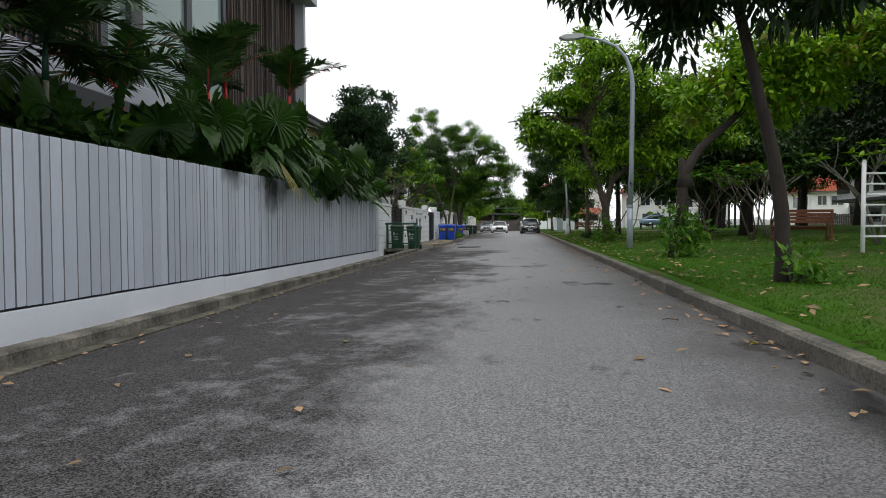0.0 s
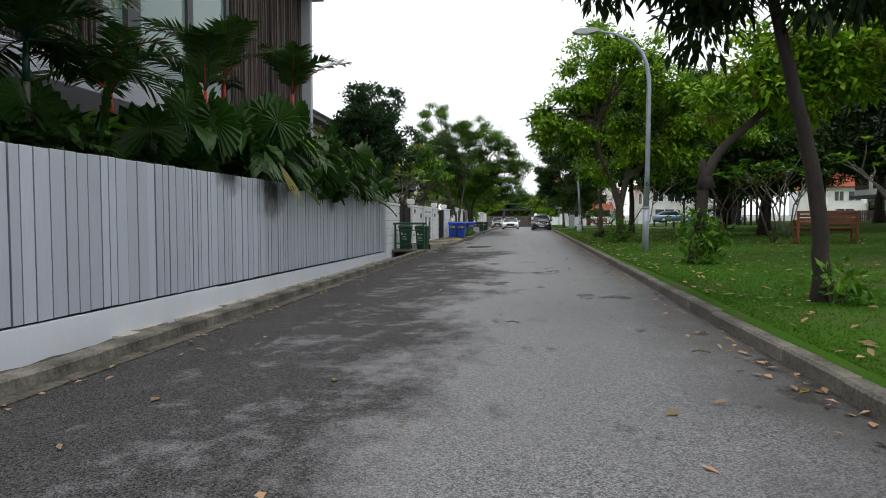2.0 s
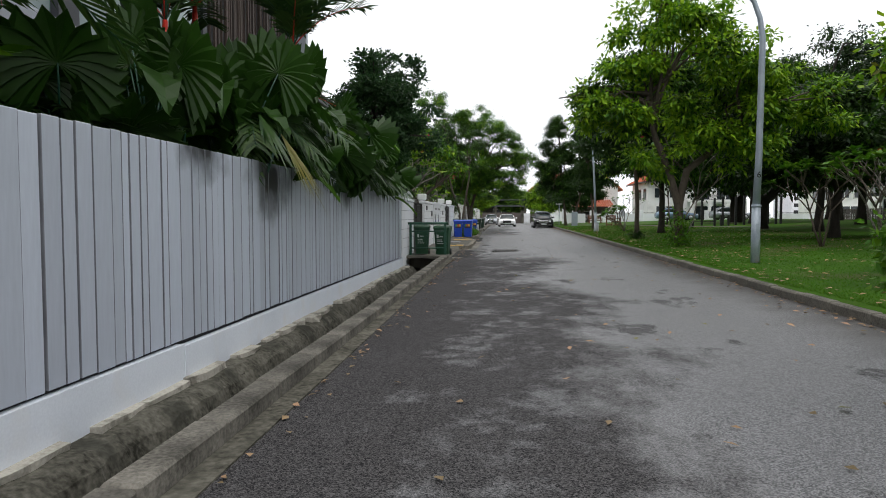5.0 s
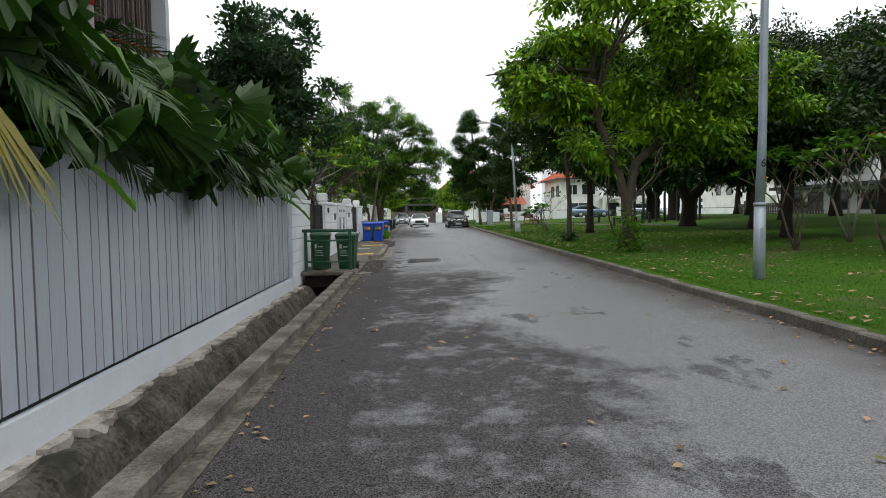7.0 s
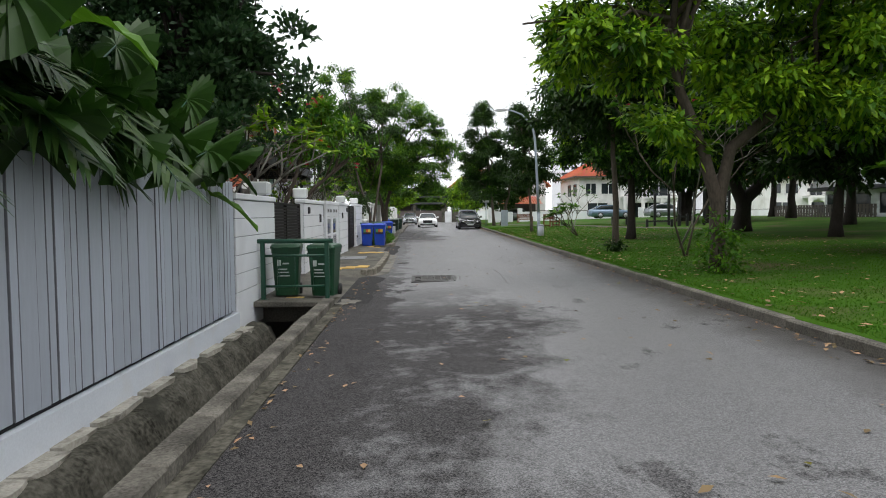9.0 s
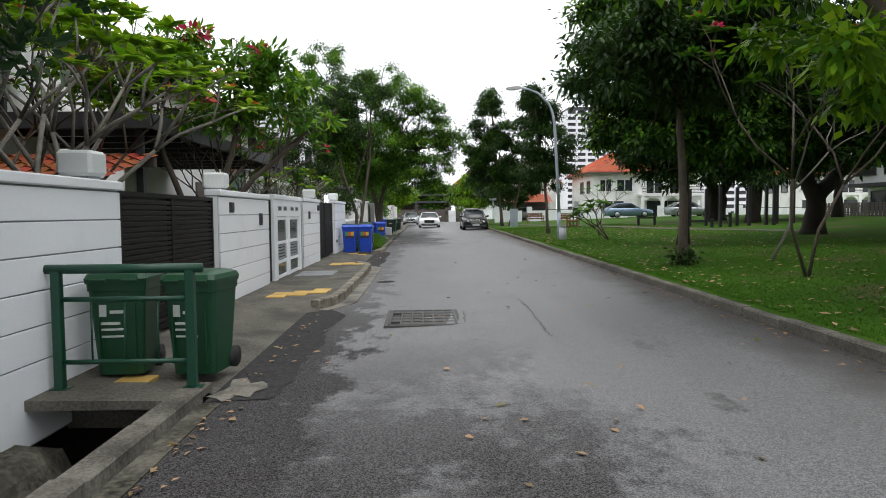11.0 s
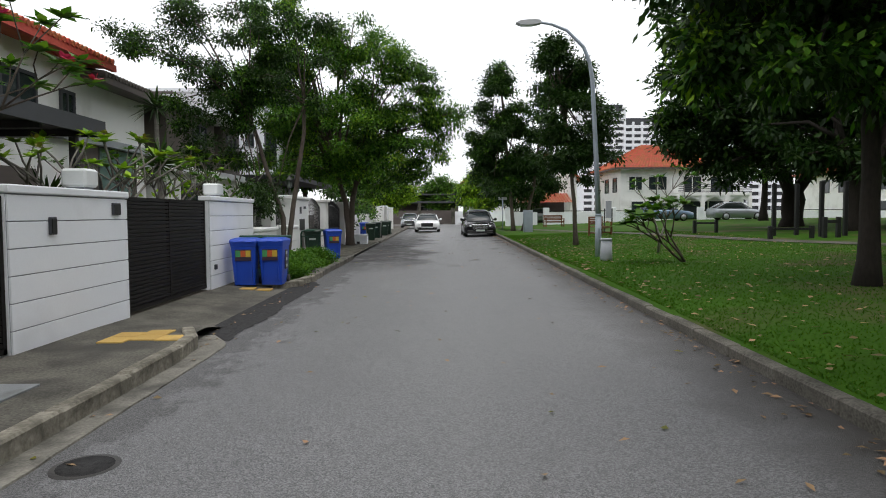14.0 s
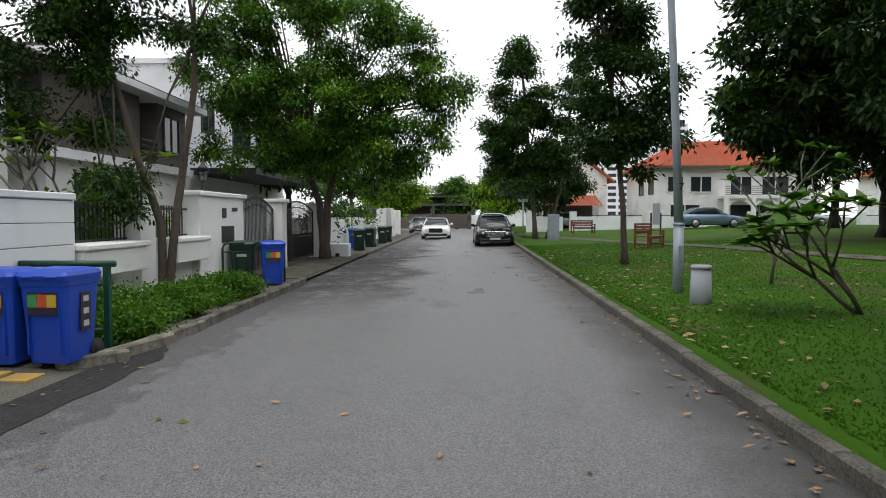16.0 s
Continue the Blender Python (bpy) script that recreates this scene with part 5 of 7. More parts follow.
rr = random.Random(77)
for i, (x, y) in enumerate(((-5.5, 15.6), (-5.4, 17.2), (-5.3, 18.8), (-5.3, 20.4), (-5.4, 22.0), (-5.6, 23.3))):
    low = 0.25 if i > 3 else 0
    pts = [(x + rr.uniform(-0.5, 0.85), y + rr.uniform(-1.0, 1.0), rr.uniform(2.0, 3.1) - low) for k in range(6)]
    pts += [(-4.5 + rr.uniform(0, 0.15), y + rr.uniform(-0.7, 0.7), rr.uniform(1.95, 2.15)) for k in range(2)]
    fan_palm(x, y, 1.3, pts, "fan palm with wide pleated leaves spilling over the fence", 80 + i, rr.uniform(0.42, 0.6))


for i, (x, y) in enumerate(((-5.9, 10.8), (-5.9, 12.4), (-5.9, 13.6))):
    pts = [(x + rr.uniform(-0.6, 0.5), y + rr.uniform(-0.8, 0.8), rr.uniform(2.0, 2.75)) for k in range(6)]
    fan_palm(x, y, 1.3, pts, "dark fan palm behind the fence top", 180 + i, rr.uniform(0.42, 0.55))


for i, (x, y) in enumerate(((-5.6, 13.4), (-5.25, 14.6), (-5.2, 15.5))):
    pts = [(x + rr.uniform(-0.4, 0.7), y + rr.uniform(-0.7, 0.7), rr.uniform(2.25, 3.2)) for k in range(8)]
    fan_palm(x, y, 1.4, pts, "tall fan palm leaning over the fence with dark pleated leaves", 220 + i, rr.uniform(0.5, 0.62))


def paddle_plant(x, y, label, seed, count=9, top=(1.9, 3.0)):
    """Long-stalked plants with broad paddle leaves that arch outwards."""
    rr = random.Random(seed)
    p = empty("paddle_plant", x, y, 0.02, label, "garden plant", "paddle plants")
    for k in range(count):
        a, h, n, w = rr.uniform(-2.2, 2.2), rr.uniform(*top), rr.uniform(0.7, 1.15), rr.uniform(0.12, 0.2)
        hd = Vector((math.cos(a), math.sin(a), 0))
        base = Vector((x, y, 0.0))
        tip = base + hd * 0.35 + Vector((0, 0, h))
        v, f = [], []
        sd = Vector((-hd.y, hd.x, 0))
        rows = 9
        for j in range(rows):
            s = j / (rows - 1)
            c = tip + hd * n * s * 0.9 + Vector((0, 0, n * (0.45 * s - 0.85 * s * s)))
            ww = w * math.sin(math.pi * min(0.97, 0.08 + 0.9 * s)) ** 0.7
            ripple = 0.02 * (1 if j % 2 else -1)
            v += [c - sd * ww + Vector((0, 0, 0.06 + ripple)), c, c + sd * ww + Vector((0, 0, 0.06 - ripple))]
            if j:
                o = j * 3
                f += [(o - 3, o - 2, o + 1, o), (o - 2, o - 1, o + 2, o + 1)]
        lf = keep(raw("leaf", v, f, rr.choice((FANLEAF, MIDLEAF, FANLEAF, DARKLEAF))), p)
        keep(tubes("stalk", [([base, base.lerp(tip, 0.6) - hd * 0.05, tip], [0.025, 0.018, 0.01])], RAIL, sides=5), lf)


for i, (x, y) in enumerate(((-5.3, 15.0), (-5.25, 16.2), (-5.2, 17.9), (-5.15, 19.4), (-5.2, 21.0), (-5.3, 22.6), (-5.4, 23.9), (-5.7, 13.6), (-5.6, 22.9), (-5.3, 14.6))):
    paddle_plant(x, y, "broad paddle-leaved plant leaning over the fence", 300 + i, 10 if i < 6 else 7, (1.75, 2.9) if i not in (5, 6, 8) else (1.6, 2.4))


def spilling_fronds(x, y, label, seed, count=5):
    rr = random.Random(seed)
    p = empty("feather_palm", x, y, 0.02, label, "palm", "garden palms")
    root = Vector((x, y, rr.uniform(2.3, 2.7)))
    keep(tubes("trunk", [([(x, y, -0.05), root], [0.05, 0.035])], BARK), p)
    for k in range(count):
        v, f = [], []
        rib = frond(v, f, root, rr.uniform(-1.3, 1.1), rr.uniform(0.1, 0.7), rr.uniform(1.0, 1.5), rr, 30, 0.45, 0.045, 0.75, 0.35)
        fr = keep(raw("frond", v, f, PALMLEAF), p)
        keep(tubes("rib", [(rib, [0.012 - 0.001 * i for i in range(9)])], RAIL, sides=5), fr)


for i, (x, y) in enumerate(((-5.35, 15.2), (-5.3, 16.7), (-5.3, 18.2), (-5.25, 19.9), (-5.3, 21.6))):
    spilling_fronds(x, y, "feather palm fronds spilling over the fence top", 340 + i)


def drooping_leaf(points, label):
    """Long pleated leaves that hang over the top of the fence."""
    p = empty("hanging_palm", points[0][0][0] - 0.8, points[0][0][1], 0.02, label, "palm", "garden palms")
    rr = random.Random(int(points[0][0][1] * 10))
    for start, tip in points:
        a, b = Vector(start), Vector(tip)
        v, f = [], []
        for k in range(21):
            off = (k - 10) / 10
            d = (b - a).normalized()
            sd = d.cross(Vector((0.6, 0.0, 0.8))).normalized()
            e = (d + sd * off * 0.42).normalized()
            strip_leaf(v, f, a, e, sd, (b - a).length * (1.0 - 0.35 * abs(off)) * rr.uniform(0.75, 1.1), 0.045, rr.uniform(0.05, 0.2))
        keep(raw("leaf", v, f, YELLEAF if start[1] == 14.3 else FANLEAF), p)
    keep(tubes("stem", [([(points[0][0][0] - 0.8, points[0][0][1], -0.05), points[0][0]], [0.03, 0.015])], RAIL, sides=6), p)


drooping_leaf([((-4.5, 14.3, 2.15), (-3.9, 14.1, 1.35)), ((-4.55, 14.8, 2.3), (-4.0, 14.7, 1.6)), ((-4.6, 13.9, 2.3), (-4.1, 13.4, 1.75))], "pleated palm leaves drooping over the fence, one yellow")
drooping_leaf([((-4.55, 17.5, 2.3), (-3.95, 17.8, 1.6)), ((-4.6, 16.6, 2.4), (-4.0, 16.3, 1.75)), ((-4.6, 18.4, 2.35), (-4.0, 18.6, 1.8))], "pleated palm leaves drooping over the fence")
drooping_leaf([((-4.6, 21.4, 2.3), (-4.05, 21.6, 1.65)), ((-4.6, 22.4, 2.25), (-4.1, 22.9, 1.7)), ((-4.65, 20.4, 2.35), (-4.1, 20.1, 1.8))], "pleated palm leaves drooping over the fence end")


def shrub(x, y, z, r, h, leaf, label, n=1500, length=0.14, width=0.03, seed=1, droop=0.0, category="shrub", group="", clump=0.11):
    rng = np.random.default_rng(seed)
    s = empty("shrub", x, y, z, label, category, group)
    c, _ = crown_points([(x, y, z + h * 0.55, r, h * 0.5), (x + r * 0.3, y - r * 0.2, z + h * 0.4, r * 0.8, h * 0.4)], 60, rng, gap=0.05)
    v, f = leaf_cloud(c, np.full(len(c), clump), n, length, width, droop, rng, 0.3)
    keep(new("foliage", tri_mesh("foliage", v, f, leaf)), s)
    rr = random.Random(seed)
    keep(tubes("stem", [([(x, y, z - 0.06), Vector((x, y, z)).lerp(Vector(c[rr.randrange(len(c))]), 0.6), Vector(c[rr.randrange(len(c))])], [0.018, 0.012, 0.005]) for k in range(7)], BARK, sides=5), s)
    return s


for i, y in enumerate(span(10.2, 24.4, 1.0)):
    shrub(-6.1, y, 0.6, 0.6, 1.6 + 0.2 * math.sin(i * 1.7), (DARKLEAF, MIDLEAF, COOLLEAF)[i % 3], "broad-leaved garden shrub crowding behind the fence", 1000, 0.3, 0.07, 100 + i, group="fence shrubs", clump=0.13)
shrub(2.87, 9.25, 0.22, 0.2, 0.36, MIDLEAF, "leafy young shoots at the foot of the leaning tree", 200, 0.12, 0.026, 140)
shrub(3.2, 15.45, 0.24, 0.45, 1.0, MIDLEAF, "fresh green shoots sprouting from the trunk base", 750, 0.15, 0.035, 141)
shrub(3.6, 27.7, 0.24, 0.28, 1.0, MIDLEAF, "leafy shoots climbing the trunk base", 600, 0.14, 0.03, 142)
shrub(3.85, 34.7, 0.28, 0.22, 0.3, DARKLEAF, "small dark shoots at the foot of the grey trunk", 300, 0.12, 0.03, 143)
shrub(-4.25, 47.2, -0.02, 0.5, 0.62, MIDLEAF, "low clipped hedge with small bright leaves", 3200, 0.07, 0.02, 144, category="hedge", group="low hedge")
for i, y in enumerate((46.5, 48.0, 48.8, 49.6, 50.4, 51.1)):
    shrub(-3.92, y, -0.02, 0.48, 0.42, MIDLEAF, "low clipped hedge with small bright leaves", 5200, 0.06, 0.018, 145 + i, category="hedge", group="low hedge")


# ---- frangipani ----
def frangipani(x, y, z, height, label, leaf, seed, depth=4, spread=0.75, flowers=None, thick=0.05, rosette=11, length=0.26, stems=3, lean=(0, 0), bark=BARKG):
    rr = random.Random(seed)
    t = empty("frangipani", x, y, z, label, "frangipani tree", "frangipani trees")
    lines, tips = [], []

    def grow(p, d, n, r, level):
        m = p + d * n * 0.5 + Vector((rr.uniform(-1, 1), rr.uniform(-1, 1), 0.3)) * n * 0.08
        e = p + d * n
        lines.append(([p, m, e], [r, r * 0.85, r * 0.72]))
        if level == 0:
            tips.append((e, d))
            return
        turn = rr.uniform(0, 6.28)
        for k in range(rr.choice((2, 3, 3))):
            a = turn + k * 2.2 + rr.uniform(-0.3, 0.3)
            e2 = (d + Vector((math.cos(a), math.sin(a), 0.15)) * spread).normalized()
            grow(e, e2, n * rr.uniform(0.6, 0.85), r * 0.68, level - 1)

    seg = height / (1.05 * sum(0.72 ** k for k in range(depth)))
    for k in range(stems):
        a = k * 6.28 / stems + rr.uniform(0, 1)
        grow(Vector((x, y, z - 0.05)), Vector((math.cos(a) * 0.35 + lean[0], math.sin(a) * 0.35 + lean[1], 1)).normalized(), seg * 1.4, thick, depth - 1)
    if len(lines) > 45:
        keep(tagged(tubes("branchwork", lines, bark, sides=6), "bare forking branches", kind="stuff"), t)
    else:
        for line in lines:
            keep(tubes("branch", [line], bark, sides=6), t)
    v, f, fv, ff = [], [], [], []
    for p, d in tips:
        for k in range(rosette):
            a = k * 2.4 + rr.uniform(-0.2, 0.2)
            e = (d * rr.uniform(0.15, 0.9) + Vector((math.cos(a), math.sin(a), rr.uniform(-0.1, 0.3)))).normalized()
            sd = e.cross(Vector((0, 0, 1))).normalized()
            n = length * rr.uniform(0.7, 1.15)
            strip_leaf(v, f, p, e, sd, n, n * 0.4, n * 0.25)
        if flowers and rr.random() < 0.3:
            for k in range(10):
                e = Vector((rr.uniform(-1, 1), rr.uniform(-1, 1), rr.uniform(0.2, 1))).normalized()
                strip_leaf(fv, ff, p + d * 0.06 + e * 0.05, e, e.cross(Vector((0.3, 0.2, 1))).normalized(), 0.09, 0.06, 0.02)
    keep(raw("foliage", v, f, leaf), t)
    if fv:
        keep(tagged(raw("blossom", fv, ff, flowers), "clusters of blossom"), t)
    return t


tree("spreading frangipani with red blossom overhanging the white wall", [[(-6.3, 34.3, 0.02), (-6.2, 34.3, 1.2), (-6.7, 34.3, 2.5), (-7.0, 34.3, 3.6)], [(-6.2, 34.3, 0.02), (-6.0, 34.3, 1.1), (-5.5, 34.3, 2.3), (-5.2, 34.4, 3.5)], [(-6.2, 34.4, 0.02), (-5.9, 34.4, 1.0), (-5.0, 34.3, 2.1), (-4.0, 34.3, 2.9)]], 0.075,
     [(-6.8, 34.3, 4.4, 1.0, 0.6), (-5.5, 34.3, 4.3, 1.1, 0.6), (-4.4, 34.3, 3.6, 0.8, 0.5), (-5.6, 34.6, 3.4, 0.9, 0.4), (-7.7, 34.3, 4.1, 0.7, 0.6), (-3.6, 34.3, 3.05, 0.45, 0.3)], BARK, MIDLEAF,
     clumps=170, leaves=4200, length=0.24, width=0.045, clump=0.13, droop=0.1, seed=71, branches=110, second=((LIGHTLEAF, 0.2), (FLOWER, 0.05)), category="frangipani tree", group="frangipani trees", name="frangipani")
frangipani(-6.3, 37.0, 0.02, 3.0, "spreading frangipani with red blossom behind the gate", MIDLEAF, 2, depth=5, spread=0.6, flowers=FLOWER, stems=3, thick=0.04, rosette=12, length=0.26, bark=BARK)
frangipani(-7.6, 31.4, 0.02, 3.6, "tall frangipani with orange blossom behind the wall", LIGHTLEAF, 3, depth=5, flowers=ORANGEFL, stems=3, thick=0.045, rosette=14, length=0.3, bark=BARK)
frangipani(-5.9, 28.4, 0.02, 2.9, "leafy frangipani leaning over the white wall", LIGHTLEAF, 4, depth=4, stems=4, thick=0.05, rosette=14)
frangipani(6.9, 25.6, 0.30, 1.9, "bare-stemmed frangipani on the lawn", MIDLEAF, 5, depth=3, stems=3, thick=0.03, rosette=16, length=0.32, bark=BARK)
frangipani(7.5, 23.4, 0.32, 2.0, "bare-stemmed frangipani with an orange bloom", MIDLEAF, 6, depth=3, stems=3, thick=0.03, flowers=ORANGEFL, rosette=16, length=0.32, bark=BARK)
frangipani(4.63, 31.75, 0.26, 3.4, "tall frangipani with a pale forked trunk and red bloom", MIDLEAF, 7, depth=4, stems=2, thick=0.03, flowers=FLOWER, lean=(0.1, 0), rosette=15, length=0.3, bark=BARK)
frangipani(5.75, 35.0, 0.30, 3.2, "slender frangipani sapling on the lawn", MIDLEAF, 8, depth=4, stems=1, thick=0.035)
frangipani(5.53, 46.4, 0.29, 1.25, "low leaning frangipani with big fresh leaves", MIDLEAF, 9, depth=3, stems=3, thick=0.03, lean=(-0.8, 0.1), rosette=20, length=0.36, bark=BARK)
frangipani(6.1, 50.1, 0.30, 1.9, "small frangipani with spreading bare limbs", MIDLEAF, 10, depth=3, stems=2, thick=0.03)
frangipani(8.6, 18.5, 0.35, 2.0, "bushy frangipani with fresh green leaves", LIGHTLEAF, 11, depth=3, stems=4, thick=0.035)
frangipani(9.5, 27.5, 0.38, 2.2, "bushy frangipani with fresh green leaves", MIDLEAF, 12, depth=3, stems=4, thick=0.035)
frangipani(-6.1, 41.6, 0.02, 2.2, "low frangipani with yellow buds behind the gate", LIGHTLEAF, 13, depth=3, stems=4, thick=0.04, flowers=YELLEAF)
frangipani(-6.6, 45.5, 0.02, 2.3, "low frangipani behind the end wall", MIDLEAF, 14, depth=3, stems=4, thick=0.04)
frangipani(-6.2, 48.6, 0.02, 2.4, "garden frangipani behind the planter", LIGHTLEAF, 15, depth=3, stems=4, thick=0.04)


def dracaena(x, y, top, label, seed):
    rr = random.Random(seed)
    d = empty("dracaena", x, y, 0.02, label, "dracaena", "dracaenas")
    keep(tubes("stem", [([(x, y, -0.05), (x + 0.05, y, top * 0.5), (x, y, top)], 0.06)], BARKG), d)
    v, f = [], []
    for k in range(80):
        a, e = rr.uniform(0, 6.28), rr.uniform(-0.5, 1.3)
        q = Vector((math.cos(a) * math.cos(e), math.sin(a) * math.cos(e), math.sin(e)))
        strip_leaf(v, f, Vector((x, y, top)), q, q.cross(Vector((0, 0.2, 1))).normalized(), rr.uniform(0.6, 0.85), 0.06, rr.uniform(0.05, 0.25))
    keep(raw("foliage", v, f, PALMLEAF), d)


dracaena(-6.15, 45.2, 2.55, "spiky dracaena on a bare grey stem", 1)
dracaena(-6.9, 42.4, 1.7, "spiky dracaena behind the gate", 2)
dracaena(-8.4, 50.5, 4.6, "tall dracaena above the garden", 3)
for i, (x, y, h) in enumerate(((-7.0, 38.5, 1.9), (-6.4, 39.6, 1.5), (-6.8, 47.0, 2.0), (-6.6, 50.5, 2.2), (-6.4, 52.3, 2.0))):
    shrub(x, y, 0.02, 0.8, h, (LIGHTLEAF, MIDLEAF)[i % 2], "leafy garden shrub behind the wall", 1300, 0.2, 0.05, 170 + i, group="garden shrubs", clump=0.16)


# ---- houses on the left ----
def timber_house():
    h = empty("modern_house", -12, 18, 0, "modern house with upright timber screens and tinted windows", "house")
    keep(boxes("wall", [(-18, -9.0, 6, 28.3, 0, 10.5)], SLATE), h)
    keep(boxes("band", [(-9.0, -8.35, 5, 28.45, 3.58, 4.06)], BAND, bevel=0.02), h)
    keep(boxes("fascia", [(-9.0, -8.1, 5, 20.5, 3.05, 3.5)], SLATE), h)
    keep(boxes("corner_post", [(-9.2, -8.3, 28.3, 28.55, 0, 10.3)], BAND), h)
    keep(boxes("roof_edge", [(-18.5, -7.9, 5, 28.9, 9.9, 10.3)], BAND, bevel=0.02), h)
    w = keep(boxes("window", [(-8.75, -8.6, 15.2, 15.45, 4.06, 8.6), (-8.75, -8.55, 16.25, 16.75, 4.06, 8.6), (-8.75, -8.6, 19.0, 19.3, 4.06, 8.6), (-8.75, -8.6, 21.3, 21.5, 4.06, 8.6), (-8.75, -8.6, 15.2, 21.5, 8.4, 8.7)], SLATE), h)
    for a, b in ((15.45, 16.25), (16.75, 19.0), (19.3, 21.3)):
        keep(boxes("pane", [(-8.72, -8.68, a, b, 4.06, 8.45)], WINDOWG), w)
        keep(boxes("film", [(-8.675, -8.665, a + 0.05, b - 0.05, 4.1, 5.15)], BLIND), w)
    rr = random.Random(4)
    for y0, y1, z0, z1 in ((6.0, 15.2, 4.1, 9.8), (21.5, 28.3, 4.1, 9.8)):
        y = y0
        while y < y1:
            x = -8.75 + rr.uniform(0, 0.16)
            keep(boxes("batten", [(x - 0.03, x + 0.02, y, y + rr.choice((0.035, 0.05, 0.07)), z0 + rr.choice((0, 0, 0.3)), z1)], TIMBER), h)
            y += rr.uniform(0.085, 0.14)


timber_house()


def tiled_slope(parent, x0, x1, ya, za, yb, zb, material=ROOF, step=0.33, along=0.28):
    """Rows of curved tiles on a slope that rises from (ya, za) to (yb, zb), running along x."""
    v, f = [], []
    d = Vector((0, yb - ya, zb - za))
    n = max(1, round(d.length / step))
    k = max(1, round((x1 - x0) / along))
    up = Vector((0, -(zb - za), yb - ya)).normalized()
    if up.z < 0:
        up = -up
    for i in range(n):
        a, b = Vector((0, ya, za)) + d * (i / n), Vector((0, ya, za)) + d * ((i + 1.12) / n)
        for j in range(k):
            xa, xb = x0 + (x1 - x0) * j / k, x0 + (x1 - x0) * (j + 0.94) / k
            o = len(v)
            v += [Vector((xa, 0, 0)) + a + up * 0.03, Vector(((xa + xb) / 2, 0, 0)) + a + up * 0.09, Vector((xb, 0, 0)) + a + up * 0.03,
                  Vector((xa, 0, 0)) + b + up * 0.0, Vector(((xa + xb) / 2, 0, 0)) + b + up * 0.055, Vector((xb, 0, 0)) + b + up * 0.0]
            f += [(o, o + 1, o + 4, o + 3), (o + 1, o + 2, o + 5, o + 4)]
    ob = raw("roof_tile", v, f, material)
    tagged(ob, kind="stuff")
    return keep(ob, parent)


def window(parent, x, y0, y1, z0, z1, face=1, material=PANE, frame=SLATE):
    """A framed window in a wall that faces along x, standing proud of it."""
    w = keep(boxes("window", [(x, x + 0.06 * face, y0, y0 + 0.08, z0, z1), (x, x + 0.06 * face, y1 - 0.08, y1, z0, z1), (x, x + 0.06 * face, y0, y1, z0, z0 + 0.08), (x, x + 0.06 * face, y0, y1, z1 - 0.08, z1),
                              (x, x + 0.05 * face, (y0 + y1) / 2 - 0.03, (y0 + y1) / 2 + 0.03, z0, z1)] if face > 0 else
                   [(x - 0.06, x, y0, y0 + 0.08, z0, z1), (x - 0.06, x, y1 - 0.08, y1, z0, z1), (x - 0.06, x, y0, y1, z0, z0 + 0.08), (x - 0.06, x, y0, y1, z1 - 0.08, z1)], frame), parent)
    keep(boxes("pane", [(x + 0.004, x + 0.02, y0 + 0.05, y1 - 0.05, z0 + 0.05, z1 - 0.05)] if face > 0 else [(x - 0.02, x - 0.004, y0 + 0.05, y1 - 0.05, z0 + 0.05, z1 - 0.05)], material), w)


def front_window(parent, y, x0, x1, z0, z1, material=PANE, frame=CREAM):
    """A framed window in a wall that faces down the road."""
    w = keep(boxes("window", [(x0, x0 + 0.1, y - 0.08, y, z0, z1), (x1 - 0.1, x1, y - 0.08, y, z0, z1), (x0, x1, y - 0.08, y, z0, z0 + 0.1), (x0, x1, y - 0.08, y, z1 - 0.1, z1), ((x0 + x1) / 2 - 0.04, (x0 + x1) / 2 + 0.04, y - 0.07, y, z0, z1)], frame), parent)
    keep(boxes("pane", [(x0 + 0.06, x1 - 0.06, y - 0.03, y - 0.005, z0 + 0.06, z1 - 0.06)], material), w)


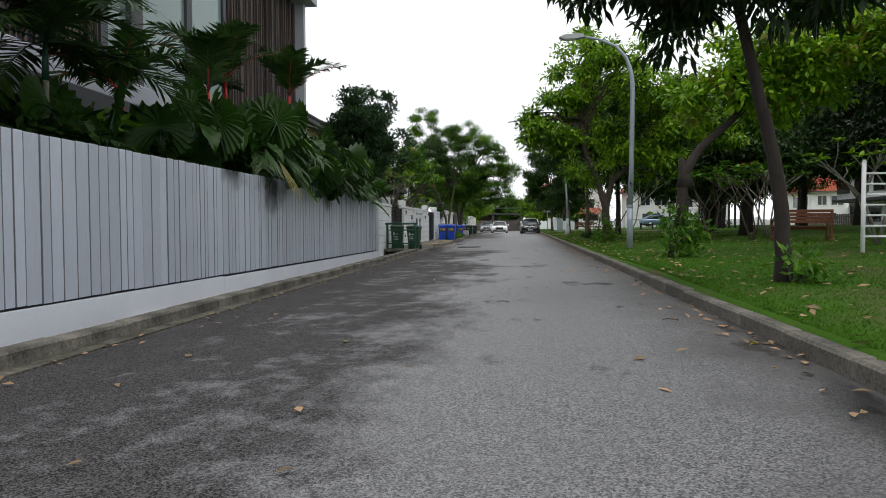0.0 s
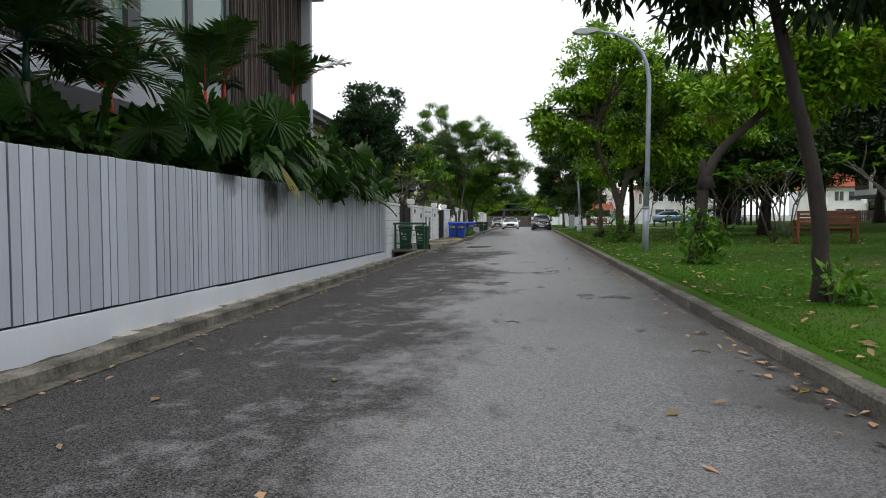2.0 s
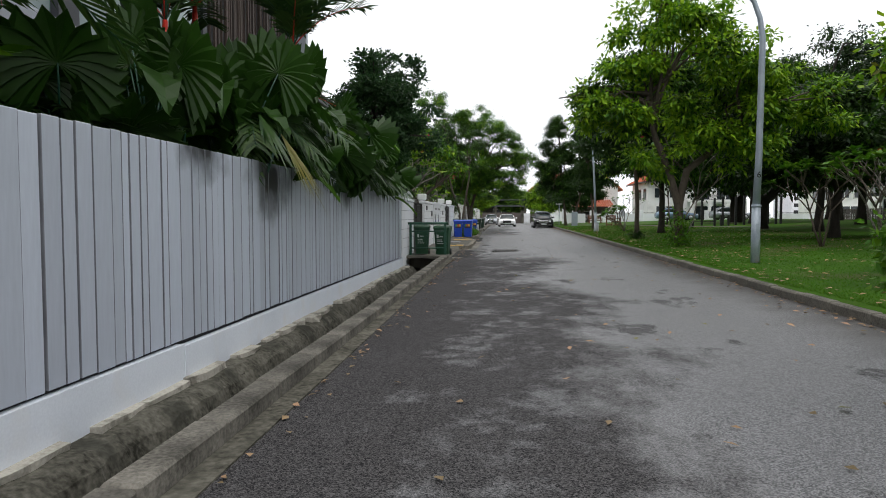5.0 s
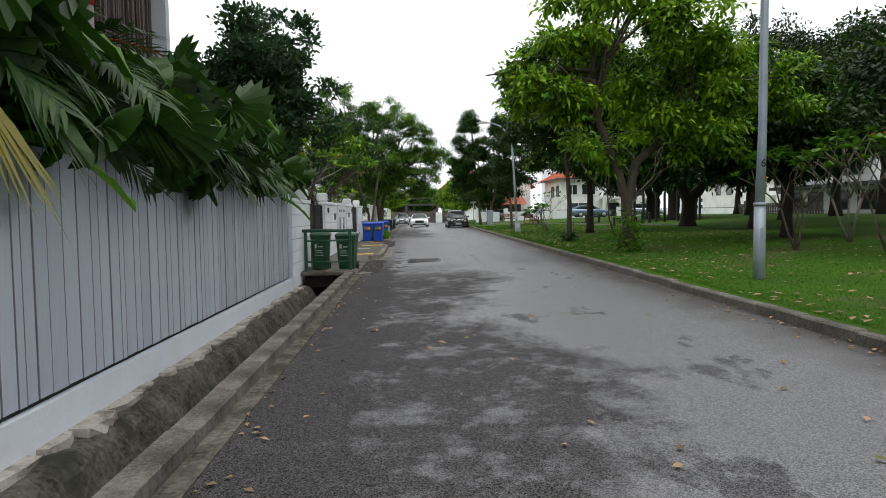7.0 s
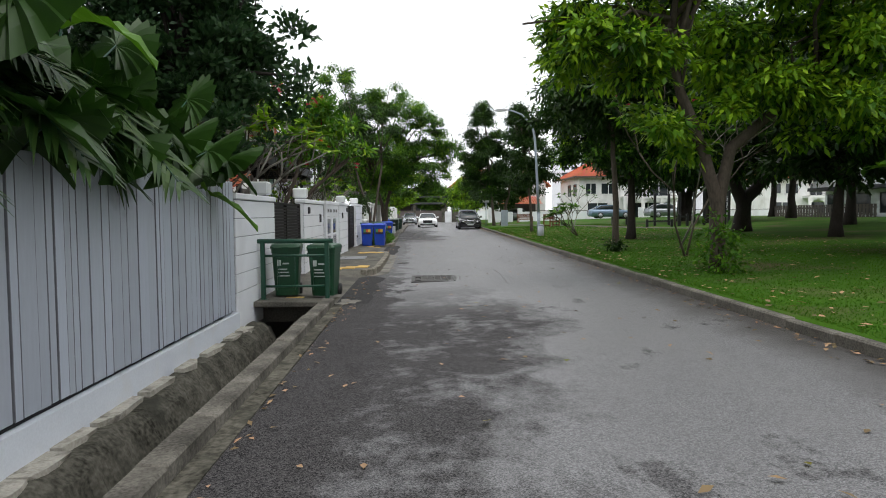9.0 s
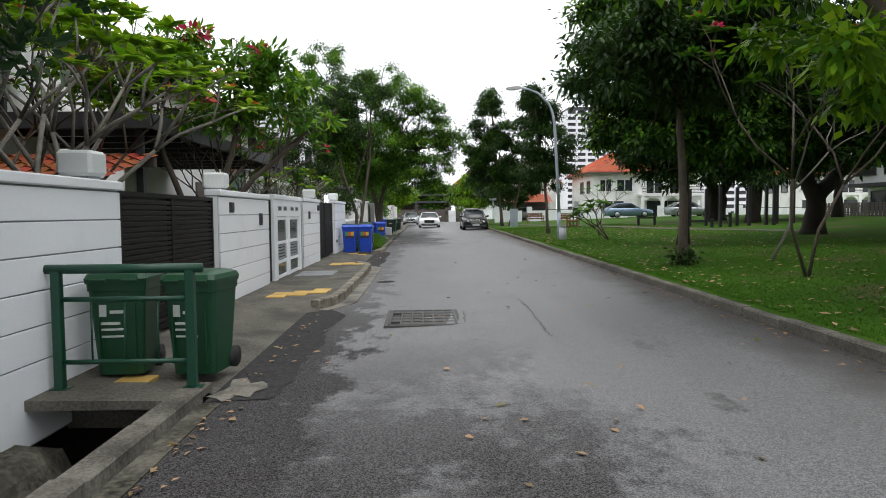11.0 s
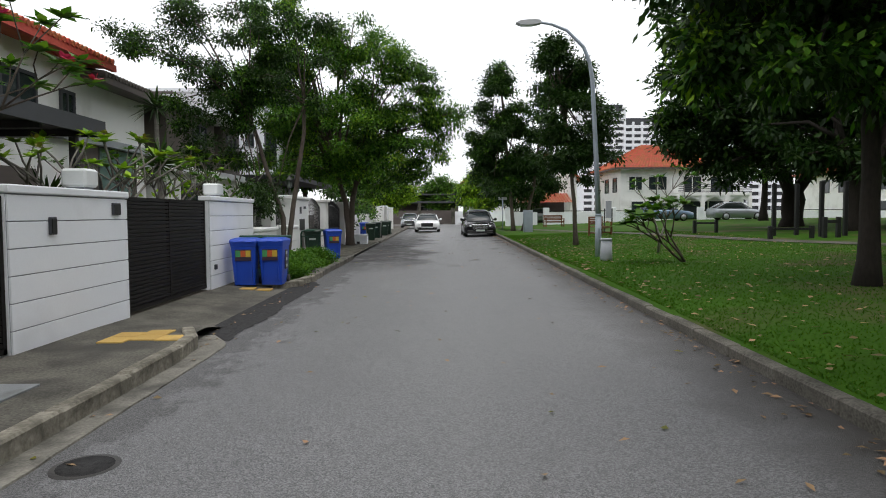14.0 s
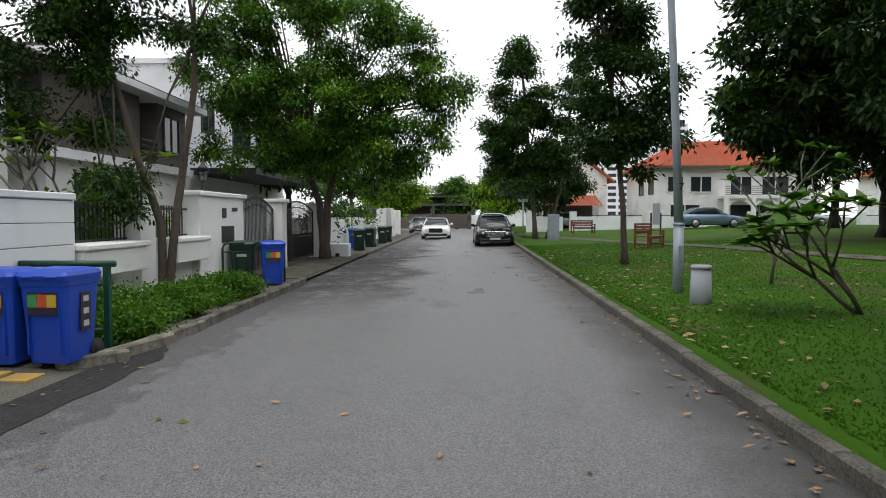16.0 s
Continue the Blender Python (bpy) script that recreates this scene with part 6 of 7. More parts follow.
def gabled_house():
    h = empty("terrace_house", -12, 42, 0, "white house with clay tiled eaves and dark window frames", "house")
    for y0, y1, x, top, eave in ((29.0, 35.2, -9.2, 5.4, SLATE), (40.0, 49.6, -10.0, 5.55, ROOF), (49.6, 53.4, -10.0, 5.15, BROWNWOOD)):
        keep(boxes("wall", [(-18, x, y0, y1, 0, top)], CREAM), h)
        bm = bmesh.new()
        prism(bm, [(x + 0.75, top), (x + 0.75, top + 0.12), (-14, top + 0.9), (-18.5, top + 0.12), (-18.5, top)], y0 - 0.4, y1 + 0.25)
        keep(part("roof", bm, eave), h)
        keep(boxes("eave", [(x + 0.7, x + 0.82, y0 - 0.4, y1 + 0.25, top - 0.1, top + 0.08)], eave), h)
        v, f = [], []
        y = y0 - 0.4
        while y < y1 + 0.2:
            vv, fv = tube_data([(x + 0.86, y, top + 0.13), (x + 0.2, y, top + 0.24), (x - 0.8, y, top + 0.40)], 0.075, 6)
            o = len(v)
            v += vv
            f += [tuple(q + o for q in p) for p in fv]
            y += 0.2
        keep(tagged(raw("roof_tile", v, f, eave), kind="stuff"), h)
    window(h, -10.0, 48.4, 49.1, 3.75, 4.75)
    window(h, -10.0, 43.0, 45.4, 3.9, 4.9)
    window(h, -10.0, 50.2, 52.6, 1.0, 3.5, material=WINDOWG)
    window(h, -10.0, 46.0, 47.4, 3.7, 4.9)
    window(h, -9.2, 31.0, 33.4, 3.2, 4.7)
    keep(boxes("cladding", [(-10.0, -9.9, 49.3, 50.1, 0.2, 3.75)], BROWNWOOD), h)
    keep(boxes("floor_band", [(-10.0, -9.75, 40, 53.4, 3.45, 3.65)], BAND), h)
    keep(boxes("door", [(-10.0, -9.93, 45.8, 47.2, 0.1, 2.6)], BROWNWOOD), h)


gabled_house()


def carport():
    c = empty("carport", -7.8, 38, 0, "flat dark steel carport roof on slim posts", "carport")
    keep(boxes("roof", [(-10.0, -6.5, 33.0, 43.4, 2.98, 3.14)], BLACK), c)
    keep(boxes("fascia", [(-6.5, -6.42, 32.9, 43.5, 2.92, 3.2), (-10.0, -6.5, 32.9, 33.0, 2.92, 3.2), (-10, -6.5, 43.4, 43.5, 2.92, 3.2)], SLATE), c)
    for k in range(9):
        keep(boxes("beam", [(-9.9, -6.55, 33.6 + 1.15 * k, 33.68 + 1.15 * k, 2.86, 2.98)], BLACK), c)
    for x, y in ((-6.8, 33.4), (-6.8, 43.1)):
        keep(boxes("post", [(x - 0.06, x + 0.06, y - 0.06, y + 0.06, 0, 2.95)], SLATE), c)
    s = empty("porch_roof", -7.6, 32.2, 0, "small porch roof of orange clay tiles", "porch roof")
    tiled_slope(s, -9.2, -6.4, 31.2, 1.95, 33.2, 2.45)
    keep(boxes("beam", [(-9.2, -6.45, 31.15, 31.3, 1.8, 1.95), (-9.2, -6.45, 33.1, 33.25, 2.25, 2.42)], BROWNWOOD), s)
    for x in (-9.0, -6.6):
        keep(boxes("post", [(x - 0.07, x + 0.07, 31.2, 31.34, 0, 1.9)], BROWNWOOD), s)


carport()


def clad_house():
    h = empty("clad_house", -12, 58, 0, "two-storey house with brown timber cladding and a balcony", "house")
    keep(boxes("wall", [(-18, -9.6, 54.2, 62.4, 0, 3.2)], CREAM), h)
    keep(boxes("cladding", [(-18, -9.5, 54.0, 58.9, 3.2, 5.3), (-18, -9.5, 60.1, 62.4, 3.2, 5.3), (-18, -10.6, 58.9, 60.1, 3.2, 5.3)], BROWNWOOD), h)
    keep(boxes("floor_band", [(-18, -9.3, 53.9, 62.6, 3.0, 3.25)], WHITE), h)
    keep(boxes("roof", [(-18.4, -8.9, 53.5, 63.0, 5.3, 5.5)], WHITE), h)
    keep(boxes("roof_sheet", [(-18.4, -9.1, 53.6, 62.9, 5.5, 5.62)], BROWNWOOD), h)
    keep(boxes("balcony_rail", [(-9.5, -9.46, 58.9, 60.1, 3.25 + 0.18 * k, 3.29 + 0.18 * k) for k in range(5)], BLACK), h)
    window(h, -9.5, 56.4, 57.9, 3.7, 5.0)
    window(h, -9.5, 60.5, 61.8, 3.7, 5.0)
    window(h, -9.6, 55.4, 58.6, 0.6, 2.7)
    t = empty("white_block", -13, 69, 0, "tall plain white rendered house", "house")
    keep(boxes("wall", [(-19, -10.0, 63.6, 78, 0, 7.4)], WHITE), t)
    keep(boxes("parapet", [(-19.1, -9.9, 63.5, 78.1, 7.4, 7.6)], WHITE), t)
    keep(boxes("lower_roof", [(-10.0, -7.4, 64.0, 77, 3.2, 3.45)], SLATE), t)
    window(t, -10.0, 65.2, 66.6, 5.0, 6.4)
    window(t, -10.0, 69.0, 71.6, 4.4, 6.2)
    u = empty("curved_block", -16, 55, 0, "large white house with a curved parapet behind the gardens", "house")
    keep(boxes("wall", [(-30, -19, 40, 75, 0, 9.0)], WHITE), u)
    keep(boxes("parapet", [(-30.1, -18.9, 39.9, 75.1, 9.0, 9.3)], WHITE, bevel=0.05), u)
    window(u, -19.0, 50, 53, 5.5, 7.5)


clad_house()


# ---- the planter wall, lantern and iron gates ----
def planter_wall():
    w = empty("planter_wall", -4.9, 50, 0, "white garden wall with projecting planter boxes", "wall")
    keep(boxes("wall", [(-5.1, -4.92, 46.95, 54.3, -0.1, 0.72)], CREAM), w)
    for a, b in ((46.95, 48.75), (49.95, 51.4)):
        keep(boxes("planter", [(-5.0, -4.55, a, b, 0.68, 1.06)], CREAM, bevel=0.02), w)
        keep(boxes("rim", [(-5.04, -4.50, a - 0.04, b + 0.04, 1.06, 1.15)], CREAM, bevel=0.02), w)
    keep(boxes("pillar", [(-5.2, -4.75, 48.95, 49.5, -0.1, 1.92)], CREAM, bevel=0.015), w)
    bm = bmesh.new()
    box(bm, -5.27, -4.68, 48.88, 49.57, 1.92, 2.0)
    box(bm, -5.2, -4.75, 48.95, 49.5, 2.0, 2.06, bevel=0.05)
    keep(part("pillar_cap", bm, CREAM), w)
    keep(boxes("top_rail", [(-5.03, -4.98, 46.95, 51.4, 1.66, 1.70), (-5.03, -4.98, 46.95, 51.4, 1.16, 1.19)], BLACK), w)
    y = 47.05
    while y < 51.3:
        if not 48.9 < y < 49.55:
            keep(boxes("bar", [(-5.015, -4.995, y, y + 0.018, 0.7, 1.74)], BLACK), w)
        y += 0.115
    g = empty("letterbox_wall", -4.8, 53, 0, "white gatehouse wall with a letter slot and meter niche", "wall")
    keep(boxes("body", [(-5.15, -4.75, 51.45, 54.25, -0.1, 1.96)], CREAM, bevel=0.015), g)
    keep(boxes("coping", [(-5.22, -4.68, 51.38, 54.32, 1.96, 2.06)], CREAM, bevel=0.02), g)
    keep(boxes("niche", [(-4.75, -4.735, 52.7, 53.5, 0.95, 1.32)], BLACK), g)
    keep(boxes("letter_slot", [(-4.75, -4.735, 52.75, 53.0, 1.5, 1.72), (-4.75, -4.735, 53.4, 53.75, 1.66, 1.74)], SLATE), g)
    l = empty("lantern", -4.95, 52.2, 2.06, "black iron lantern on the wall top", "lantern")
    keep(tubes("post", [([(-4.95, 52.2, 2.05), (-4.95, 52.2, 2.1), (-4.95, 52.2, 2.18), (-4.95, 52.2, 2.3)], [0.1, 0.05, 0.03, 0.03])], BLACK), l)
    keep(tubes("glass", [([(-4.95, 52.2, 2.32), (-4.95, 52.2, 2.52)], [0.075, 0.115])], FROST, sides=6), l)
    for a in (0, 1.05, 2.1, 3.14, 4.19, 5.24):
        keep(tubes("cage_bar", [([(-4.95 + 0.078 * math.cos(a), 52.2 + 0.078 * math.sin(a), 2.31), (-4.95 + 0.12 * math.cos(a), 52.2 + 0.12 * math.sin(a), 2.53)], 0.009)], BLACK, sides=5), l)
    keep(tubes("roof", [([(-4.95, 52.2, 2.52), (-4.95, 52.2, 2.6), (-4.95, 52.2, 2.66), (-4.95, 52.2, 2.72)], [0.16, 0.09, 0.04, 0.01])], BLACK, sides=6), l)


planter_wall()


def iron_gate(y0, y1, label, open_turn=0.0, sheet_metal=False):
    g = empty("iron_gate", -4.95, y0, 0, label, "gate", "iron gates")
    n = round((y1 - y0) / 0.12)
    arch = lambda f: 1.75 + 0.3 * math.sin(math.pi * f)
    top = [(-4.95, y0 + (y1 - y0) * k / 10, arch(k / 10)) for k in range(11)]
    keep(tubes("top_rail", [(top, 0.03), ([(p[0], p[1], p[2] - 0.2) for p in top], 0.018)], BLACK), g)
    keep(tubes("lower_rail", [([(-4.95, y0, 0.12), (-4.95, y1, 0.12)], 0.022), ([(-4.95, y0, 0.85), (-4.95, y1, 0.85)], 0.018)], BLACK), g)
    for k in range(n + 1):
        y = y0 + (y1 - y0) * k / n
        keep(tubes("bar", [([(-4.95, y, 0.08), (-4.95, y, arch(k / n))], 0.03 if k in (0, n) else 0.010)], BLACK, sides=5), g)
    if sheet_metal:
        keep(boxes("sheet_panel", [(-4.965, -4.955, y0, y1, 0.12, 0.95)], SLATE), g)


iron_gate(54.4, 57.5, "arched black wrought iron gate with upright bars")
iron_gate(58.2, 62.9, "arched black iron gate with a grey lower sheet", sheet_metal=True)
for y0, y1 in ((57.55, 58.1), (63.0, 65.2)):
    p = empty("gate_pillar", -4.9, y0, 0, "white rendered gate pillar with a moulded cap", "pillar", "gate pillars")
    keep(boxes("shaft", [(-5.15, -4.68, y0, y1, -0.1, 1.95)], CREAM, bevel=0.012), p)
    keep(boxes("pillar_cap", [(-5.22, -4.61, y0 - 0.06, y1 + 0.06, 1.95, 2.06)], CREAM, bevel=0.02), p)
m = empty("meter_box", -4.0, 63.5, 0, "low white painted box on the forecourt", "utility box")
keep(boxes("body", [(-4.55, -3.65, 63.2, 63.8, 0.0, 0.5)], WHITE, bevel=0.02), m)
keep(boxes("hatch", [(-4.15, -4.0, 63.185, 63.2, 0.02, 0.14)], BLACK), m)
paved = boxes("paved_drive", [(-4.6, -3.34, 54.2 + 1.02 * k, 55.18 + 1.02 * k, -0.05, 0.022) for k in range(11)], LEDGE, bevel=0.006)
tagged(paved, "pale worn paving slabs across the driveway", "driveway", kind="structure")
h = empty("far_garden_wall", -5, 80, 0, "long white garden wall with gate posts farther along", "wall")
keep(boxes("wall", [(-5.2, -4.95, 66.5, 83.0, -0.1, 1.5)], CREAM), h)
for y in (84.0, 88.5, 91.0, 96.0):
    keep(boxes("post", [(-5.1, -4.5, y, y + 0.7, -0.1, 2.1)], CREAM, bevel=0.02), h)
keep(boxes("gate_leaf", [(-4.95, -4.9, 84.7, 88.5, 0.1, 1.7)], BLACK), h)
keep(boxes("gate_surround", [(-5.1, -4.6, 88.9, 91.0, -0.1, 2.2)], WHITE), h)
for i, y in enumerate((68, 71, 74, 78, 81)):
    shrub(-5.9, y, 0.0, 1.0, 2.9, (DARKLEAF, MIDLEAF)[i % 2], "dense garden shrub hanging over the wall", 1500, 0.2, 0.05, 190 + i, group="wall shrubs", clump=0.2)


# ---- houses across the park and at the road's end ----
def villa(x, y, w, d, label, eave=5.3, ridge=8.0, tilt=0):
    """A white two-storey house with a hipped clay roof, arched porch and balcony, facing the park."""
    h = empty("villa", x, y, 0.6, label, "house", "villas")
    z = 0.4
    keep(boxes("wall", [(x, x + w, y, y + d, z, eave)], CREAM), h)
    keep(boxes("balcony", [(x + w * 0.42, x + w, y - 1.6, y, 3.0, 3.25)], CREAM), h)
    keep(boxes("balcony_rail", [(x + w * 0.42, x + w, y - 1.62, y - 1.56, 3.3 + 0.16 * k, 3.36 + 0.16 * k) for k in range(5)], SLATE), h)
    for k in range(4):
        px = x + w * (0.43 + 0.56 * k / 3)
        keep(boxes("column", [(px - 0.15, px + 0.15, y - 1.6, y - 1.3, z, 3.0)], CREAM), h)
    v, f = [], []
    for k in range(3):
        a, b = x + w * (0.43 + 0.56 * k / 3), x + w * (0.43 + 0.56 * (k + 1) / 3)
        for j in range(9):
            fr = j / 8
            arch = 2.2 + 0.65 * math.sin(math.pi * fr)
            v += [(a + (b - a) * fr, y - 1.45, arch), (a + (b - a) * fr, y - 1.45, 3.05)]
        o = len(v) - 18
        f += [(o + 2 * j, o + 2 * j + 2, o + 2 * j + 3, o + 2 * j + 1) for j in range(8)]
    keep(raw("arch", v, f, CREAM), h)
    front_window(h, y, x + w * 0.06, x + w * 0.18, 3.5, 4.9)
    front_window(h, y, x + w * 0.22, x + w * 0.38, 3.5, 4.9)
    front_window(h, y, x + w * 0.5, x + w * 0.66, 3.3, 4.9)
    front_window(h, y, x + w * 0.72, x + w * 0.92, 3.3, 4.9)
    front_window(h, y, x + w * 0.08, x + w * 0.3, 0.9, 2.6)
    front_window(h, y, x + w * 0.5, x + w * 0.92, 0.7, 2.6)
    window(h, x, y + 1.2, y + 2.6, 3.4, 4.8, face=-1)
    window(h, x, y + 4.2, y + 5.6, 3.4, 4.8, face=-1)
    bm = bmesh.new()
    a = [bm.verts.new(p) for p in ((x - 0.7, y - 0.8, eave), (x + w + 0.7, y - 0.8, eave), (x + w + 0.7, y + d + 0.8, eave), (x - 0.7, y + d + 0.8, eave), (x + w * 0.3, y + d / 2, ridge), (x + w * 0.7, y + d / 2, ridge))]
    for q in ((0, 1, 5, 4), (1, 2, 5), (2, 3, 4, 5), (3, 0, 4), (3, 2, 1, 0)):
        bm.faces.new([a[i] for i in q])
    keep(part("roof", bm, ROOF), h)
    v, f = [], []
    n = 16
    for i in range(n):
        fr, fb = i / n, (i + 1.1) / n
        for face in range(2):
            for j in range(44):
                def at(u, t):
                    if face == 0:
                        l, r = Vector((x - 0.7, y - 0.8, eave)).lerp(Vector((x + w * 0.3, y + d / 2, ridge)), t), Vector((x + w + 0.7, y - 0.8, eave)).lerp(Vector((x + w * 0.7, y + d / 2, ridge)), t)
                    else:
                        l, r = Vector((x - 0.7, y + d + 0.8, eave)).lerp(Vector((x + w * 0.3, y + d / 2, ridge)), t), Vector((x - 0.7, y - 0.8, eave)).lerp(Vector((x + w * 0.3, y + d / 2, ridge)), t)
                    return l.lerp(r, u)
                up = Vector((0, 0, 0.07))
                ua, ub = j / 44, (j + 0.93) / 44
                o = len(v)
                v += [at(ua, fr) + up, at((ua + ub) / 2, fr) + up * 2, at(ub, fr) + up, at(ua, min(fb, 1)) + up * 0.4, at((ua + ub) / 2, min(fb, 1)) + up * 1.3, at(ub, min(fb, 1)) + up * 0.4]
                f += [(o, o + 1, o + 4, o + 3), (o + 1, o + 2, o + 5, o + 4)]
    keep(tagged(raw("roof_tile", v, f, ROOF), kind="stuff"), h)
    keep(boxes("eave", [(x - 0.75, x + w + 0.75, y - 0.85, y - 0.75, eave - 0.12, eave + 0.03), (x - 0.75, x - 0.65, y - 0.85, y + d + 0.85, eave - 0.12, eave + 0.03)], BROWNWOOD), h)
    return h


villa(17.0, 93, 11.6, 10, "white villa with an orange clay roof and arched porch", 5.6, 8.2)
villa(4.0, 125, 12.0, 10, "white villa with an orange clay roof behind street trees", 5.8, 9.0)
villa(41, 96, 11.0, 10, "white villa with a hipped clay roof across the park", 5.4, 7.8)


def gable_front():
    h = empty("gabled_villa", 9, 100, 0.5, "white gabled house with clay roof slopes and a red porch", "house")
    bm = bmesh.new()
    prism(bm, [(8.6, 0.4), (14.6, 0.4), (14.6, 5.2), (11.6, 7.6), (8.6, 5.2)], 101, 112)
    keep(part("wall", bm, CREAM), h)
    for sx, ex in ((8.0, 11.6), (15.2, 11.6)):
        bm = bmesh.new()
        prism(bm, [(sx, 4.75), (ex, 7.7), (ex, 7.9), (sx, 4.95)], 100.5, 112.5)
        keep(part("roof", bm, ROOF), h)
    front_window(h, 101, 10.4, 12.8, 3.4, 4.9)
    front_window(h, 101, 9.2, 10.2, 1.0, 2.6)
    tiled_slope(h, 8.0, 13.6, 97.6, 2.5, 100.9, 3.5)
    for x in (8.3, 13.3):
        keep(boxes("porch_post", [(x - 0.12, x + 0.12, 97.7, 97.95, 0.3, 2.55)], CREAM), h)
    keep(boxes("porch_wall", [(8.6, 13.2, 100.6, 101, 0.4, 2.6)], BROWNWOOD), h)


gable_front()


def park_wall():
    w = empty("garden_fence_wall", 18, 90.5, 0.5, "low white garden wall with square posts across the park", "wall")
    for a, b in ((6.2, 8.8), (9.6, 15.0), (15.6, 20.0), (23.5, 31), (32, 44)):
        keep(boxes("panel", [(a, b, 90.3, 90.5, 0.2, 1.55)], WHITE), w)
        keep(boxes("post", [(a - 0.25, a + 0.25, 90.15, 90.65, 0.2, 1.95)], WHITE, bevel=0.03), w)
        keep(boxes("rail", [(a, b, 90.35, 90.4, 1.62, 1.68)], BLACK), w)


park_wall()


def modern_row():
    for i, (x, y, w, hh) in enumerate(((36, 62, 14, 6.2), (38, 40, 15, 6.5), (37, 20, 14, 6.0))):
        h = empty("modern_villa", x, y, 0.9, "white flat-roofed house with dark ribbon windows across the park", "house", "modern houses")
        keep(boxes("wall", [(x, x + 10, y, y + w, 0.8, 3.2), (x - 1.2, x + 10, y - 0.4, y + w, 3.5, hh)], WHITE), h)
        keep(boxes("roof_slab", [(x - 1.8, x + 10.3, y - 0.8, y + w + 0.4, hh, hh + 0.25)], BAND), h)
        keep(boxes("floor_slab", [(x - 1.6, x + 10, y - 0.7, y + w + 0.2, 3.2, 3.5)], SLATE), h)
        for k in range(4):
            window(h, x - 1.2, y + 0.8 + k * w / 4, y + 0.8 + k * w / 4 + w / 4 - 0.9, 4.1, hh - 0.5, face=-1)
            window(h, x, y + 0.8 + k * w / 4, y + 0.8 + k * w / 4 + w / 4 - 1.2, 1.2, 2.9, face=-1)
        f = empty("brown_fence", x - 5, y, 0.9, "low reddish brown slatted fence along the park", "fence", "park fences")
        for k in range(round(w / 0.4)):
            keep(boxes("slat", [(x - 5.03, x - 5.0, y + 0.4 * k, y + 0.4 * k + 0.3, 0.8, 1.9)], BROWNWOOD), f)
        keep(boxes("rail", [(x - 5.0, x - 4.95, y, y + w, 1.1, 1.2), (x - 5.0, x - 4.95, y, y + w, 1.6, 1.7)], BROWNWOOD), f)


modern_row()


def road_end():
    h = empty("end_house", -5, 124, 0, "shaded brown house with a wide carport at the road's end", "house")
    keep(boxes("wall", [(-12, 3, 127, 134, 0, 4.6)], BROWNWOOD), h)
    keep(boxes("carport_roof", [(-8, 3, 121.5, 127, 2.9, 3.2), (-7, 2.5, 122, 127, 4.0, 4.2)], SLATE), h)
    for x in (-7.6, -2.5, 2.6):
        keep(boxes("post", [(x - 0.2, x + 0.2, 121.6, 122.0, 0, 2.9)], LEDGE), h)
    keep(boxes("gate_leaf", [(-7.4, 1.9, 121.7, 121.8, 0.1, 1.9)], BROWNWOOD), h)
    tiled_slope(h, -12.5, 3.5, 126, 4.6, 130, 5.8, BROWNWOOD, step=0.6, along=0.5)
    front_window(h, 127, -3, 0, 1.2, 2.6)
    w = empty("end_wall", 6, 120.5, 0, "white rendered wall across the road's end", "wall")
    keep(boxes("wall", [(2.3, 3.4, 120.4, 120.6, 0, 1.75), (4.4, 20, 120.4, 120.6, 0, 1.75)], WHITE), w)
    keep(boxes("pillar", [(1.8, 2.3, 120.2, 120.8, 0, 2.2), (3.4, 4.4, 120.2, 120.8, 0, 2.0)], LEDGE), w)


road_end()


def tower(x, y, w, d, storeys, label):
    t = empty("apartment_tower", x, y, -1, label, "apartment tower", "apartment towers")
    hgt = storeys * 3.1
    keep(boxes("core", [(x - w / 2 + 1, x + w / 2 - 1, y - d / 2 + 1, y + d / 2 - 1, -1.2, hgt + 3)], SLATE), t)
    for k in range(storeys):
        z = k * 3.1 + 1.0
        keep(boxes("balcony", [(x - w / 2, x + w / 2, y - d / 2, y + d / 2, z, z + 1.45)], WHITE), t)
    for k in range(5):
        px = x - w / 2 + w * k / 4
        keep(boxes("pier", [(px - 0.5, px + 0.5, y - d / 2 - 0.1, y + d / 2 + 0.1, -1.2, hgt + 1)], WHITE), t)


tower(84.5, 375, 21, 20, 17, "far white apartment tower with banded balconies")
tower(105, 379, 18, 20, 15, "far white apartment tower with banded balconies")
tower(142, 330, 22, 20, 16, "far white apartment tower with pale pink balconies")


# ---- parked cars ----
CHROME = mat("chrome_trim", (0.75, 0.76, 0.78), (0.68, 0.69, 0.71), rough=0.18, metal=1.0, bump=0)


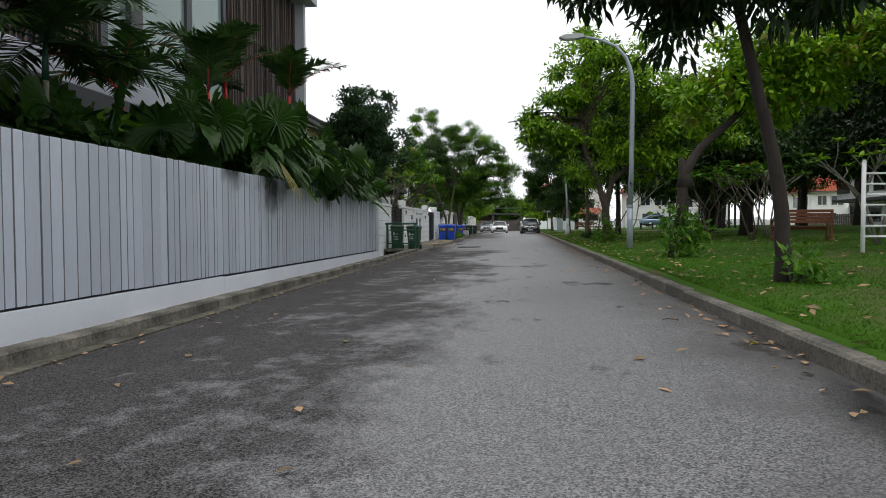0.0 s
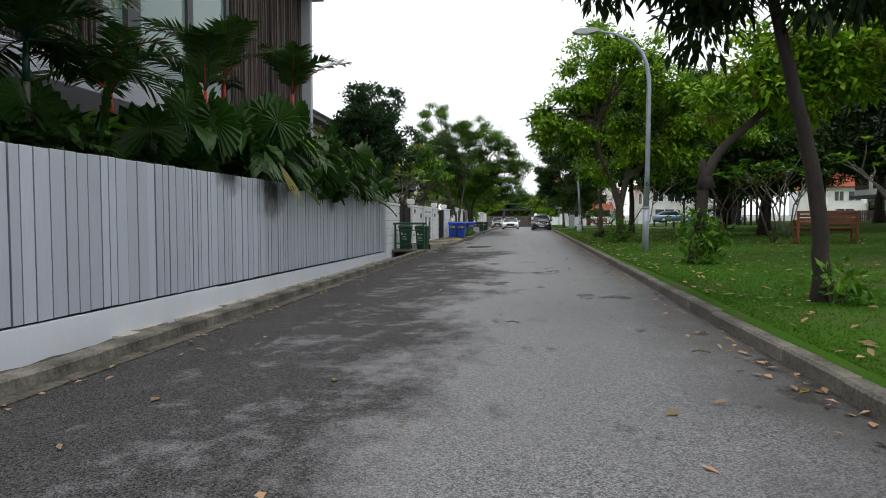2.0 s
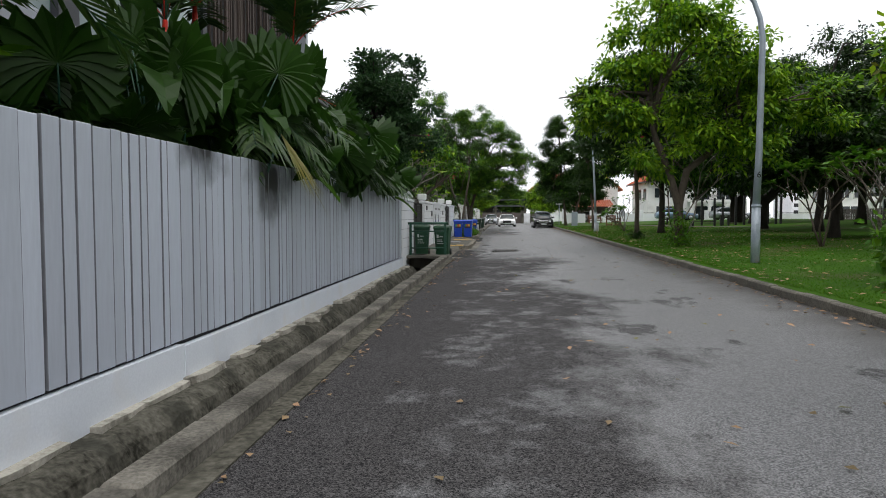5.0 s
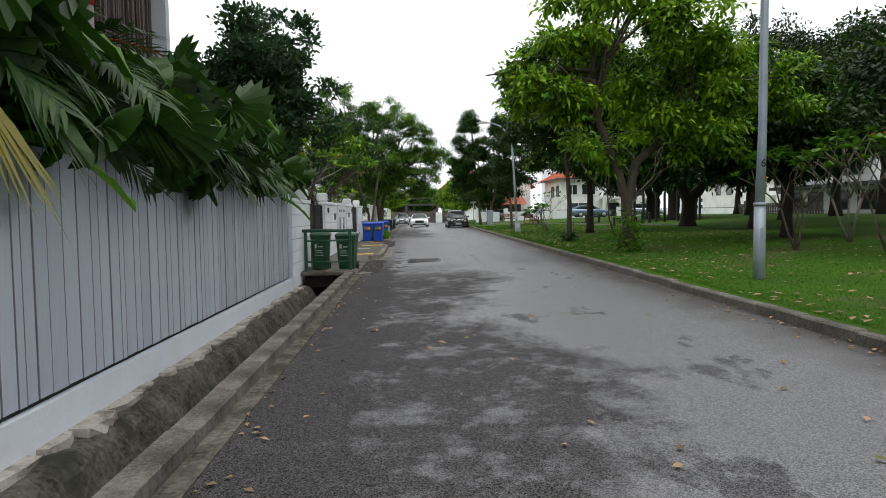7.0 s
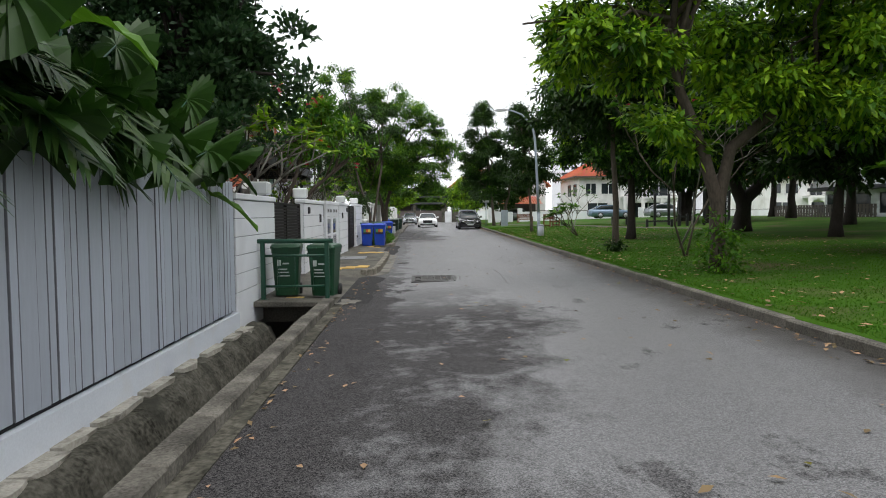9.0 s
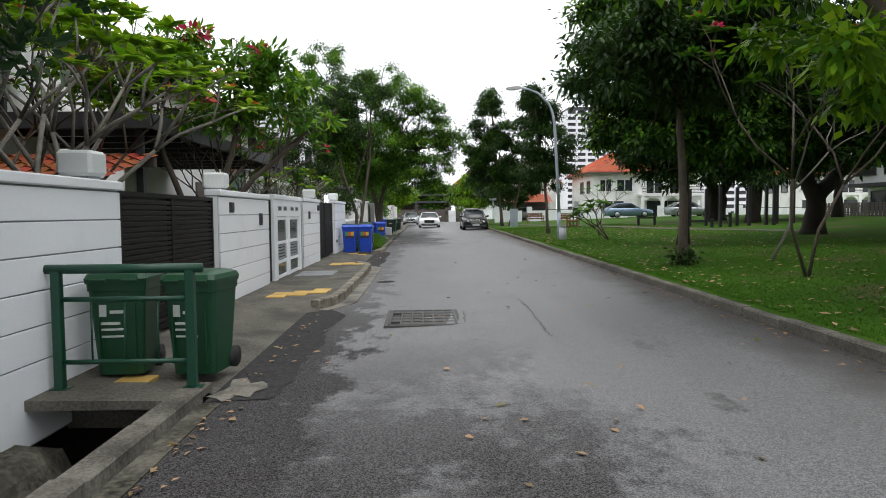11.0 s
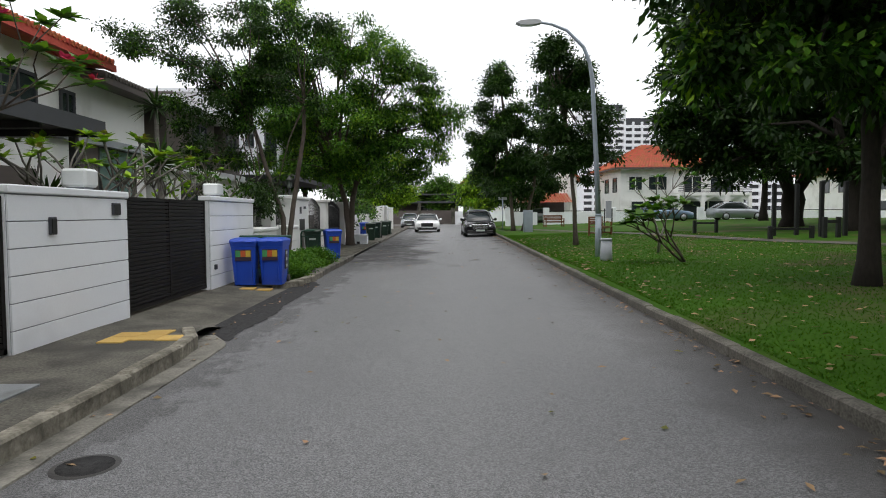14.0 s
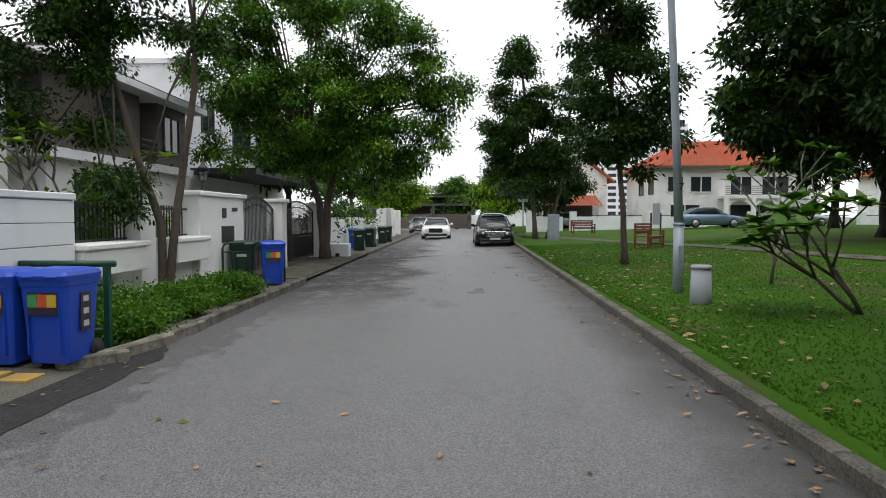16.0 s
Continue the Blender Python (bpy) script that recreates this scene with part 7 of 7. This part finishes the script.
def car(x, y, z, turn, paint, label, L=5.0, W=1.9, H=1.46, coupe=False):
    """A parked car, nose towards -y at the origin before it is placed."""
    c = tagged(new("car"), label, "car", "parked cars")

    def ring(s, w, z0, z1, belly=0.08):
        return [(-w * 0.86, s, z0), (-w, s, z0 + belly), (-w, s, z0 + (z1 - z0) * 0.6), (-w * 0.94, s, z1 - 0.05), (-w * 0.8, s, z1), (0, s, z1 + 0.03), (w * 0.8, s, z1), (w * 0.94, s, z1 - 0.05), (w, s, z0 + (z1 - z0) * 0.6), (w, s, z0 + belly), (w * 0.86, s, z0)]

    def loft(name, rings, material, par=None, lab=""):
        n = len(rings[0])
        v = [p for r in rings for p in r]
        f = [(i * n + k, i * n + (k + 1) % n, (i + 1) * n + (k + 1) % n, (i + 1) * n + k) for i in range(len(rings) - 1) for k in range(n)]
        f += [tuple(range(n))[::-1], tuple(range((len(rings) - 1) * n, len(rings) * n))]
        return raw(name, v, f, material, par or c, lab, True)

    h = W / 2
    loft("body", [ring(0.0, h * 0.80, 0.30, 0.62), ring(0.08, h * 0.92, 0.20, 0.72), ring(0.35, h * 0.985, 0.18, 0.80), ring(0.9, h, 0.18, 0.88), ring(1.55, h, 0.18, 0.95), ring(2.4, h, 0.18, 0.96), ring(3.9, h, 0.18, 0.97), ring(4.5, h * 0.98, 0.2, 0.98), ring(L - 0.12, h * 0.93, 0.26, 0.92), ring(L, h * 0.84, 0.36, 0.8)], paint)

    def cab(s, w, zt):
        return [(-w - 0.10, s, 0.92), (-w, s, zt - 0.08), (-w + 0.12, s, zt), (w - 0.12, s, zt), (w, s, zt - 0.08), (w + 0.10, s, 0.92)]

    e = 4.2 if coupe else 4.35
    loft("glasshouse", [cab(1.35, h * 0.80, 0.98), cab(2.15, h * 0.70, H - 0.04), cab(2.9, h * 0.70, H - 0.01), cab(3.5, h * 0.69, H - 0.05), cab(e, h * 0.74, 1.0)], PANE)
    loft("roof", [[(-h * 0.62, 2.1, H - 0.02), (h * 0.62, 2.1, H - 0.02), (h * 0.6, 2.1, H + 0.01), (-h * 0.6, 2.1, H + 0.01)], [(-h * 0.66, 2.8, H - 0.01), (h * 0.66, 2.8, H - 0.01), (h * 0.6, 2.8, H + 0.03), (-h * 0.6, 2.8, H + 0.03)], [(-h * 0.66, 3.55, H - 0.08), (h * 0.66, 3.55, H - 0.08), (h * 0.6, 3.55, H - 0.03), (-h * 0.6, 3.55, H - 0.03)]], paint)
    for s in (-1, 1):
        tubes("pillar", [([(s * h * 0.90, 1.35, 0.93), (s * h * 0.70, 2.15, H - 0.05), (s * h * 0.70, 3.5, H - 0.06), (s * h * 0.82, e, 0.97)], 0.035)], paint, c, sides=6)
        m = tubes("mirror", [([(s * h * 0.92, 1.75, 0.98), (s * h * 1.08, 1.72, 1.02), (s * h * 1.16, 1.72, 1.02)], [0.03, 0.09, 0.06])], paint, c)
        lamp_rows = [(s * h * k - 0.055, s * h * k + 0.055, -0.02 + 0.10 * j, 0.22 + 0.05 * j, 0.60 + 0.012 * j, 0.70 + 0.018 * j) for j, k in enumerate((0.60, 0.69, 0.78))]
        boxes("headlight", lamp_rows, CAPW, c, "clear swept-back headlight", bevel=0.012)
        boxes("fog_intake", [(s * h * 0.6 - 0.18, s * h * 0.6 + 0.18, -0.02, 0.15, 0.28, 0.38)], BLACK, c, bevel=0.02)
        for yy in (0.92, L - 1.05):
            w = tubes("wheel", [([(s * (h - 0.24), yy, 0.33), (s * (h + 0.005), yy, 0.33)], 0.33)], RUBBER, c, sides=20)
            tubes("rim", [([(s * (h - 0.02), yy, 0.33), (s * (h + 0.012), yy, 0.33)], 0.22)], ALU, w, sides=14)
    g = boxes("grille", [(-0.48, 0.48, -0.035, 0.1, 0.43, 0.73)], BLACK, c, bevel=0.04)
    if not coupe:
        for k in range(5):
            boxes("grille_bar", [(-0.45 + 0.012 * k, 0.45 - 0.012 * k, -0.052, -0.03, 0.67 - 0.052 * k, 0.69 - 0.052 * k)], CHROME, g)
        boxes("grille_surround", [(-0.50, 0.50, -0.045, 0.05, 0.725, 0.752)], CHROME, g, "chrome strip", bevel=0.008)
    boxes("lower_intake", [(-0.62, 0.62, -0.03, 0.1, 0.29, 0.36)], BLACK, c, bevel=0.02)
    tubes("wiper", [([(-0.45, 1.36, 1.0), (0.05, 1.50, 1.07)], 0.012)], BLACK, c, sides=5)
    boxes("number_plate", [(-0.26, 0.26, -0.06, -0.03, 0.33, 0.43)], PRINT, c, "plain pale number plate")
    boxes("bumper_lip", [(-h * 0.75, h * 0.75, -0.03, 0.12, 0.20, 0.27)], BLACK, c, bevel=0.02)
    c.matrix_basis = pose(x, y, z, 0, 0, turn)
    return c


CARBLACK = mat("black_car_paint", (0.010, 0.010, 0.012), (0.008, 0.008, 0.010), rough=0.12, bump=0)
CARWHITE = mat("white_car_paint", (0.78, 0.79, 0.80), (0.75, 0.76, 0.77), rough=0.15, bump=0)
CARSILVER = mat("silver_car_paint", (0.42, 0.45, 0.48), (0.40, 0.43, 0.46), rough=0.25, metal=0.5, bump=0)
CARBLUE = mat("pale_blue_car_paint", (0.20, 0.28, 0.38), (0.18, 0.26, 0.36), rough=0.2, metal=0.3, bump=0)
car(2.33, 70.2, road_z(2.3), 0, CARBLACK, "glossy black sedan parked against the lawn kerb", 5.1, 1.93, 1.5)
car(-0.98, 83.5, road_z(-1.0) + 0.02, 0, CARWHITE, "white coupe parked on the road", 4.8, 2.02, 1.42, True)
car(-3.0, 98.5, road_z(-3) + 0.1, 0, CARSILVER, "silver car parked behind the white coupe", 4.6, 1.8, 1.46)
car(2.75, 77.5, road_z(2.7), 0, CARWHITE, "white car parked close behind the black sedan", 4.9, 1.9, 1.62)
car(21.3, 87.0, 0.75, 90, CARBLUE, "pale blue sedan parked across the park", 4.7, 1.8, 1.45)
car(27.5, 87.0, 0.8, 90, CARSILVER, "silver car parked across the park", 4.6, 1.8, 1.5)
car(13.4, 99.0, 0.5, 80, CARSILVER, "silver car in front of the gabled house", 4.5, 1.8, 1.45)


# ---- park furniture ----
def bench(x, y, z, turn, label):
    b = tagged(new("park_bench"), label, "bench", "park benches")
    for sx in (-0.72, 0.72):
        boxes("leg", [(sx - 0.035, sx + 0.035, -0.28, -0.21, 0, 0.62)], BENCHWOOD, b, bevel=0.006)
        boxes("leg", [(sx - 0.035, sx + 0.035, 0.21, 0.28, 0, 0.9)], BENCHWOOD, b, bevel=0.006)
        boxes("armrest", [(sx - 0.045, sx + 0.045, -0.3, 0.25, 0.61, 0.65)], BENCHWOOD, b, bevel=0.008)
        boxes("side_rail", [(sx - 0.025, sx + 0.025, -0.25, 0.25, 0.1, 0.16)], BENCHWOOD, b)
    for k in range(5):
        boxes("seat_slat", [(-0.75, 0.75, -0.27 + 0.1 * k, -0.19 + 0.1 * k, 0.41, 0.44)], BENCHWOOD, b, bevel=0.004)
    for k in range(4):
        boxes("back_slat", [(-0.72, 0.72, 0.22, 0.245, 0.52 + 0.1 * k, 0.6 + 0.1 * k)], BENCHWOOD, b, bevel=0.004)
    boxes("apron", [(-0.72, 0.72, -0.25, -0.22, 0.33, 0.41)], BENCHWOOD, b)
    b.matrix_basis = pose(x, y, z, 0, 0, turn)
    return b


seat = bench(7.55, 62.6, lawn_z(7.5, 62.6), 52, "reddish hardwood park bench on the lawn")
copy_thing(seat, pose(8.3, 21.9, lawn_z(8.3, 21.9), 0, 0, 170))
copy_thing(seat, pose(8.8, 82, lawn_z(9, 82), 0, 0, 10))


def workout_frame():
    f = empty("ladder_frame", 7.5, 15.3, 0.34, "white painted steel workout ladder frame on the lawn", "exercise frame")
    z = 0.34
    for x in (6.63, 7.75):
        keep(tubes("post", [([(x, 15.3, z - 0.1), (x, 15.3, z + 1.72)], 0.04)], WHITE, sides=10), f)
        keep(tubes("post_cap", [([(x, 15.3, z + 1.72), (x, 15.3, z + 1.76)], [0.045, 0.02])], WHITE, sides=10), f)
    for k in range(7):
        keep(tubes("rung", [([(6.63, 15.3, z + 0.3 + 0.2 * k), (7.75, 15.3, z + 0.3 + 0.2 * k)], 0.018)], WHITE, sides=8), f)


workout_frame()


def post_pair(x, y, gap, tall, label, bar=True):
    z = lawn_z(x, y)
    p = empty("exercise_bar", x, y, z, label, "exercise bar", "exercise bars")
    for s in (0, gap):
        keep(boxes("post", [(x + s - 0.07, x + s + 0.07, y - 0.07, y + 0.07, z - 0.1, z + tall)], BLACK, bevel=0.01), p)
    if bar:
        keep(boxes("beam", [(x, x + gap, y - 0.05, y + 0.05, z + tall * 0.7, z + tall * 0.85)], BLACK), p)


post_pair(11.6, 61.4, 1.0, 0.6, "low black timber balance beam on the lawn")
post_pair(11.7, 54.7, 1.5, 0.5, "low black timber balance beam on the lawn")
post_pair(13.6, 54.6, 0.5, 0.75, "low black timber balance beam on the lawn")
for x, y in ((14.0, 55.5), (15.3, 55.0), (16.4, 54.6), (13.0, 57.0), (17.3, 56.0)):
    post_pair(x, y, 0.9, 2.05, "pair of tall black timber exercise posts", False)
b = empty("bollard", 4.0, 47.75, 0.26, "short grey concrete bollard beside the lamp post", "bollard")
keep(tubes("body", [([(4.0, 47.75, 0.1), (4.0, 47.75, 0.78)], [0.165, 0.135])], BAND, sides=18), b)
keep(tubes("top", [([(4.0, 47.75, 0.78), (4.0, 47.75, 0.83)], [0.15, 0.14])], BAND, sides=18), b)
u = empty("cabinet", 5.6, 72.5, 0.3, "grey metal utility cabinet on the verge", "utility cabinet")
keep(boxes("body", [(5.2, 5.75, 72.3, 72.8, 0.2, 1.65)], GALV, bevel=0.02), u)
keep(boxes("door", [(5.24, 5.71, 72.285, 72.3, 0.4, 1.58)], GALV), u)
s = empty("park_sign", 9.0, 66.5, 0.4, "small grey park notice board on two stakes", "sign")
for x in (8.75, 9.15):
    keep(boxes("stake", [(x - 0.03, x + 0.03, 66.5, 66.56, 0.3, 1.7)], SLATE), s)
keep(boxes("board", [(8.8, 9.1, 66.44, 66.5, 1.2, 2.1)], BAND), s)
for x, y in ((4.6, 79.5),):
    post_ = empty("signpost", x, y, 0.2, "slim grey signpost at the lawn edge", "signpost", "signposts")
    keep(tubes("pole", [([(x, y, 0.1), (x, y, 2.6)], 0.04)], GALV), post_)
    keep(boxes("plate", [(x - 0.35, x + 0.3, y - 0.03, y, 2.45, 2.65)], LAMPHEAD), post_)
path = sheet("park_path", [lambda y: 5.5 + 0.23 * (78 - y), lambda y: 6.5 + 0.23 * (78 - y)], span(46, 80, 1.0), lambda x, y: lawn_z(x, y) + 0.025, SLAB, "narrow grey park footpath across the lawn", "footpath")


# ---- road furniture ----
def manhole():
    m = empty("drain_grating", -1.7, 30.0, road_z(-1.7), "worn cast iron grating with square cells set in the road", "grating")
    x0, x1, y0, y1 = -2.12, -1.27, 29.42, 30.62
    lift = lambda x: 0.03 * x + 0.026
    bars = []
    keep(boxes("bed", [(x0, x1, y0, y1, -0.2, lift(-1.7) - 0.012)], DARK), m)
    z0, z1 = lift(-1.7) - 0.02, lift(-1.7) + 0.012
    for k in range(7):
        x = x0 + (x1 - x0) * k / 6
        keep(boxes("bar", [(x - 0.012, x + 0.012, y0, y1, z0, z1 + (0.004 if k in (0, 3, 6) else 0))], IRON), m)
    for k in range(6):
        y = y0 + (y1 - y0) * k / 5
        keep(boxes("cross_bar", [(x0, x1, y - 0.012, y + 0.012, z0, z1 - 0.002)], IRON), m)
    for i in range(6):
        for j in range(5):
            if (i * 7 + j * 3) % 9:
                xa, ya = x0 + (x1 - x0) * i / 6 + 0.018, y0 + (y1 - y0) * j / 5 + 0.018
                keep(boxes("fill", [(xa, xa + 0.105, ya, ya + 0.2, z0, z1 - 0.009)], IRON), m)
    f = boxes("grating_frame", [(x0 - 0.07, x0 - 0.02, y0 - 0.07, y1 + 0.07, -0.2, z1 - 0.006), (x1 + 0.02, x1 + 0.07, y0 - 0.07, y1 + 0.07, -0.2, z1 - 0.004), (x0 - 0.02, x1 + 0.02, y0 - 0.07, y0 - 0.02, -0.2, z1 - 0.005), (x0 - 0.02, x1 + 0.02, y1 + 0.02, y1 + 0.07, -0.2, z1 - 0.005)], IRON)
    keep(f, m)


manhole()
cx, cy = -2.46, 35.05
cover = empty("manhole_cover", cx, cy, road_z(cx), "small round iron cover set in the road", "manhole cover")
cz = road_z(cx) + 0.012 * noise.noise(Vector((cx * 0.5, cy * 0.35, 3)))
keep(tubes("rim", [([(cx, cy, cz - 0.05), (cx, cy, cz + 0.007)], 0.20)], IRON, sides=24), cover)
keep(tubes("lid", [([(cx, cy, cz - 0.04), (cx, cy, cz + 0.011)], 0.165)], TARPATCH, sides=24), cover)
m2 = empty("manhole_cover", -1.0, 82, -0.01, "flat rectangular metal cover in the road", "manhole cover")
keep(boxes("plate", [(-1.6, -0.6, 81.6, 82.6, -0.2, 0.012)], LEDGE), m2)


def crack(points, width, name, label):
    """A dark ragged seam lying in the asphalt."""
    rr = random.Random(len(points))
    v, f = [], []
    pts = []
    for (xa, ya), (xb, yb) in zip(points, points[1:]):
        for k in range(14):
            pts.append((xa + (xb - xa) * k / 14 + rr.uniform(-0.02, 0.02), ya + (yb - ya) * k / 14 + rr.uniform(-0.02, 0.02)))
    pts.append(points[-1])
    for i, (x, y) in enumerate(pts):
        a, b = pts[max(i - 1, 0)], pts[min(i + 1, len(pts) - 1)]
        d = math.hypot(b[0] - a[0], b[1] - a[1]) or 1
        nx, ny = -(b[1] - a[1]) / d, (b[0] - a[0]) / d
        w = width * rr.uniform(0.3, 1.2) * (0.25 if i in (0, len(pts) - 1) else 1)
        for q in (-1, 1):
            px, py = x + nx * w * q, y + ny * w * q
            v.append((px, py, road_z(px) + 0.012 * noise.noise(Vector((px * 0.5, py * 0.35, 3))) + 0.004))
        if i:
            f.append((2 * i - 2, 2 * i - 1, 2 * i + 1, 2 * i))
    tagged(raw(name, v, f, DARKTAR), label, "road crack", "road cracks")


DARKTAR = mat("tar_seam", (0.035, 0.034, 0.034), (0.06, 0.058, 0.056), scale=8, rough=0.8, bump=0.4)
crack([(-0.18, 31.5), (-0.19, 30.5), (-0.25, 29.2), (-0.28, 28.3)], 0.010, "road_crack", "dark open crack along the asphalt joint")
crack([(-0.25, 31.53), (0.6, 31.52), (1.4, 31.53)], 0.0035, "road_crack", "thin seam across the patched asphalt")
crack([(-2.4, 25.9), (-1.6, 25.75), (-0.9, 25.85)], 0.004, "road_crack", "thin seam across the patched asphalt")
crack([(-1.12, 30.6), (-1.15, 29.5)], 0.008, "road_crack", "thin straight seam beside the grating")


# yellow guide slabs on the footpath
for k, (x, y) in enumerate(((-4.08, 31.95), (-3.78, 32.15), (-3.48, 32.45), (-4.06, 32.27), (-3.76, 32.47), (-3.46, 32.77), (-3.98, 38.6), (-3.68, 38.75), (-3.38, 38.72), (-3.98, 38.92), (-3.68, 39.07), (-4.12, 44.42), (-3.80, 44.45), (-4.15, 26.75))):
    t = empty("guide_slab", x, y, 0.03, "yellow concrete guide slab with worn edges", "paving slab", "guide slabs")
    zz = path_z(x, y) + 0.004
    keep(boxes("slab", [(x - 0.147, x + 0.147, y - 0.155, y + 0.155, zz - 0.04, zz + 0.012)], TACTILE, bevel=0.006), t)


# ---- grass, fallen leaves and litter ----
def grass():
    rng = np.random.default_rng(9)
    n = 200000
    y = 2.0 + 66.0 * rng.random(n) ** 1.5
    x = 1.45 + 0.027 * y + 0.19 + 9.0 * rng.random(n) ** 1.6
    z = np.array([lawn_z(a, b) for a, b in zip(x, y)]) - 0.005
    h = rng.uniform(0.012, 0.030, n) * (1 + 0.006 * y)
    w = 0.005 * (1 + 0.03 * y)
    a = rng.uniform(0, 6.283, n)
    v = np.empty((n, 3, 3))
    v[:, 0] = np.stack([x - np.cos(a) * w, y - np.sin(a) * w, z], 1)
    v[:, 1] = np.stack([x + np.cos(a) * w, y + np.sin(a) * w, z], 1)
    v[:, 2] = np.stack([x + rng.normal(0, 0.02, n), y + rng.normal(0, 0.02, n), z + h], 1)
    ob = new("grass", tri_mesh("grass", v.reshape(-1, 3), np.arange(n * 3).reshape(-1, 3), BLADE))
    tagged(ob, "short mown green grass blades over the lawn", "grass", kind="stuff")


grass()


def litter(name, count, place, size, material, label, seed):
    rng = np.random.default_rng(seed)
    pts = np.array([place(rng) for _ in range(count)])
    a = rng.uniform(0, 6.283, count)
    ln, wd = size * rng.uniform(0.5, 1.3, count), size * rng.uniform(0.18, 0.34, count)
    d = np.stack([np.cos(a), np.sin(a), rng.uniform(-0.1, 0.25, count)], 1)
    s = np.stack([-np.sin(a), np.cos(a), rng.uniform(-0.3, 0.3, count)], 1)
    v = np.empty((count, 4, 3))
    v[:, 0] = pts
    v[:, 1] = pts + d * ln[:, None] * 0.5 + s * wd[:, None] + np.array((0, 0, 0.006))
    v[:, 2] = pts + d * ln[:, None]
    v[:, 3] = pts + d * ln[:, None] * 0.5 - s * wd[:, None] + np.array((0, 0, 0.006))
    i = np.arange(count)[:, None] * 4
    tris = np.concatenate([i + np.array((0, 1, 2)), i + np.array((0, 2, 3))], axis=1).reshape(-1, 3)
    tagged(new(name, tri_mesh(name, v.reshape(-1, 3), tris, material)), label, "leaf litter", kind="stuff")


def on_road(rng):
    y = rng.uniform(3, 75)
    x = -3.2 + (kerb_x(y) + 3.1) * rng.random()
    return x, y, road_z(x) + 0.014


def by_kerb(rng):
    y = rng.uniform(3, 75)
    x = kerb_x(y) - 0.02 - abs(rng.normal(0, 0.16))
    return x, y, road_z(x) + 0.014


def by_drain(rng):
    y = rng.uniform(3, 48)
    x = -3.26 + abs(rng.normal(0, 0.09))
    return x, y, road_z(x) + 0.014


def on_lawn(rng):
    y = rng.uniform(3, 62)
    x = kerb_x(y) + 0.2 + 9 * rng.random() ** 1.5
    return x, y, lawn_z(x, y) + 0.03


litter("fallen_leaves", 420, on_road, 0.085, DRYLEAF, "dry brown and yellow leaves scattered on the road", 1)
litter("kerb_leaves", 900, by_kerb, 0.075, DRYLEAF, "dry leaves gathered along the kerb", 2)
litter("drain_leaves", 260, by_drain, 0.07, DRYLEAF, "dry leaves gathered along the drain kerb", 3)
litter("lawn_leaves", 2600, on_lawn, 0.11, DRYLEAF, "fallen brown leaves on the lawn", 4)
litter("fresh_fallen_leaves", 60, on_road, 0.10, YELLEAF, "yellowing fallen leaves on the road", 5)
for x, y in ((1.2, 7.6), (-0.2, 9.2)):
    t = empty("twig", x, y, 0.05, "broken dry twig lying on the asphalt", "twig", "twigs")
    z = road_z(x) + 0.02
    keep(tubes("stick", [([(x - 0.06, y, z), (x, y + 0.02, z + 0.005), (x + 0.07, y - 0.02, z)], 0.005), ([(x, y + 0.02, z + 0.005), (x + 0.04, y + 0.05, z)], 0.003)], BARK, sides=5), t)
